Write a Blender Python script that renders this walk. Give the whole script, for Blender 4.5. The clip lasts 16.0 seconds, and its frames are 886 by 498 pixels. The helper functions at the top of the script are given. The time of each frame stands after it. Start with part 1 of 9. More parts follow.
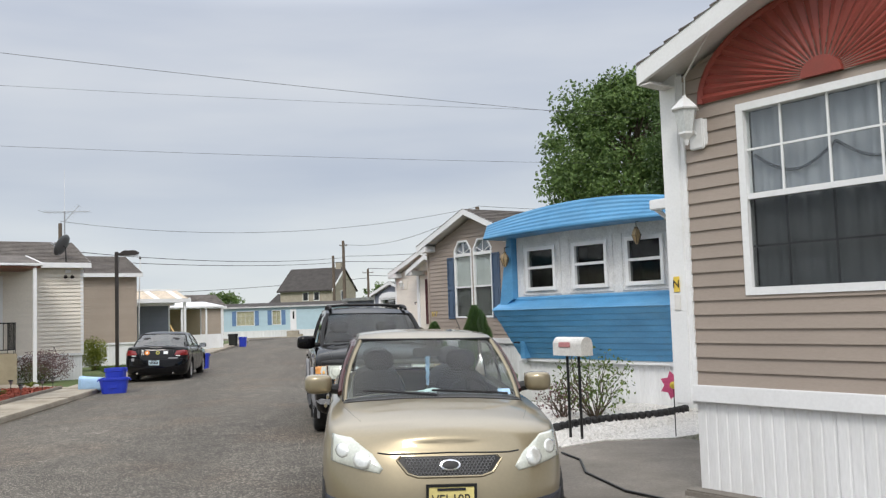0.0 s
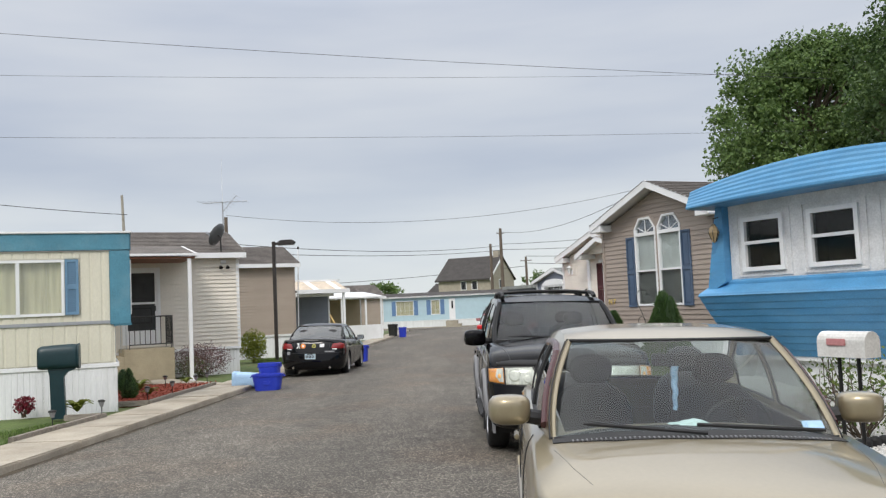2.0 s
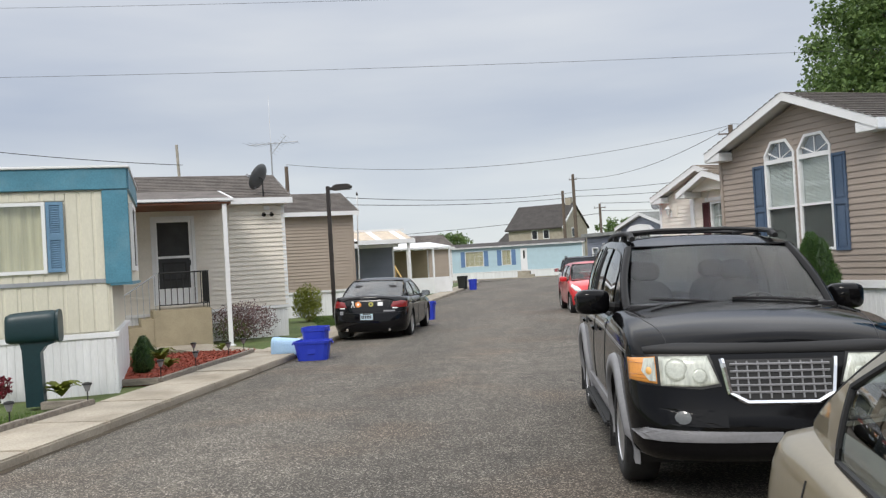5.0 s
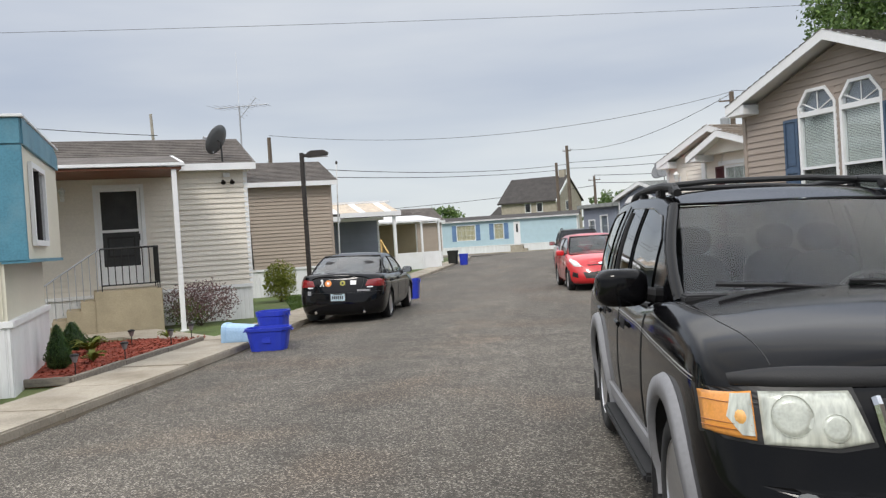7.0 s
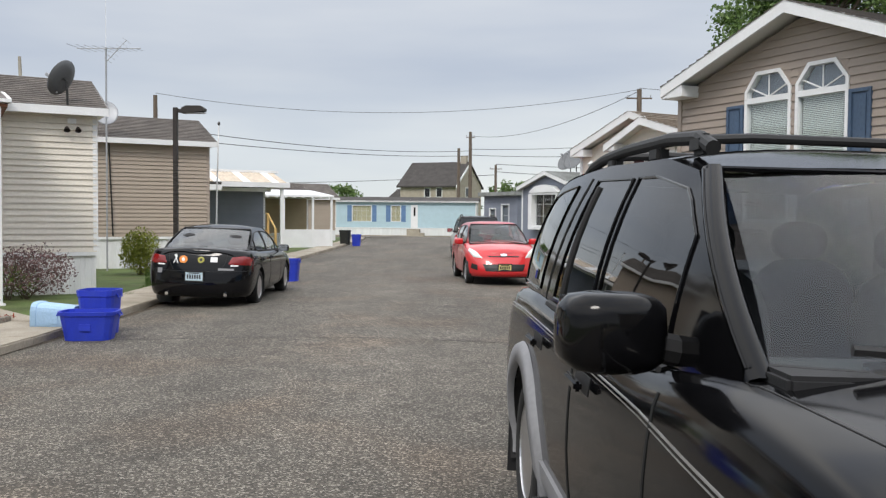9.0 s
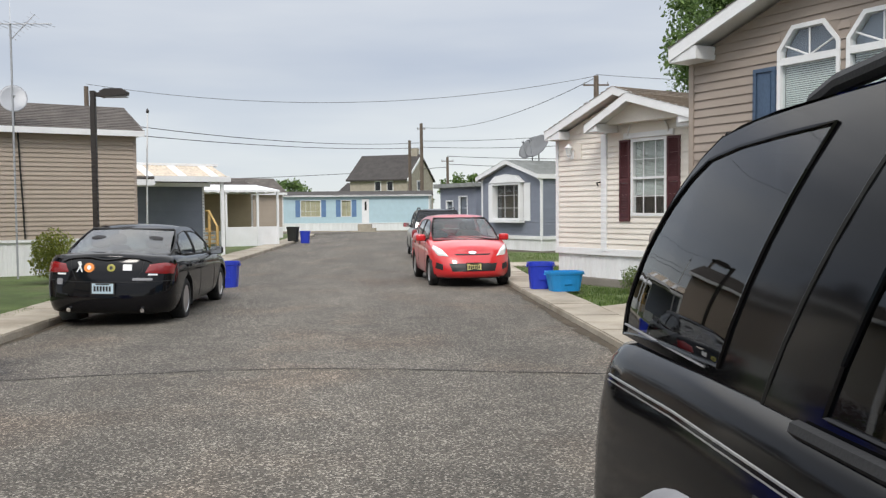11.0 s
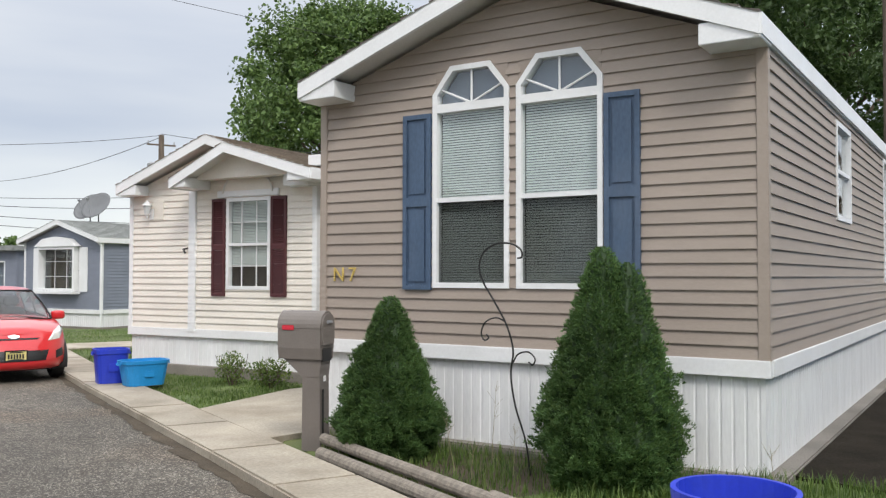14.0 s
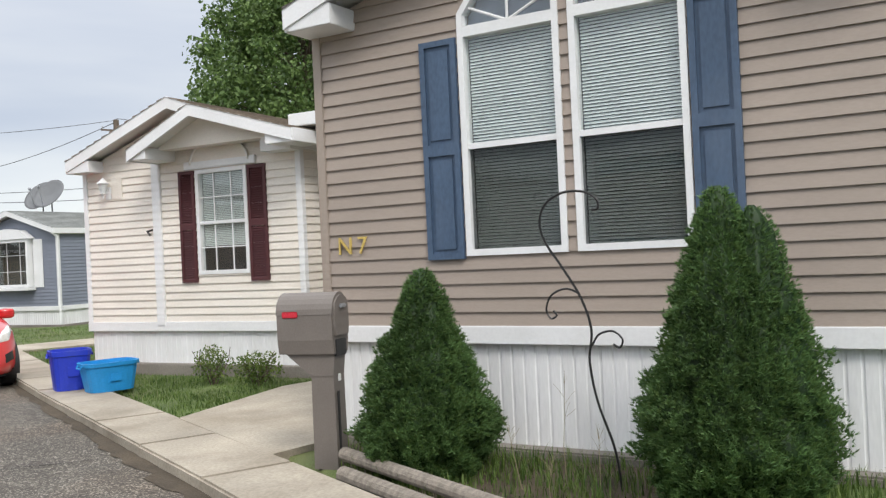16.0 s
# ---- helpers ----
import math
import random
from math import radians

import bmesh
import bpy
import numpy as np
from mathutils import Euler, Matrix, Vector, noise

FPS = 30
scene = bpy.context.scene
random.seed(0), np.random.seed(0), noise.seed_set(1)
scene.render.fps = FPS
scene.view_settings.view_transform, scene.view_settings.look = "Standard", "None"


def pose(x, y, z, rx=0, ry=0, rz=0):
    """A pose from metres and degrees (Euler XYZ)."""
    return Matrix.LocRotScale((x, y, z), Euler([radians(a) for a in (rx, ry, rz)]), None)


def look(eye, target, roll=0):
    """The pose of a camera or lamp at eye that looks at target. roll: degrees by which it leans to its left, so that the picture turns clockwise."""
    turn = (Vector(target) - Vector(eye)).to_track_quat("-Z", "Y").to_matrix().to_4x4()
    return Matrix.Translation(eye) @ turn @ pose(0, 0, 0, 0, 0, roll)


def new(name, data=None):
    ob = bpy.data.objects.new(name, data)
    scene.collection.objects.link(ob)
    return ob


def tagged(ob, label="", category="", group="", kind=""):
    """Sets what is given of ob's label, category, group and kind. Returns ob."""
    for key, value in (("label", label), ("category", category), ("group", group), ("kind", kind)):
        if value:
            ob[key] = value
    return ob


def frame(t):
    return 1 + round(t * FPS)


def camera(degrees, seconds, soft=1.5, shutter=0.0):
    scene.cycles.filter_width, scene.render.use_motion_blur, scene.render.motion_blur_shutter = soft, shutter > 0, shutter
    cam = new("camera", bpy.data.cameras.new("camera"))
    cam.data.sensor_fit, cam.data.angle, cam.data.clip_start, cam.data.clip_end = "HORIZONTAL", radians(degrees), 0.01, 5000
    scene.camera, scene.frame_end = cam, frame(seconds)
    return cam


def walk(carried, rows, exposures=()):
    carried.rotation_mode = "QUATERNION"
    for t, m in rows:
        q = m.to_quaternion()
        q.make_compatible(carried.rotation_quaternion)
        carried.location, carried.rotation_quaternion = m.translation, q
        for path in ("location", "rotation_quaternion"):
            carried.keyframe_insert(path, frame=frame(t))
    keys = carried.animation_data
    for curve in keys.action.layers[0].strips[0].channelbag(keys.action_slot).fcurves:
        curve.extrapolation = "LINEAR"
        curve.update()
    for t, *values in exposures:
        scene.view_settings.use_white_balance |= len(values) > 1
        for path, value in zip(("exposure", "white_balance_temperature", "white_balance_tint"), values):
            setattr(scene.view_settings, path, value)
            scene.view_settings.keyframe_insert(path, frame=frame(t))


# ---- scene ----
cam = camera(53.5, 16.0, soft=1.3)
PATH = [
    (0, (-0.002, 0.004, 1.573), (0.21, 1.988, 1.715), -1.9),
    (0.5, (-0.06, 0.659, 1.587), (-0.005, 2.653, 1.723), -2.6),
    (1, (-0.173, 1.285, 1.581), (-0.199, 3.28, 1.725), -3.3),
    (1.5, (-0.189, 1.912, 1.592), (-0.261, 3.905, 1.744), -3.4),
    (2, (-0.263, 2.556, 1.582), (-0.404, 4.547, 1.712), -2.5),
    (2.5, (-0.341, 3.191, 1.555), (-0.542, 5.18, 1.614), -2.3),
    (3, (-0.441, 3.848, 1.559), (-0.684, 5.833, 1.565), -2.4),
    (3.5, (-0.562, 4.464, 1.559), (-0.799, 6.449, 1.59), -2.8),
    (4, (-0.657, 5.116, 1.583), (-0.94, 7.095, 1.629), -3.4),
    (6.5, (-0.921, 8.337, 1.526), (-1.228, 10.313, 1.508), -3.3),
    (7, (-0.945, 8.954, 1.508), (-1.234, 10.933, 1.476), -3.6),
    (7.5, (-0.957, 9.61, 1.509), (-1.248, 11.588, 1.439), -2.7),
    (8, (-0.982, 10.251, 1.493), (-1.185, 12.239, 1.431), -0.7),
    (10.5, (-1.242, 13.392, 1.439), (-1.203, 15.389, 1.335), -0.7),
    (11, (-1.324, 14.023, 1.44), (-1.267, 16.021, 1.348), -0.5),
    (11.5, (-1.377, 14.584, 1.467), (-1.199, 16.574, 1.39), 0.6),
    (12, (-1.384, 15.176, 1.473), (-1.035, 17.145, 1.426), 0.5),
    (12.5, (-1.396, 15.69, 1.496), (-0.8, 17.599, 1.51), 0.9),
    (13, (-1.38, 16.124, 1.507), (-0.624, 17.973, 1.601), 1.3),
    (13.5, (-1.308, 16.503, 1.519), (-0.444, 18.304, 1.611), 0.7),
    (14, (-1.237, 16.859, 1.5), (-0.242, 18.593, 1.56), 0.1),
    (14.5, (-1.095, 17.239, 1.464), (0.0, 18.913, 1.503), -0.3),
    (15, (-0.955, 17.647, 1.462), (0.201, 19.279, 1.503), 0.1),
    (15.5, (-0.92, 18.129, 1.46), (0.229, 19.766, 1.489), -0.8),
    (16, (-0.853, 18.621, 1.418), (0.208, 20.316, 1.426), -2.7),
]
walk(cam, [(t, look(eye, target, roll)) for t, eye, target, roll in PATH],
     [(0.0, -0.06), (4.0, -0.04), (11.0, 0.02), (12.5, 0.09), (14.0, 0.14), (16.0, 0.17)])
# ---------------------------------------------------------------- light and sky
from mathutils.bvhtree import BVHTree

SUN_ELEV, SUN_AZ = 46.0, 192.0          # azimuth from +y, clockwise
sun = new("sun", bpy.data.lights.new("sun", "SUN"))
sun.data.energy, sun.data.angle, sun.data.color = 1.7, radians(14), (1.0, 0.95, 0.88)
sd = Vector((math.sin(radians(SUN_AZ)) * math.cos(radians(SUN_ELEV)), math.cos(radians(SUN_AZ)) * math.cos(radians(SUN_ELEV)), math.sin(radians(SUN_ELEV))))
sun.matrix_world = look(sd * 60, (0, 0, 0))
world = bpy.data.worlds.new("overcast_sky")
scene.world = world
world.use_nodes = True
wn, wl = world.node_tree.nodes, world.node_tree.links
wn.clear()
w_out, w_bg = wn.new("ShaderNodeOutputWorld"), wn.new("ShaderNodeBackground")
w_sky = wn.new("ShaderNodeTexSky")
w_sky.sky_type, w_sky.sun_disc = "NISHITA", False
w_sky.sun_elevation, w_sky.sun_rotation = radians(SUN_ELEV), radians(SUN_AZ)
w_tc, w_sep, w_map = wn.new("ShaderNodeTexCoord"), wn.new("ShaderNodeSeparateXYZ"), wn.new("ShaderNodeMapping")
w_map.inputs["Scale"].default_value = (1.1, 1.6, 6.5)
w_map.inputs["Rotation"].default_value = (0.05, 0.10, 0.5)
w_noise, w_ramp, w_grad, w_mul, w_mix, w_sc = (wn.new("ShaderNodeTexNoise"), wn.new("ShaderNodeValToRGB"), wn.new("ShaderNodeValToRGB"),
    wn.new("ShaderNodeMix"), wn.new("ShaderNodeMix"), wn.new("ShaderNodeMix"))
w_noise.inputs["Scale"].default_value, w_noise.inputs["Detail"].default_value, w_noise.inputs["Roughness"].default_value = 1.5, 5, 0.45
w_ramp.color_ramp.elements[0].position, w_ramp.color_ramp.elements[1].position = 0.32, 0.68
w_ramp.color_ramp.elements[0].color, w_ramp.color_ramp.elements[1].color = (0.78, 0.825, 0.905, 1), (1.16, 1.14, 1.09, 1)
els = w_grad.color_ramp.elements                    # brightness by height: pale rim, grey-blue deck, bright zenith
els[0].position, els[0].color = 0.0, (0.80, 0.84, 0.84, 1)
els[1].position, els[1].color = 1.0, (2.0, 2.02, 2.08, 1)
for p, c in ((0.07, (0.76, 0.80, 0.83, 1)), (0.16, (0.61, 0.655, 0.73, 1)), (0.33, (0.68, 0.715, 0.785, 1)), (0.5, (1.7, 1.72, 1.78, 1))):
    els.new(p).color = c
for m_, f_ in ((w_mul, 1.0), (w_mix, 0.06)):
    m_.data_type = "RGBA"
    m_.inputs["Factor"].default_value = f_
w_mul.blend_type, w_mix.blend_type = "MULTIPLY", "MIX"
wl.new(w_tc.outputs["Generated"], w_map.inputs["Vector"])
wl.new(w_tc.outputs["Generated"], w_sep.inputs[0])
wl.new(w_map.outputs[0], w_noise.inputs["Vector"])
wl.new(w_noise.outputs["Fac"], w_ramp.inputs[0])
wl.new(w_sep.outputs["Z"], w_grad.inputs[0])
wl.new(w_grad.outputs[0], w_mul.inputs[6])
wl.new(w_ramp.outputs[0], w_mul.inputs[7])
wl.new(w_mul.outputs[2], w_mix.inputs[6])
w_dim = wn.new("ShaderNodeVectorMath")
w_dim.operation = "SCALE"
w_dim.inputs["Scale"].default_value = 0.1
wl.new(w_sky.outputs[0], w_dim.inputs[0])
wl.new(w_dim.outputs[0], w_mix.inputs[7])
wl.new(w_mix.outputs[2], w_bg.inputs["Color"])
w_bg.inputs["Strength"].default_value = 1.0
wl.new(w_bg.outputs[0], w_out.inputs["Surface"])


# ---------------------------------------------------------------- materials
def mat(name, col, rough=0.6, metal=0.0, var=0.12, scale=2.5, fine=45.0, bump=0.0, coat=0.0, stain=None, stain_amt=0.4,
        stretch=(1, 1, 1), rand=0.0, trans=0.0, ior=1.45, emit=0.0, spec=0.5):
    m = bpy.data.materials.new(name)
    m.use_nodes = True
    n, l = m.node_tree.nodes, m.node_tree.links
    b = n["Principled BSDF"]
    b.inputs["Roughness"].default_value, b.inputs["Metallic"].default_value = rough, metal
    b.inputs["Coat Weight"].default_value, b.inputs["Coat Roughness"].default_value = coat, 0.04
    b.inputs["Transmission Weight"].default_value, b.inputs["IOR"].default_value = trans, ior
    b.inputs["Specular IOR Level"].default_value = spec
    if emit:
        b.inputs["Emission Color"].default_value, b.inputs["Emission Strength"].default_value = (*col, 1), emit
    tc, mp = n.new("ShaderNodeTexCoord"), n.new("ShaderNodeMapping")
    mp.inputs["Scale"].default_value = stretch
    l.new(tc.outputs["Object"], mp.inputs["Vector"])
    last = None
    rgb = n.new("ShaderNodeRGB")
    rgb.outputs[0].default_value = (*col, 1)
    last = rgb.outputs[0]
    for sc, amt, det in ((scale, var, 4), (fine, var * 0.8, 2)):
        if amt <= 0:
            continue
        nz, rp, mx = n.new("ShaderNodeTexNoise"), n.new("ShaderNodeMapRange"), n.new("ShaderNodeVectorMath")
        nz.inputs["Scale"].default_value, nz.inputs["Detail"].default_value = sc, det
        l.new(mp.outputs[0], nz.inputs["Vector"])
        rp.inputs["From Min"].default_value, rp.inputs["From Max"].default_value = 0.3, 0.7
        rp.inputs["To Min"].default_value, rp.inputs["To Max"].default_value = 1 - amt, 1 + amt
        l.new(nz.outputs["Fac"], rp.inputs["Value"])
        mx.operation = "SCALE"
        l.new(last, mx.inputs[0])
        l.new(rp.outputs[0], mx.inputs["Scale"])
        last = mx.outputs[0]
        fine_out = nz.outputs["Fac"]
    if stain:
        nz, rp, mx = n.new("ShaderNodeTexNoise"), n.new("ShaderNodeMapRange"), n.new("ShaderNodeMix")
        nz.inputs["Scale"].default_value, nz.inputs["Detail"].default_value, nz.inputs["Roughness"].default_value = scale * 0.7, 6, 0.65
        mp2 = n.new("ShaderNodeMapping")
        mp2.inputs["Location"].default_value = (7.3, 2.1, 5.5)
        mp2.inputs["Scale"].default_value = stretch
        l.new(tc.outputs["Object"], mp2.inputs["Vector"])
        l.new(mp2.outputs[0], nz.inputs["Vector"])
        rp.inputs["From Min"].default_value, rp.inputs["From Max"].default_value = 0.48, 0.72
        rp.inputs["To Max"].default_value = stain_amt
        l.new(nz.outputs["Fac"], rp.inputs["Value"])
        mx.data_type = "RGBA"
        l.new(rp.outputs[0], mx.inputs["Factor"])
        l.new(last, mx.inputs[6])
        mx.inputs[7].default_value = (*stain, 1)
        last = mx.outputs[2]
    if rand:
        oi, rp, mx = n.new("ShaderNodeObjectInfo"), n.new("ShaderNodeMapRange"), n.new("ShaderNodeVectorMath")
        rp.inputs["To Min"].default_value, rp.inputs["To Max"].default_value = 1 - rand, 1 + rand
        l.new(oi.outputs["Random"], rp.inputs["Value"])
        mx.operation = "SCALE"
        l.new(last, mx.inputs[0])
        l.new(rp.outputs[0], mx.inputs["Scale"])
        last = mx.outputs[0]
    l.new(last, b.inputs["Base Color"])
    if bump and var > 0:
        bp = n.new("ShaderNodeBump")
        bp.inputs["Strength"].default_value, bp.inputs["Distance"].default_value = bump, 0.01
        l.new(fine_out, bp.inputs["Height"])
        l.new(bp.outputs[0], b.inputs["Normal"])
    return m


def glass_mat(name, tint=(0.75, 0.8, 0.82), dark=0.0, ior=1.5):
    """Thin pane: part clear, part mirror by Fresnel."""
    m = bpy.data.materials.new(name)
    m.use_nodes = True
    n, l = m.node_tree.nodes, m.node_tree.links
    n.clear()
    out, tr, gl, mx, fr = (n.new("ShaderNodeOutputMaterial"), n.new("ShaderNodeBsdfTransparent"), n.new("ShaderNodeBsdfGlossy"),
                           n.new("ShaderNodeMixShader"), n.new("ShaderNodeLayerWeight"))
    tr.inputs[0].default_value = (*[c * (1 - dark) for c in tint], 1)
    gl.inputs["Roughness"].default_value = 0.015
    gl.inputs["Color"].default_value = (1, 1, 1, 1)
    fr.inputs["Blend"].default_value = 0.5
    r0 = min(0.5, 1.6 * ((ior - 1) / (ior + 1)) ** 2)
    pw, ma = n.new("ShaderNodeMath"), n.new("ShaderNodeMath")
    pw.operation, ma.operation = "POWER", "MULTIPLY_ADD"
    pw.inputs[1].default_value, ma.inputs[1].default_value, ma.inputs[2].default_value = 5.0, 1 - r0, r0
    l.new(fr.outputs["Facing"], pw.inputs[0])
    l.new(pw.outputs[0], ma.inputs[0])
    nz, bp = n.new("ShaderNodeTexNoise"), n.new("ShaderNodeBump")
    nz.inputs["Scale"].default_value = 1.7
    bp.inputs["Strength"].default_value, bp.inputs["Distance"].default_value = 0.03, 0.02
    l.new(nz.outputs["Fac"], bp.inputs["Height"])
    l.new(bp.outputs[0], gl.inputs["Normal"])
    l.new(ma.outputs[0], mx.inputs[0])
    l.new(tr.outputs[0], mx.inputs[1])
    l.new(gl.outputs[0], mx.inputs[2])
    l.new(mx.outputs[0], out.inputs[0])
    return m


def asphalt_mat():
    m = mat("asphalt", (0.115, 0.105, 0.095), 0.85, var=0.0)
    n, l = m.node_tree.nodes, m.node_tree.links
    b = n["Principled BSDF"]
    tc = n.new("ShaderNodeTexCoord")
    vo, ramp = n.new("ShaderNodeTexVoronoi"), n.new("ShaderNodeValToRGB")
    vo.inputs["Scale"].default_value = 85
    l.new(tc.outputs["Object"], vo.inputs["Vector"])
    e = ramp.color_ramp.elements
    e[0].color, e[1].color = (0.050, 0.044, 0.036, 1), (0.40, 0.365, 0.31, 1)
    e[0].position, e[1].position = 0.1, 0.95
    for p, c in ((0.4, (0.098, 0.085, 0.068, 1)), (0.75, (0.135, 0.118, 0.095, 1))):
        e.new(p).color = c
    sep = n.new("ShaderNodeSeparateColor")
    l.new(vo.outputs["Color"], sep.inputs[0])
    l.new(sep.outputs[0], ramp.inputs[0])
    last = ramp.outputs[0]
    for sc, lo, hi, loc, st in ((0.35, 0.52, 0.90, (0, 0, 0), (1.6, 0.35, 1)), (2.2, 0.82, 1.18, (3, 1, 0), (1, 1, 1)), (11, 0.88, 1.12, (5, 5, 0), (1, 1, 1))):
        nz, rp, mx, mp = n.new("ShaderNodeTexNoise"), n.new("ShaderNodeMapRange"), n.new("ShaderNodeVectorMath"), n.new("ShaderNodeMapping")
        mp.inputs["Location"].default_value, mp.inputs["Scale"].default_value = loc, st
        nz.inputs["Scale"].default_value, nz.inputs["Detail"].default_value = sc, 5
        l.new(tc.outputs["Object"], mp.inputs[0])
        l.new(mp.outputs[0], nz.inputs["Vector"])
        rp.inputs["From Min"].default_value, rp.inputs["From Max"].default_value = 0.3, 0.7
        rp.inputs["To Min"].default_value, rp.inputs["To Max"].default_value = lo, hi
        l.new(nz.outputs["Fac"], rp.inputs[0])
        mx.operation = "SCALE"
        l.new(last, mx.inputs[0])
        l.new(rp.outputs[0], mx.inputs["Scale"])
        last = mx.outputs[0]
    # rusty brown patches along the middle
    nz, rp, mx = n.new("ShaderNodeTexNoise"), n.new("ShaderNodeMapRange"), n.new("ShaderNodeMix")
    nz.inputs["Scale"].default_value, nz.inputs["Detail"].default_value = 0.55, 4
    l.new(tc.outputs["Object"], nz.inputs["Vector"])
    rp.inputs["From Min"].default_value, rp.inputs["From Max"].default_value, rp.inputs["To Max"].default_value = 0.5, 0.72, 0.45
    l.new(nz.outputs["Fac"], rp.inputs[0])
    mx.data_type, mx.blend_type = "RGBA", "MULTIPLY"
    l.new(rp.outputs[0], mx.inputs["Factor"])
    l.new(last, mx.inputs[6])
    mx.inputs[7].default_value = (1.25, 0.98, 0.78, 1)
    l.new(mx.outputs[2], b.inputs["Base Color"])
    bp = n.new("ShaderNodeBump")
    bp.inputs["Strength"].default_value, bp.inputs["Distance"].default_value = 0.45, 0.004
    l.new(vo.outputs["Distance"], bp.inputs["Height"])
    l.new(bp.outputs[0], b.inputs["Normal"])
    return m


def leaf_mat(name, c0, c1, rough=0.55):
    m = bpy.data.materials.new(name)
    m.use_nodes = True
    n, l = m.node_tree.nodes, m.node_tree.links
    b = n["Principled BSDF"]
    b.inputs["Roughness"].default_value = rough
    b.inputs["Specular IOR Level"].default_value = 0.3
    g, rp = n.new("ShaderNodeNewGeometry"), n.new("ShaderNodeValToRGB")
    rp.color_ramp.elements[0].color, rp.color_ramp.elements[1].color = (*c0, 1), (*c1, 1)
    l.new(g.outputs["Random Per Island"], rp.inputs[0])
    nz, mr, mx, tc = n.new("ShaderNodeTexNoise"), n.new("ShaderNodeMapRange"), n.new("ShaderNodeVectorMath"), n.new("ShaderNodeTexCoord")
    nz.inputs["Scale"].default_value = 1.3
    l.new(tc.outputs["Object"], nz.inputs["Vector"])
    mr.inputs["From Min"].default_value, mr.inputs["From Max"].default_value, mr.inputs["To Min"].default_value, mr.inputs["To Max"].default_value = 0.3, 0.7, 0.75, 1.25
    l.new(nz.outputs["Fac"], mr.inputs[0])
    mx.operation = "SCALE"
    l.new(rp.outputs[0], mx.inputs[0])
    l.new(mr.outputs[0], mx.inputs["Scale"])
    l.new(mx.outputs[0], b.inputs["Base Color"])
    tr, ms = n.new("ShaderNodeBsdfTranslucent"), n.new("ShaderNodeMixShader")
    l.new(mx.outputs[0], tr.inputs[0])
    ms.inputs[0].default_value = 0.25
    l.new(b.outputs[0], ms.inputs[1])
    l.new(tr.outputs[0], ms.inputs[2])
    l.new(ms.outputs[0], n["Material Output"].inputs[0])
    return m


ASPHALT = asphalt_mat()
TAR = mat("tar_seam", (0.03, 0.028, 0.026), 0.9)
CONCRETE = mat("concrete", (0.345, 0.305, 0.245), 0.85, var=0.18, scale=1.3, fine=40, bump=0.3, stain=(0.19, 0.155, 0.11), stain_amt=0.75, rand=0.07)
CONC_GREY = mat("grey_concrete", (0.19, 0.172, 0.15), 0.85, var=0.2, scale=0.9, fine=50, bump=0.25, stain=(0.085, 0.075, 0.06), stain_amt=0.75)
SOIL = mat("soil", (0.065, 0.05, 0.033), 0.95, var=0.3, scale=3, fine=60, bump=0.6)
LAWN = mat("lawn", (0.085, 0.12, 0.035), 0.9, var=0.35, scale=1.2, fine=70, bump=0.6, stain=(0.16, 0.13, 0.07), stain_amt=0.55)
MULCH = mat("red_mulch", (0.26, 0.055, 0.03), 0.95, var=0.4, scale=6, fine=70, bump=1.0)
GRAVEL = mat("white_gravel", (0.62, 0.60, 0.57), 0.8, var=0.3, scale=30, fine=90, bump=1.0)
TAN = mat("taupe_vinyl_siding", (0.315, 0.262, 0.222), 0.55, var=0.05, scale=0.9, fine=30, stretch=(1, 1, 4), bump=0.04, rand=0.025)
TANPOST = mat("taupe_corner_post", (0.33, 0.275, 0.232), 0.5, var=0.04)
TANWARM = mat("tan_vinyl_siding", (0.358, 0.297, 0.241), 0.55, var=0.05, scale=0.9, fine=30, rand=0.03)
CREAM = mat("cream_vinyl_siding", (0.74, 0.69, 0.62), 0.5, var=0.05, scale=1.0, fine=25, stretch=(1, 1, 3), rand=0.025, stain=(0.50, 0.44, 0.36), stain_amt=0.25)
BEIGE = mat("beige_vinyl_siding", (0.683, 0.634, 0.555), 0.55, var=0.05, scale=1.0, fine=25, rand=0.03)
SLATE = mat("slate_blue_siding", (0.20, 0.22, 0.27), 0.55, var=0.05, rand=0.03)
YELLOW = mat("yellow_siding", (0.33, 0.265, 0.16), 0.55, var=0.06, rand=0.03)
CREAMMETAL = mat("cream_metal_cladding", (0.66, 0.63, 0.52), 0.45, var=0.05, scale=0.8, stretch=(1, 1, 0.4), stain=(0.5, 0.45, 0.34), stain_amt=0.25)
SKIRT = mat("white_vinyl_skirting", (0.74, 0.745, 0.75), 0.45, var=0.05, scale=1.5, fine=20, stretch=(3, 3, 0.5), stain=(0.55, 0.55, 0.53), stain_amt=0.35, rand=0.02)
WHITE = mat("white_painted_trim", (0.76, 0.765, 0.77), 0.45, var=0.035, scale=2, stain=(0.55, 0.54, 0.51), stain_amt=0.25)
SOFFIT = mat("soffit_vinyl", (0.68, 0.66, 0.63), 0.6, var=0.05)
SHINGLE = mat("brown_grey_shingle", (0.105, 0.092, 0.083), 0.9, var=0.25, scale=2.5, fine=22, bump=0.5, rand=0.1)
SHINGLE_T = mat("tan_shingle", (0.20, 0.165, 0.13), 0.9, var=0.22, scale=2.5, fine=22, bump=0.5, rand=0.1)
SHINGLE_G = mat("grey_shingle", (0.25, 0.26, 0.25), 0.9, var=0.2, scale=2.5, fine=22, bump=0.5, rand=0.1)
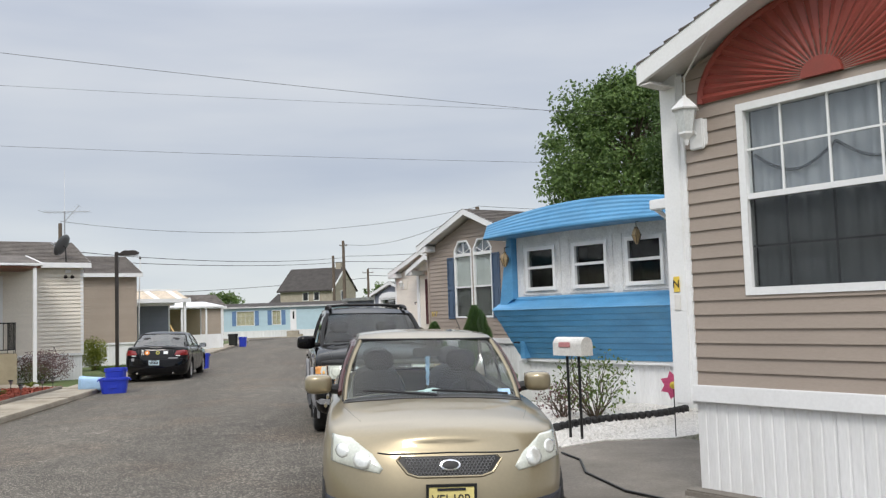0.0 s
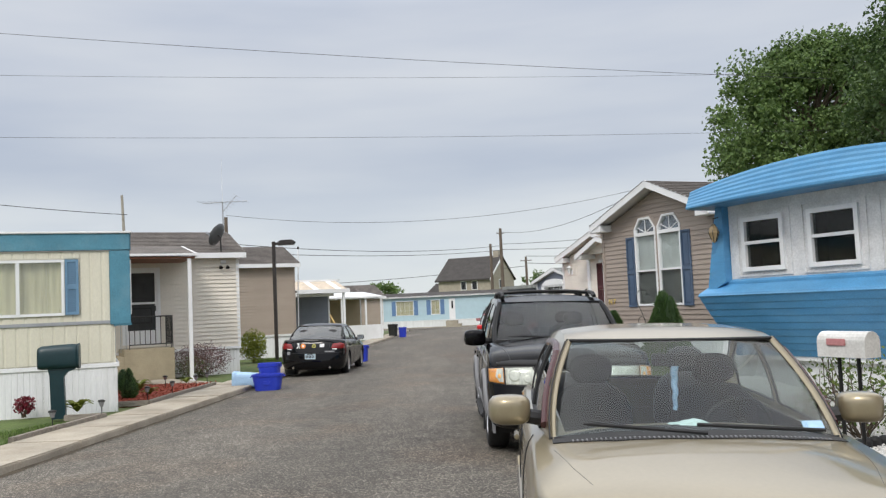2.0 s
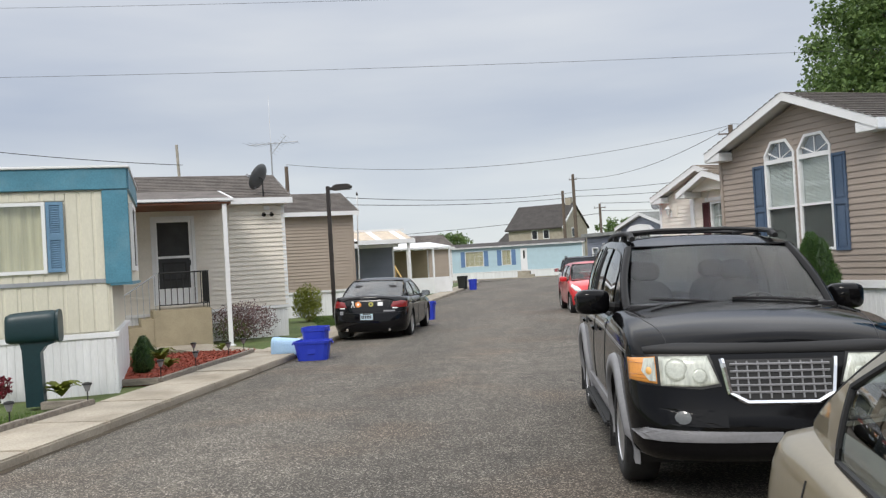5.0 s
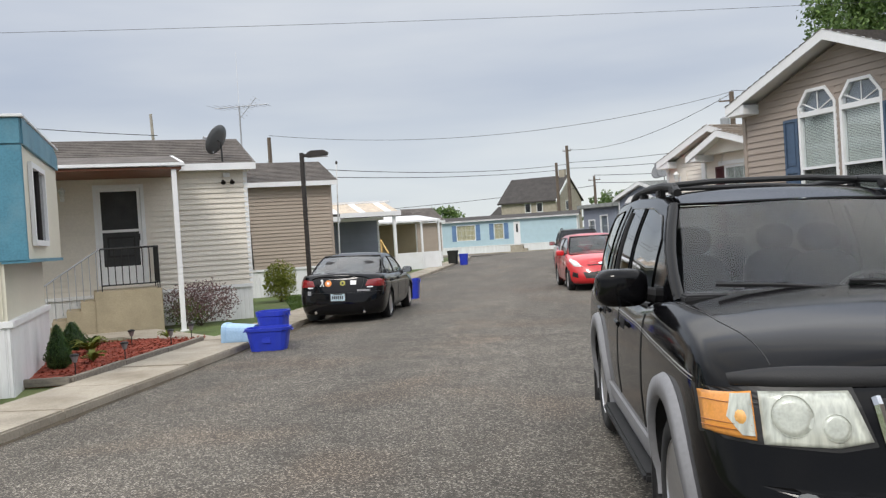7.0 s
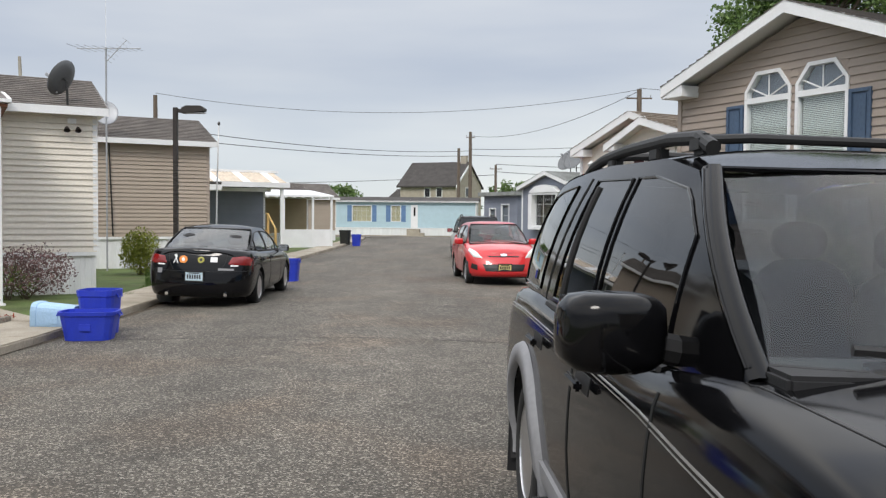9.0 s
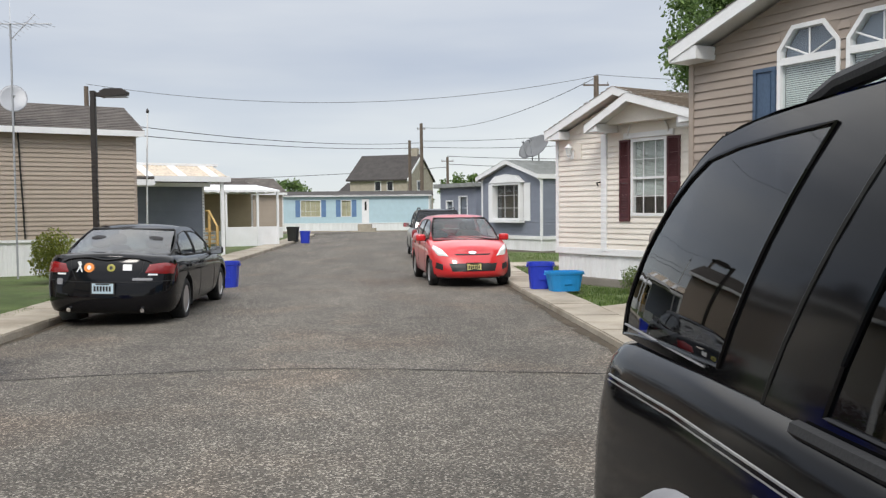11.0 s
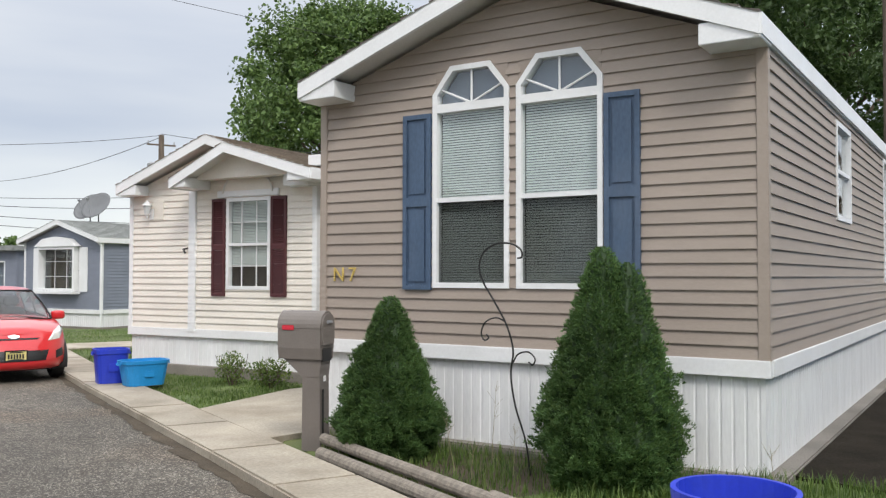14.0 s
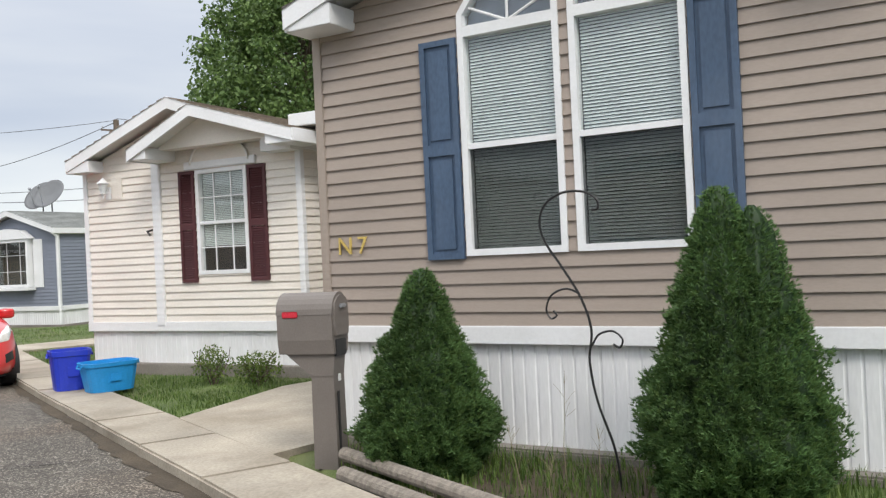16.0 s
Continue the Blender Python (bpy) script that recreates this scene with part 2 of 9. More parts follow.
BLUESHUT = mat("blue_painted_shutter", (0.058, 0.094, 0.155), 0.5, var=0.16, scale=3, fine=50, stretch=(1, 1, 0.4), stain=(0.11, 0.145, 0.205), stain_amt=0.6)
MAROON = mat("maroon_shutter", (0.075, 0.022, 0.025), 0.5, var=0.1)
SKYBLUE = mat("bright_blue_painted_metal", (0.083, 0.275, 0.50), 0.42, var=0.14, scale=1.5, stretch=(1, 1, 3), stain=(0.15, 0.35, 0.55), stain_amt=0.5)
TEALBLUE = mat("teal_blue_painted_metal", (0.075, 0.22, 0.30), 0.5, var=0.15, scale=2, stain=(0.17, 0.30, 0.36), stain_amt=0.6)
PALEBLUE = mat("pale_blue_siding", (0.42, 0.56, 0.62), 0.5, var=0.04, rand=0.02)
MIDBLUE = mat("mid_blue_shutter", (0.12, 0.21, 0.38), 0.5)
STUCCO = mat("white_textured_panel", (0.68, 0.68, 0.68), 0.7, var=0.12, scale=5, fine=35, bump=0.4)
GLASS = glass_mat("window_glass", (0.96, 0.98, 0.98))
SCREEN = glass_mat("insect_screen", (0.71, 0.71, 0.71), ior=1.02)
CARGLASS = glass_mat("car_glass", (0.80, 0.86, 0.85), ior=1.43)
TINTGLASS = glass_mat("tinted_car_glass", (0.09, 0.10, 0.115), ior=1.40)
MIDGLASS = glass_mat("mid_tint_car_glass", (0.45, 0.50, 0.50), ior=1.7)
DARKSOIL = mat("dark_bare_soil", (0.024, 0.020, 0.015), 0.95, var=0.3, scale=2.5, fine=40, bump=0.6, spec=0.08)
REARGLASS = glass_mat("reflecting_rear_glass", (0.30, 0.36, 0.37), ior=1.75)
WHITECURTAIN = mat("white_net_curtain", (0.70, 0.71, 0.68), 0.8, var=0.1)
FLUTED = mat("fluted_lamp_glass", (0.52, 0.54, 0.47), 0.15, 0.15, var=0.25, scale=16, fine=70, bump=0.05, coat=0.9, stretch=(1, 1, 0.15), stain=(0.6, 0.62, 0.56), stain_amt=0.5)
LENSCUP = mat("silvered_lamp_cup", (0.48, 0.50, 0.44), 0.26, 0.15, var=0.12, scale=20, fine=90, coat=0.6)
FOGGLASS = mat("fog_lamp_glass", (0.10, 0.105, 0.105), 0.1, var=0.1, coat=0.5)
BLIND = mat("white_blind_slat", (0.66, 0.69, 0.66), 0.6, var=0.06)
CURTAIN = mat("sheer_curtain", (0.27, 0.275, 0.29), 0.9, var=0.15, scale=3, stretch=(6, 6, 0.3))
CURTAIN_T = mat("tan_curtain", (0.52, 0.47, 0.32), 0.9, var=0.15, scale=3, stretch=(6, 6, 0.3))
# near-black base colour that stands for the shade indoors
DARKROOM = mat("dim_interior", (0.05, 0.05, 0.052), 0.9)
BLACK = mat("black_metal", (0.012, 0.012, 0.012), 0.45, var=0.1)
DARKBROWN = mat("dark_brown_metal", (0.025, 0.02, 0.018), 0.5, var=0.1)
RUBBER = mat("tyre_rubber", (0.018, 0.018, 0.018), 0.8, var=0.15, scale=12)
PLASTIC = mat("black_plastic", (0.014, 0.014, 0.015), 0.6, var=0.1, fine=120, bump=0.1)
GREYPLASTIC = mat("grey_cladding_plastic", (0.22, 0.22, 0.23), 0.5, var=0.08)
ALLOY = mat("alloy_wheel", (0.55, 0.55, 0.56), 0.28, 0.9, var=0.08)
CHROME = mat("chrome", (0.75, 0.75, 0.76), 0.12, 1.0, var=0.03)
GOLD = mat("pale_gold_car_paint", (0.285, 0.240, 0.155), 0.36, 0.55, var=0.03, coat=0.8)
BLACKPAINT = mat("black_car_paint", (0.0035, 0.0035, 0.004), 0.09, 0.0, var=0.1, spec=0.24)
CHARCOAL = mat("charcoal_car_paint", (0.005, 0.005, 0.006), 0.07, 0.0, var=0.1, spec=0.38)
REDPAINT = mat("bright_red_car_paint", (0.55, 0.018, 0.022), 0.3, 0.0, var=0.04, coat=0.9)
SILVERPAINT = mat("silver_car_paint", (0.35, 0.35, 0.34), 0.35, 0.5, var=0.04, coat=0.7)
SEATCLOTH = mat("grey_seat_cloth", (0.045, 0.045, 0.048), 0.9, var=0.15)
DASH = mat("dark_dashboard", (0.03, 0.03, 0.032), 0.7, var=0.1)
LAMPGLASS = mat("clear_lamp_lens", (0.72, 0.73, 0.70), 0.10, 0.45, var=0.1, scale=14, fine=60, coat=0.8)
HAZYLENS = mat("hazy_lamp_lens", (0.56, 0.58, 0.52), 0.14, 0.15, var=0.1, scale=9, fine=70, coat=0.8)
AMBER = mat("amber_lens", (0.72, 0.30, 0.06), 0.15, var=0.1, coat=0.6, fine=90, bump=0.03)
REDLENS = mat("red_lamp_lens", (0.210, 0.006, 0.007), 0.15, var=0.1, coat=0.8, fine=90, bump=0.2)
PLATE_Y = mat("pale_yellow_plate", (0.72, 0.62, 0.25), 0.45, var=0.08)
PLATE_B = mat("pale_blue_plate", (0.55, 0.68, 0.75), 0.45, var=0.08)
INK = mat("dark_ink", (0.015, 0.015, 0.02), 0.6, var=0.0)
WHITEINK = mat("white_sticker", (0.78, 0.78, 0.78), 0.5, var=0.05)
BINBLUE = mat("blue_recycling_plastic", (0.022, 0.045, 0.46), 0.42, var=0.08, scale=4, stain=(0.05, 0.08, 0.40), stain_amt=0.4)
BINCYAN = mat("bright_cyan_plastic", (0.02, 0.25, 0.58), 0.4, var=0.08)
BINPALE = mat("pale_blue_plastic", (0.35, 0.52, 0.72), 0.5, var=0.08)
BINBLACK = mat("black_bin_plastic", (0.02, 0.022, 0.02), 0.5, var=0.1)
GREYBOX = mat("taupe_mailbox_plastic", (0.16, 0.14, 0.125), 0.5, var=0.08, scale=3, fine=80, bump=0.1)
GREENBOX = mat("dark_teal_plastic", (0.007, 0.028, 0.034), 0.38, var=0.1, scale=8)
RED = mat("red_plastic", (0.55, 0.03, 0.05), 0.4)
BRICKRED = mat("brick_red_sunburst", (0.27, 0.055, 0.04), 0.5, var=0.12, scale=4, fine=60, stain=(0.2, 0.06, 0.045), stain_amt=0.5)
BRASS = mat("polished_brass", (0.70, 0.52, 0.16), 0.3, 0.35, var=0.05)
LOGWOOD = mat("weathered_grey_timber", (0.24, 0.21, 0.175), 0.9, var=0.25, scale=4, fine=40, stretch=(1, 6, 6), bump=0.6, stain=(0.12, 0.10, 0.08), stain_amt=0.5)
WOOD = mat("yellow_pine", (0.50, 0.33, 0.13), 0.7, var=0.15, scale=4, stretch=(1, 1, 0.2))
POLEWOOD = mat("weathered_pole_wood", (0.13, 0.10, 0.08), 0.9, var=0.25, scale=5, stretch=(3, 3, 0.3), bump=0.4)
BARK = mat("bark", (0.09, 0.07, 0.05), 0.95, var=0.3, scale=8, stretch=(2, 2, 0.4), bump=0.9)
DISHGREY = mat("grey_dish_metal", (0.33, 0.34, 0.36), 0.45, 0.2, var=0.06)
WIRE = mat("wire_black", (0.05, 0.05, 0.055), 0.6, var=0.0)
STOOP = mat("tan_stoop_concrete", (0.34, 0.29, 0.20), 0.85, var=0.12, bump=0.2)
RUSTYELLOW = mat("weathered_translucent_awning", (0.50, 0.42, 0.33), 0.6, var=0.25, scale=5)
LEAF_TREE = leaf_mat("tree_leaves", (0.050, 0.094, 0.028), (0.155, 0.230, 0.068))
LEAF_DARK = leaf_mat("dark_tree_leaves", (0.032, 0.065, 0.020), (0.098, 0.156, 0.048))
NEEDLE = leaf_mat("spruce_needles", (0.044, 0.094, 0.030), (0.122, 0.216, 0.066))
# darkened needle green: the shade deep between the tufts, put into the colour
NEEDLE_SHADED = leaf_mat("spruce_shaded_core", (0.018, 0.044, 0.012), (0.036, 0.076, 0.020))
NEEDLE_TIP = leaf_mat("spruce_new_growth", (0.05, 0.10, 0.024), (0.10, 0.16, 0.042))
SHRUB = leaf_mat("shrub_leaves", (0.05, 0.10, 0.02), (0.17, 0.22, 0.05))
SHRUB_Y = leaf_mat("yellow_green_leaves", (0.13, 0.17, 0.025), (0.32, 0.33, 0.06))
SHRUB_P = leaf_mat("purple_brown_leaves", (0.10, 0.065, 0.06), (0.26, 0.16, 0.16))
REDLEAF = leaf_mat("dark_red_leaves", (0.10, 0.012, 0.02), (0.28, 0.03, 0.05))
GRASSBLADE = leaf_mat("grass_blades", (0.038, 0.085, 0.016), (0.145, 0.205, 0.05))
PINKPETAL = mat("pink_petal_plastic", (0.62, 0.10, 0.22), 0.4)
YELLOWPETAL = mat("yellow_petal_plastic", (0.75, 0.55, 0.08), 0.4)
FARSTONE = mat("beige_render_far", (0.36, 0.32, 0.26), 0.8)
BROWNPANEL = mat("brown_door_panel", (0.16, 0.06, 0.03), 0.6)
CLOTH = mat("mint_white_cloth", (0.55, 0.68, 0.66), 0.9, var=0.12, scale=8)


# ---------------------------------------------------------------- geometry helpers
def mesh_of(bm, name, material, smooth=False):
    me = bpy.data.meshes.new(name)
    bm.normal_update()
    bm.to_mesh(me)
    bm.free()
    me.materials.append(material)
    if smooth:
        for p in me.polygons:
            p.use_smooth = True
    return me


def part(name, bm, material, parent, label="", smooth=False):
    ob = new(name, mesh_of(bm, name, material, smooth))
    ob.parent = parent
    if label:
        tagged(ob, label)
    return ob


def thing(name, m, label, category, group="", kind=""):
    ob = new(name)
    ob.empty_display_size = 0.2
    ob.matrix_world = m
    return tagged(ob, label, category, group, kind)


def solid(name, bm, material, label, category, kind="", group="", smooth=False, m=None):
    ob = new(name, mesh_of(bm, name, material, smooth))
    if m is not None:
        ob.matrix_world = m
    return tagged(ob, label, category, group, kind)


def bx(bm, x0, x1, y0, y1, z0, z1, bev=0.0):
    vs = [bm.verts.new(p) for p in ((x0, y0, z0), (x1, y0, z0), (x1, y1, z0), (x0, y1, z0), (x0, y0, z1), (x1, y0, z1), (x1, y1, z1), (x0, y1, z1))]
    fs = [bm.faces.new([vs[i] for i in f]) for f in ((3, 2, 1, 0), (4, 5, 6, 7), (0, 1, 5, 4), (1, 2, 6, 5), (2, 3, 7, 6), (3, 0, 4, 7))]
    if bev:
        bmesh.ops.bevel(bm, geom=list({e for f in fs for e in f.edges}), offset=bev, segments=2, affect="EDGES")
    return bm


def box(x0, x1, y0, y1, z0, z1, bev=0.0):
    return bx(bmesh.new(), x0, x1, y0, y1, z0, z1, bev)


def prism(bm, poly, a, b, axis="y"):
    """A flat polygon of (u, v) pushed from a to b along the axis: y: (u, y, v); x: (x, u, v); z: (u, v, z)."""
    def P(u, v, w):
        return (u, w, v) if axis == "y" else (w, u, v) if axis == "x" else (u, v, w)
    lo = [bm.verts.new(P(u, v, a)) for u, v in poly]
    hi = [bm.verts.new(P(u, v, b)) for u, v in poly]
    n = len(poly)
    bm.faces.new(lo[::-1])
    bm.faces.new(hi)
    for i in range(n):
        bm.faces.new((lo[i], lo[(i + 1) % n], hi[(i + 1) % n], hi[i]))
    bmesh.ops.recalc_face_normals(bm, faces=bm.faces[:])
    return bm


def ringed(bm, outer, inner, a, b):
    """A frame between two outlines of as many points, in the xz plane, from y a to y b."""
    n = len(outer)
    rows = [[bm.verts.new((u, w, v)) for u, v in o] for o in (outer, inner) for w in (a, b)]
    oa, ob_, ia, ib = rows
    for i in range(n):
        j = (i + 1) % n
        for f in ((oa[i], oa[j], ob_[j], ob_[i]), (ia[j], ia[i], ib[i], ib[j]), (oa[j], oa[i], ia[i], ia[j]), (ob_[i], ob_[j], ib[j], ib[i])):
            bm.faces.new(f)
    bmesh.ops.recalc_face_normals(bm, faces=bm.faces[:])
    return bm


def tube(bm, pts, r, n=8, r1=None, cap=True):
    pts = [Vector(p) for p in pts]
    rings, up = [], None
    for i, p in enumerate(pts):
        d = (pts[min(i + 1, len(pts) - 1)] - pts[max(i - 1, 0)]).normalized()
        if up is None:
            up = d.orthogonal().normalized()
        s = d.cross(up).normalized()
        up = s.cross(d).normalized()
        rr = r if r1 is None else r + (r1 - r) * i / max(1, len(pts) - 1)
        rings.append([bm.verts.new(p + (math.cos(2 * math.pi * k / n) * s + math.sin(2 * math.pi * k / n) * up) * rr) for k in range(n)])
    for a, b in zip(rings, rings[1:]):
        for k in range(n):
            bm.faces.new((a[k], a[(k + 1) % n], b[(k + 1) % n], b[k]))
    if cap:
        bm.faces.new(rings[0][::-1])
        bm.faces.new(rings[-1])
    return bm


def lathe(bm, prof, n=16, m=None):
    """Turns (r, z) pairs round z."""
    m = m or Matrix()
    rings = [[bm.verts.new(m @ Vector((r * math.cos(2 * math.pi * k / n), r * math.sin(2 * math.pi * k / n), z))) for k in range(n)] for r, z in prof]
    for a, b in zip(rings, rings[1:]):
        for k in range(n):
            bm.faces.new((a[k], a[(k + 1) % n], b[(k + 1) % n], b[k]))
    bm.faces.new(rings[0][::-1])
    bm.faces.new(rings[-1])
    bmesh.ops.recalc_face_normals(bm, faces=bm.faces[:])
    return bm


def text_bm(body, size, depth=0.004):
    cu = bpy.data.curves.new("t", "FONT")
    cu.body, cu.size, cu.extrude, cu.align_x, cu.align_y = body, size, depth / 2, "CENTER", "CENTER"
    ob = bpy.data.objects.new("t", cu)
    me = bpy.data.meshes.new_from_object(ob)
    bm = bmesh.new()
    bm.from_mesh(me)
    bpy.data.objects.remove(ob)
    bpy.data.meshes.remove(me)
    return bm


def moved(bm, m):
    bmesh.ops.transform(bm, matrix=m, verts=bm.verts[:])
    return bm


def gz(x, y):
    """Height of the road's surface: it falls gently away along the street, and to both kerbs."""
    return -0.006 * max(0.0, y - 4) - 0.016 * max(0.0, abs(x + 2.5) - 1.0)


def lot(y):
    return -0.006 * max(0.0, y - 4)
# ---------------------------------------------------------------- ground, road, pavements
def lerp_at(table, y):
    ys, xs = zip(*table)
    return float(np.interp(y, ys, xs))


LEFT_KERB = ((-25, -5.9), (12, -6.0), (22, -6.25), (30, -6.75), (40, -7.25), (57, -7.9), (80, -9.0), (86, -10.5), (89, -14), (90.5, -30))
RIGHT_KERB = ((-25, 1.75), (15.5, 1.7), (19.2, 1.02), (24, 0.93), (32, 0.6), (60, 0.5), (84, 0.5), (87, 2.5), (90, 30))


def grid_sheet(xs_of, ys, z_of):
    bm = bmesh.new()
    rows = []
    for y in ys:
        rows.append([bm.verts.new((x, y, z_of(x, y))) for x in xs_of(y)])
    for a, b in zip(rows, rows[1:]):
        for i in range(len(a) - 1):
            bm.faces.new((a[i], a[i + 1], b[i + 1], b[i]))
    return bm


def lot_xs(y):
    """Columns of the ground sheet: it dips under the street and its pavements."""
    a, b = lerp_at(LEFT_KERB, min(y, 84)), lerp_at(RIGHT_KERB, min(y, 84))
    return [-2500, -500, -120, -60, -30, -18, -13, a - 3, a - 1.06, a - 1.0, a, (a + b) / 2, b, b + 0.7, b + 0.85, 5, 8, 12, 18, 30, 60, 120, 500, 2500]


def ground_z(x, y):
    a, b = lerp_at(LEFT_KERB, min(y, 84)), lerp_at(RIGHT_KERB, min(y, 84))
    dip = 0.18 if (a - 1.03 < x < b + 0.75) or 85 < y < 93.5 else 0.0
    return lot(min(y, 140)) - dip


far_ys = [-900, -300, -80, -40, -25, -12, -6, 0, 4, 8, 12, 15.5, 17, 19.2, 22, 24, 26, 28, 30, 32, 34, 37, 40, 45, 50, 57, 65, 75, 82, 84.8, 85.2, 93.2, 93.8, 110, 140, 250, 600, 2500]
solid("ground", grid_sheet(lot_xs, far_ys, ground_z), LAWN, "dull green and bare earth lots between the homes", "ground", "structure", smooth=True)
road_ys = list(np.arange(-25, 86.1, 1.0))
solid("road", grid_sheet(lambda y: np.linspace(lerp_at(LEFT_KERB, y) - 0.02, lerp_at(RIGHT_KERB, y) + 0.02, 15), road_ys, gz), ASPHALT,
      "worn grey-brown asphalt street with exposed pebbles", "road", "structure", smooth=True)
solid("road_2", grid_sheet(lambda y: np.linspace(-70, 70, 30), [85.9, 88, 90, 92.5], lambda x, y: gz(-2.5, y) - 0.03), ASPHALT,
      "asphalt cross street in front of the far homes", "road", "structure", smooth=True)


def strip_on_road(name, pts, w, material, label, lift=0.005, wob=0.012):
    bm = bmesh.new()
    prev = None
    fine = []
    for (xa, ya), (xb, yb) in zip(pts, pts[1:]):
        for k in range(14):
            f = k / 14
            fine.append((xa + (xb - xa) * f, ya + (yb - ya) * f))
    fine.append(pts[-1])
    for i, (x, y) in enumerate(fine):
        d = Vector((fine[min(i + 1, len(fine) - 1)][0] - fine[max(i - 1, 0)][0], fine[min(i + 1, len(fine) - 1)][1] - fine[max(i - 1, 0)][1], 0)).normalized()
        s = Vector((-d.y, d.x, 0))
        x, y = x + random.uniform(-wob, wob), y + random.uniform(-wob, wob) * 2
        ww = w * random.uniform(0.35, 1.0)
        a, b = Vector((x, y, 0)) + s * ww / 2, Vector((x, y, 0)) - s * ww / 2
        cur = [bm.verts.new((p.x, p.y, gz(p.x, p.y) + lift)) for p in (a, b)]
        if prev:
            bm.faces.new((prev[0], prev[1], cur[1], cur[0]))
        prev = cur
    return solid(name, bm, material, label, "road crack", "structure")


strip_on_road("crack_1", [(-5.4, 22.3), (-2.6, 22.6), (0.7, 22.2)], 0.035, TAR, "dark tarred crack across the asphalt")
strip_on_road("crack_2", [(-4.9, 33.5), (-1.8, 32.4)], 0.03, TAR, "thin dark crack in the asphalt")
strip_on_road("crack_3", [(-1.9, 26.8), (0.5, 26.4)], 0.025, TAR, "thin dark crack in the asphalt")
strip_on_road("crack_4", [(-5.2, 29.7), (-3.8, 29.3), (-3.2, 29.9)], 0.025, TAR, "thin dark crack in the asphalt")


def slab_row(name, near, far, x_in, x_out, label, step=1.55, top=0.06):
    """A pavement of concrete slabs, each its own piece, with a kerb face to the road."""
    pav = thing(name, Matrix(), label, "pavement", kind="structure")
    y = near
    while y < far:
        y1 = min(y + step, far)
        bm = bmesh.new()
        g = 0.006
        c = [(x_in(y), y + g), (x_out(y), y + g), (x_out(y1), y1 - g), (x_in(y1), y1 - g)]
        dz = random.uniform(-0.006, 0.006)
        lo = [bm.verts.new((px, py, lot(py) - 0.16)) for px, py in c]
        hi = [bm.verts.new((px, py, lot(py) + top + dz)) for px, py in c]
        bm.faces.new(hi)
        for i in range(4):
            bm.faces.new((lo[i], lo[(i + 1) % 4], hi[(i + 1) % 4], hi[i]))
        bmesh.ops.recalc_face_normals(bm, faces=bm.faces[:])
        bmesh.ops.bevel(bm, geom=[e for e in bm.edges if all(v in hi for v in e.verts)], offset=0.018, segments=2, affect="EDGES")
        part("slab", bm, CONCRETE, pav)
        y = y1
    return pav


slab_row("pavement_1", -20, 84, lambda y: lerp_at(LEFT_KERB, y) - 1.02, lambda y: lerp_at(LEFT_KERB, y), "worn beige concrete pavement slabs beside the street")
slab_row("pavement_2", 17.0, 84, lambda y: lerp_at(RIGHT_KERB, y) + 0.70, lambda y: lerp_at(RIGHT_KERB, y), "worn beige concrete pavement slabs beside the street")
strip_on_road("trim_2", [(lerp_at(RIGHT_KERB, y) - 0.06, y) for y in (17.5, 20, 23, 26, 29, 33)], 0.24, SOIL, "strip of dirt and dead leaves along the kerb", 0.006, 0.03)
strip_on_road("trim_3", [(lerp_at(LEFT_KERB, y) + 0.05, y) for y in (6, 12, 18, 24, 30, 36)], 0.16, SOIL, "strip of dirt along the kerb", 0.006, 0.03)
solid("pavement_3", prism(bmesh.new(), [(1.7, -6), (6.0, -6), (6.5, 6.0), (3.0, 11.2), (1.72, 11.6), (1.72, -2)], -0.1, 0.012, "z"), CONC_GREY,
      "stained grey concrete driveway beside the home", "driveway", "structure")
solid("pavement_4", prism(bmesh.new(), [(1.55, 25.1), (2.35, 25.35), (5.5, 27.9), (5.0, 29.0), (3.0, 28.5), (1.45, 27.3)], -0.3, lot(26) + 0.06, "z"), CONCRETE,
      "pale concrete path between two homes", "path", "structure")
solid("pavement_5", prism(bmesh.new(), [(1.2, 38.2), (6, 38.6), (6, 40.2), (1.2, 39.8)], -0.4, lot(39) + 0.05, "z"), CONCRETE,
      "pale concrete path across the grass", "path", "structure")
solid("pavement_6", prism(bmesh.new(), [(-7.3, 22.7), (-7.3, 24.0), (-9.6, 26.2), (-12.5, 25.2), (-12.0, 24.2), (-9.6, 24.8)], -0.3, lot(25) + 0.055, "z"), CONCRETE,
      "pale concrete path to the porch steps", "path", "structure")
# far kerb and bank
solid("trim_1", box(-70, 70, 92.4, 92.6, -0.8, -0.47), CONCRETE, "far concrete kerb of the cross street", "kerb", "structure")


# ---------------------------------------------------------------- walls, siding, windows
def x_limits(z, x0, x1, ze, gable):
    if gable is None or z <= ze:
        return x0, x1
    px, pz = gable
    f = min(1.0, (z - ze) / (pz - ze))
    return x0 + (px - x0) * f, x1 + (px - x1) * f


def spans(lo, hi, cuts):
    out, a = [], lo
    for c0, c1 in sorted(cuts):
        if c0 > a + 0.01:
            out.append((a, min(c0, hi)))
        a = max(a, c1)
    if a < hi - 0.01:
        out.append((a, hi))
    return [(p, q) for p, q in out if q - p > 0.01]


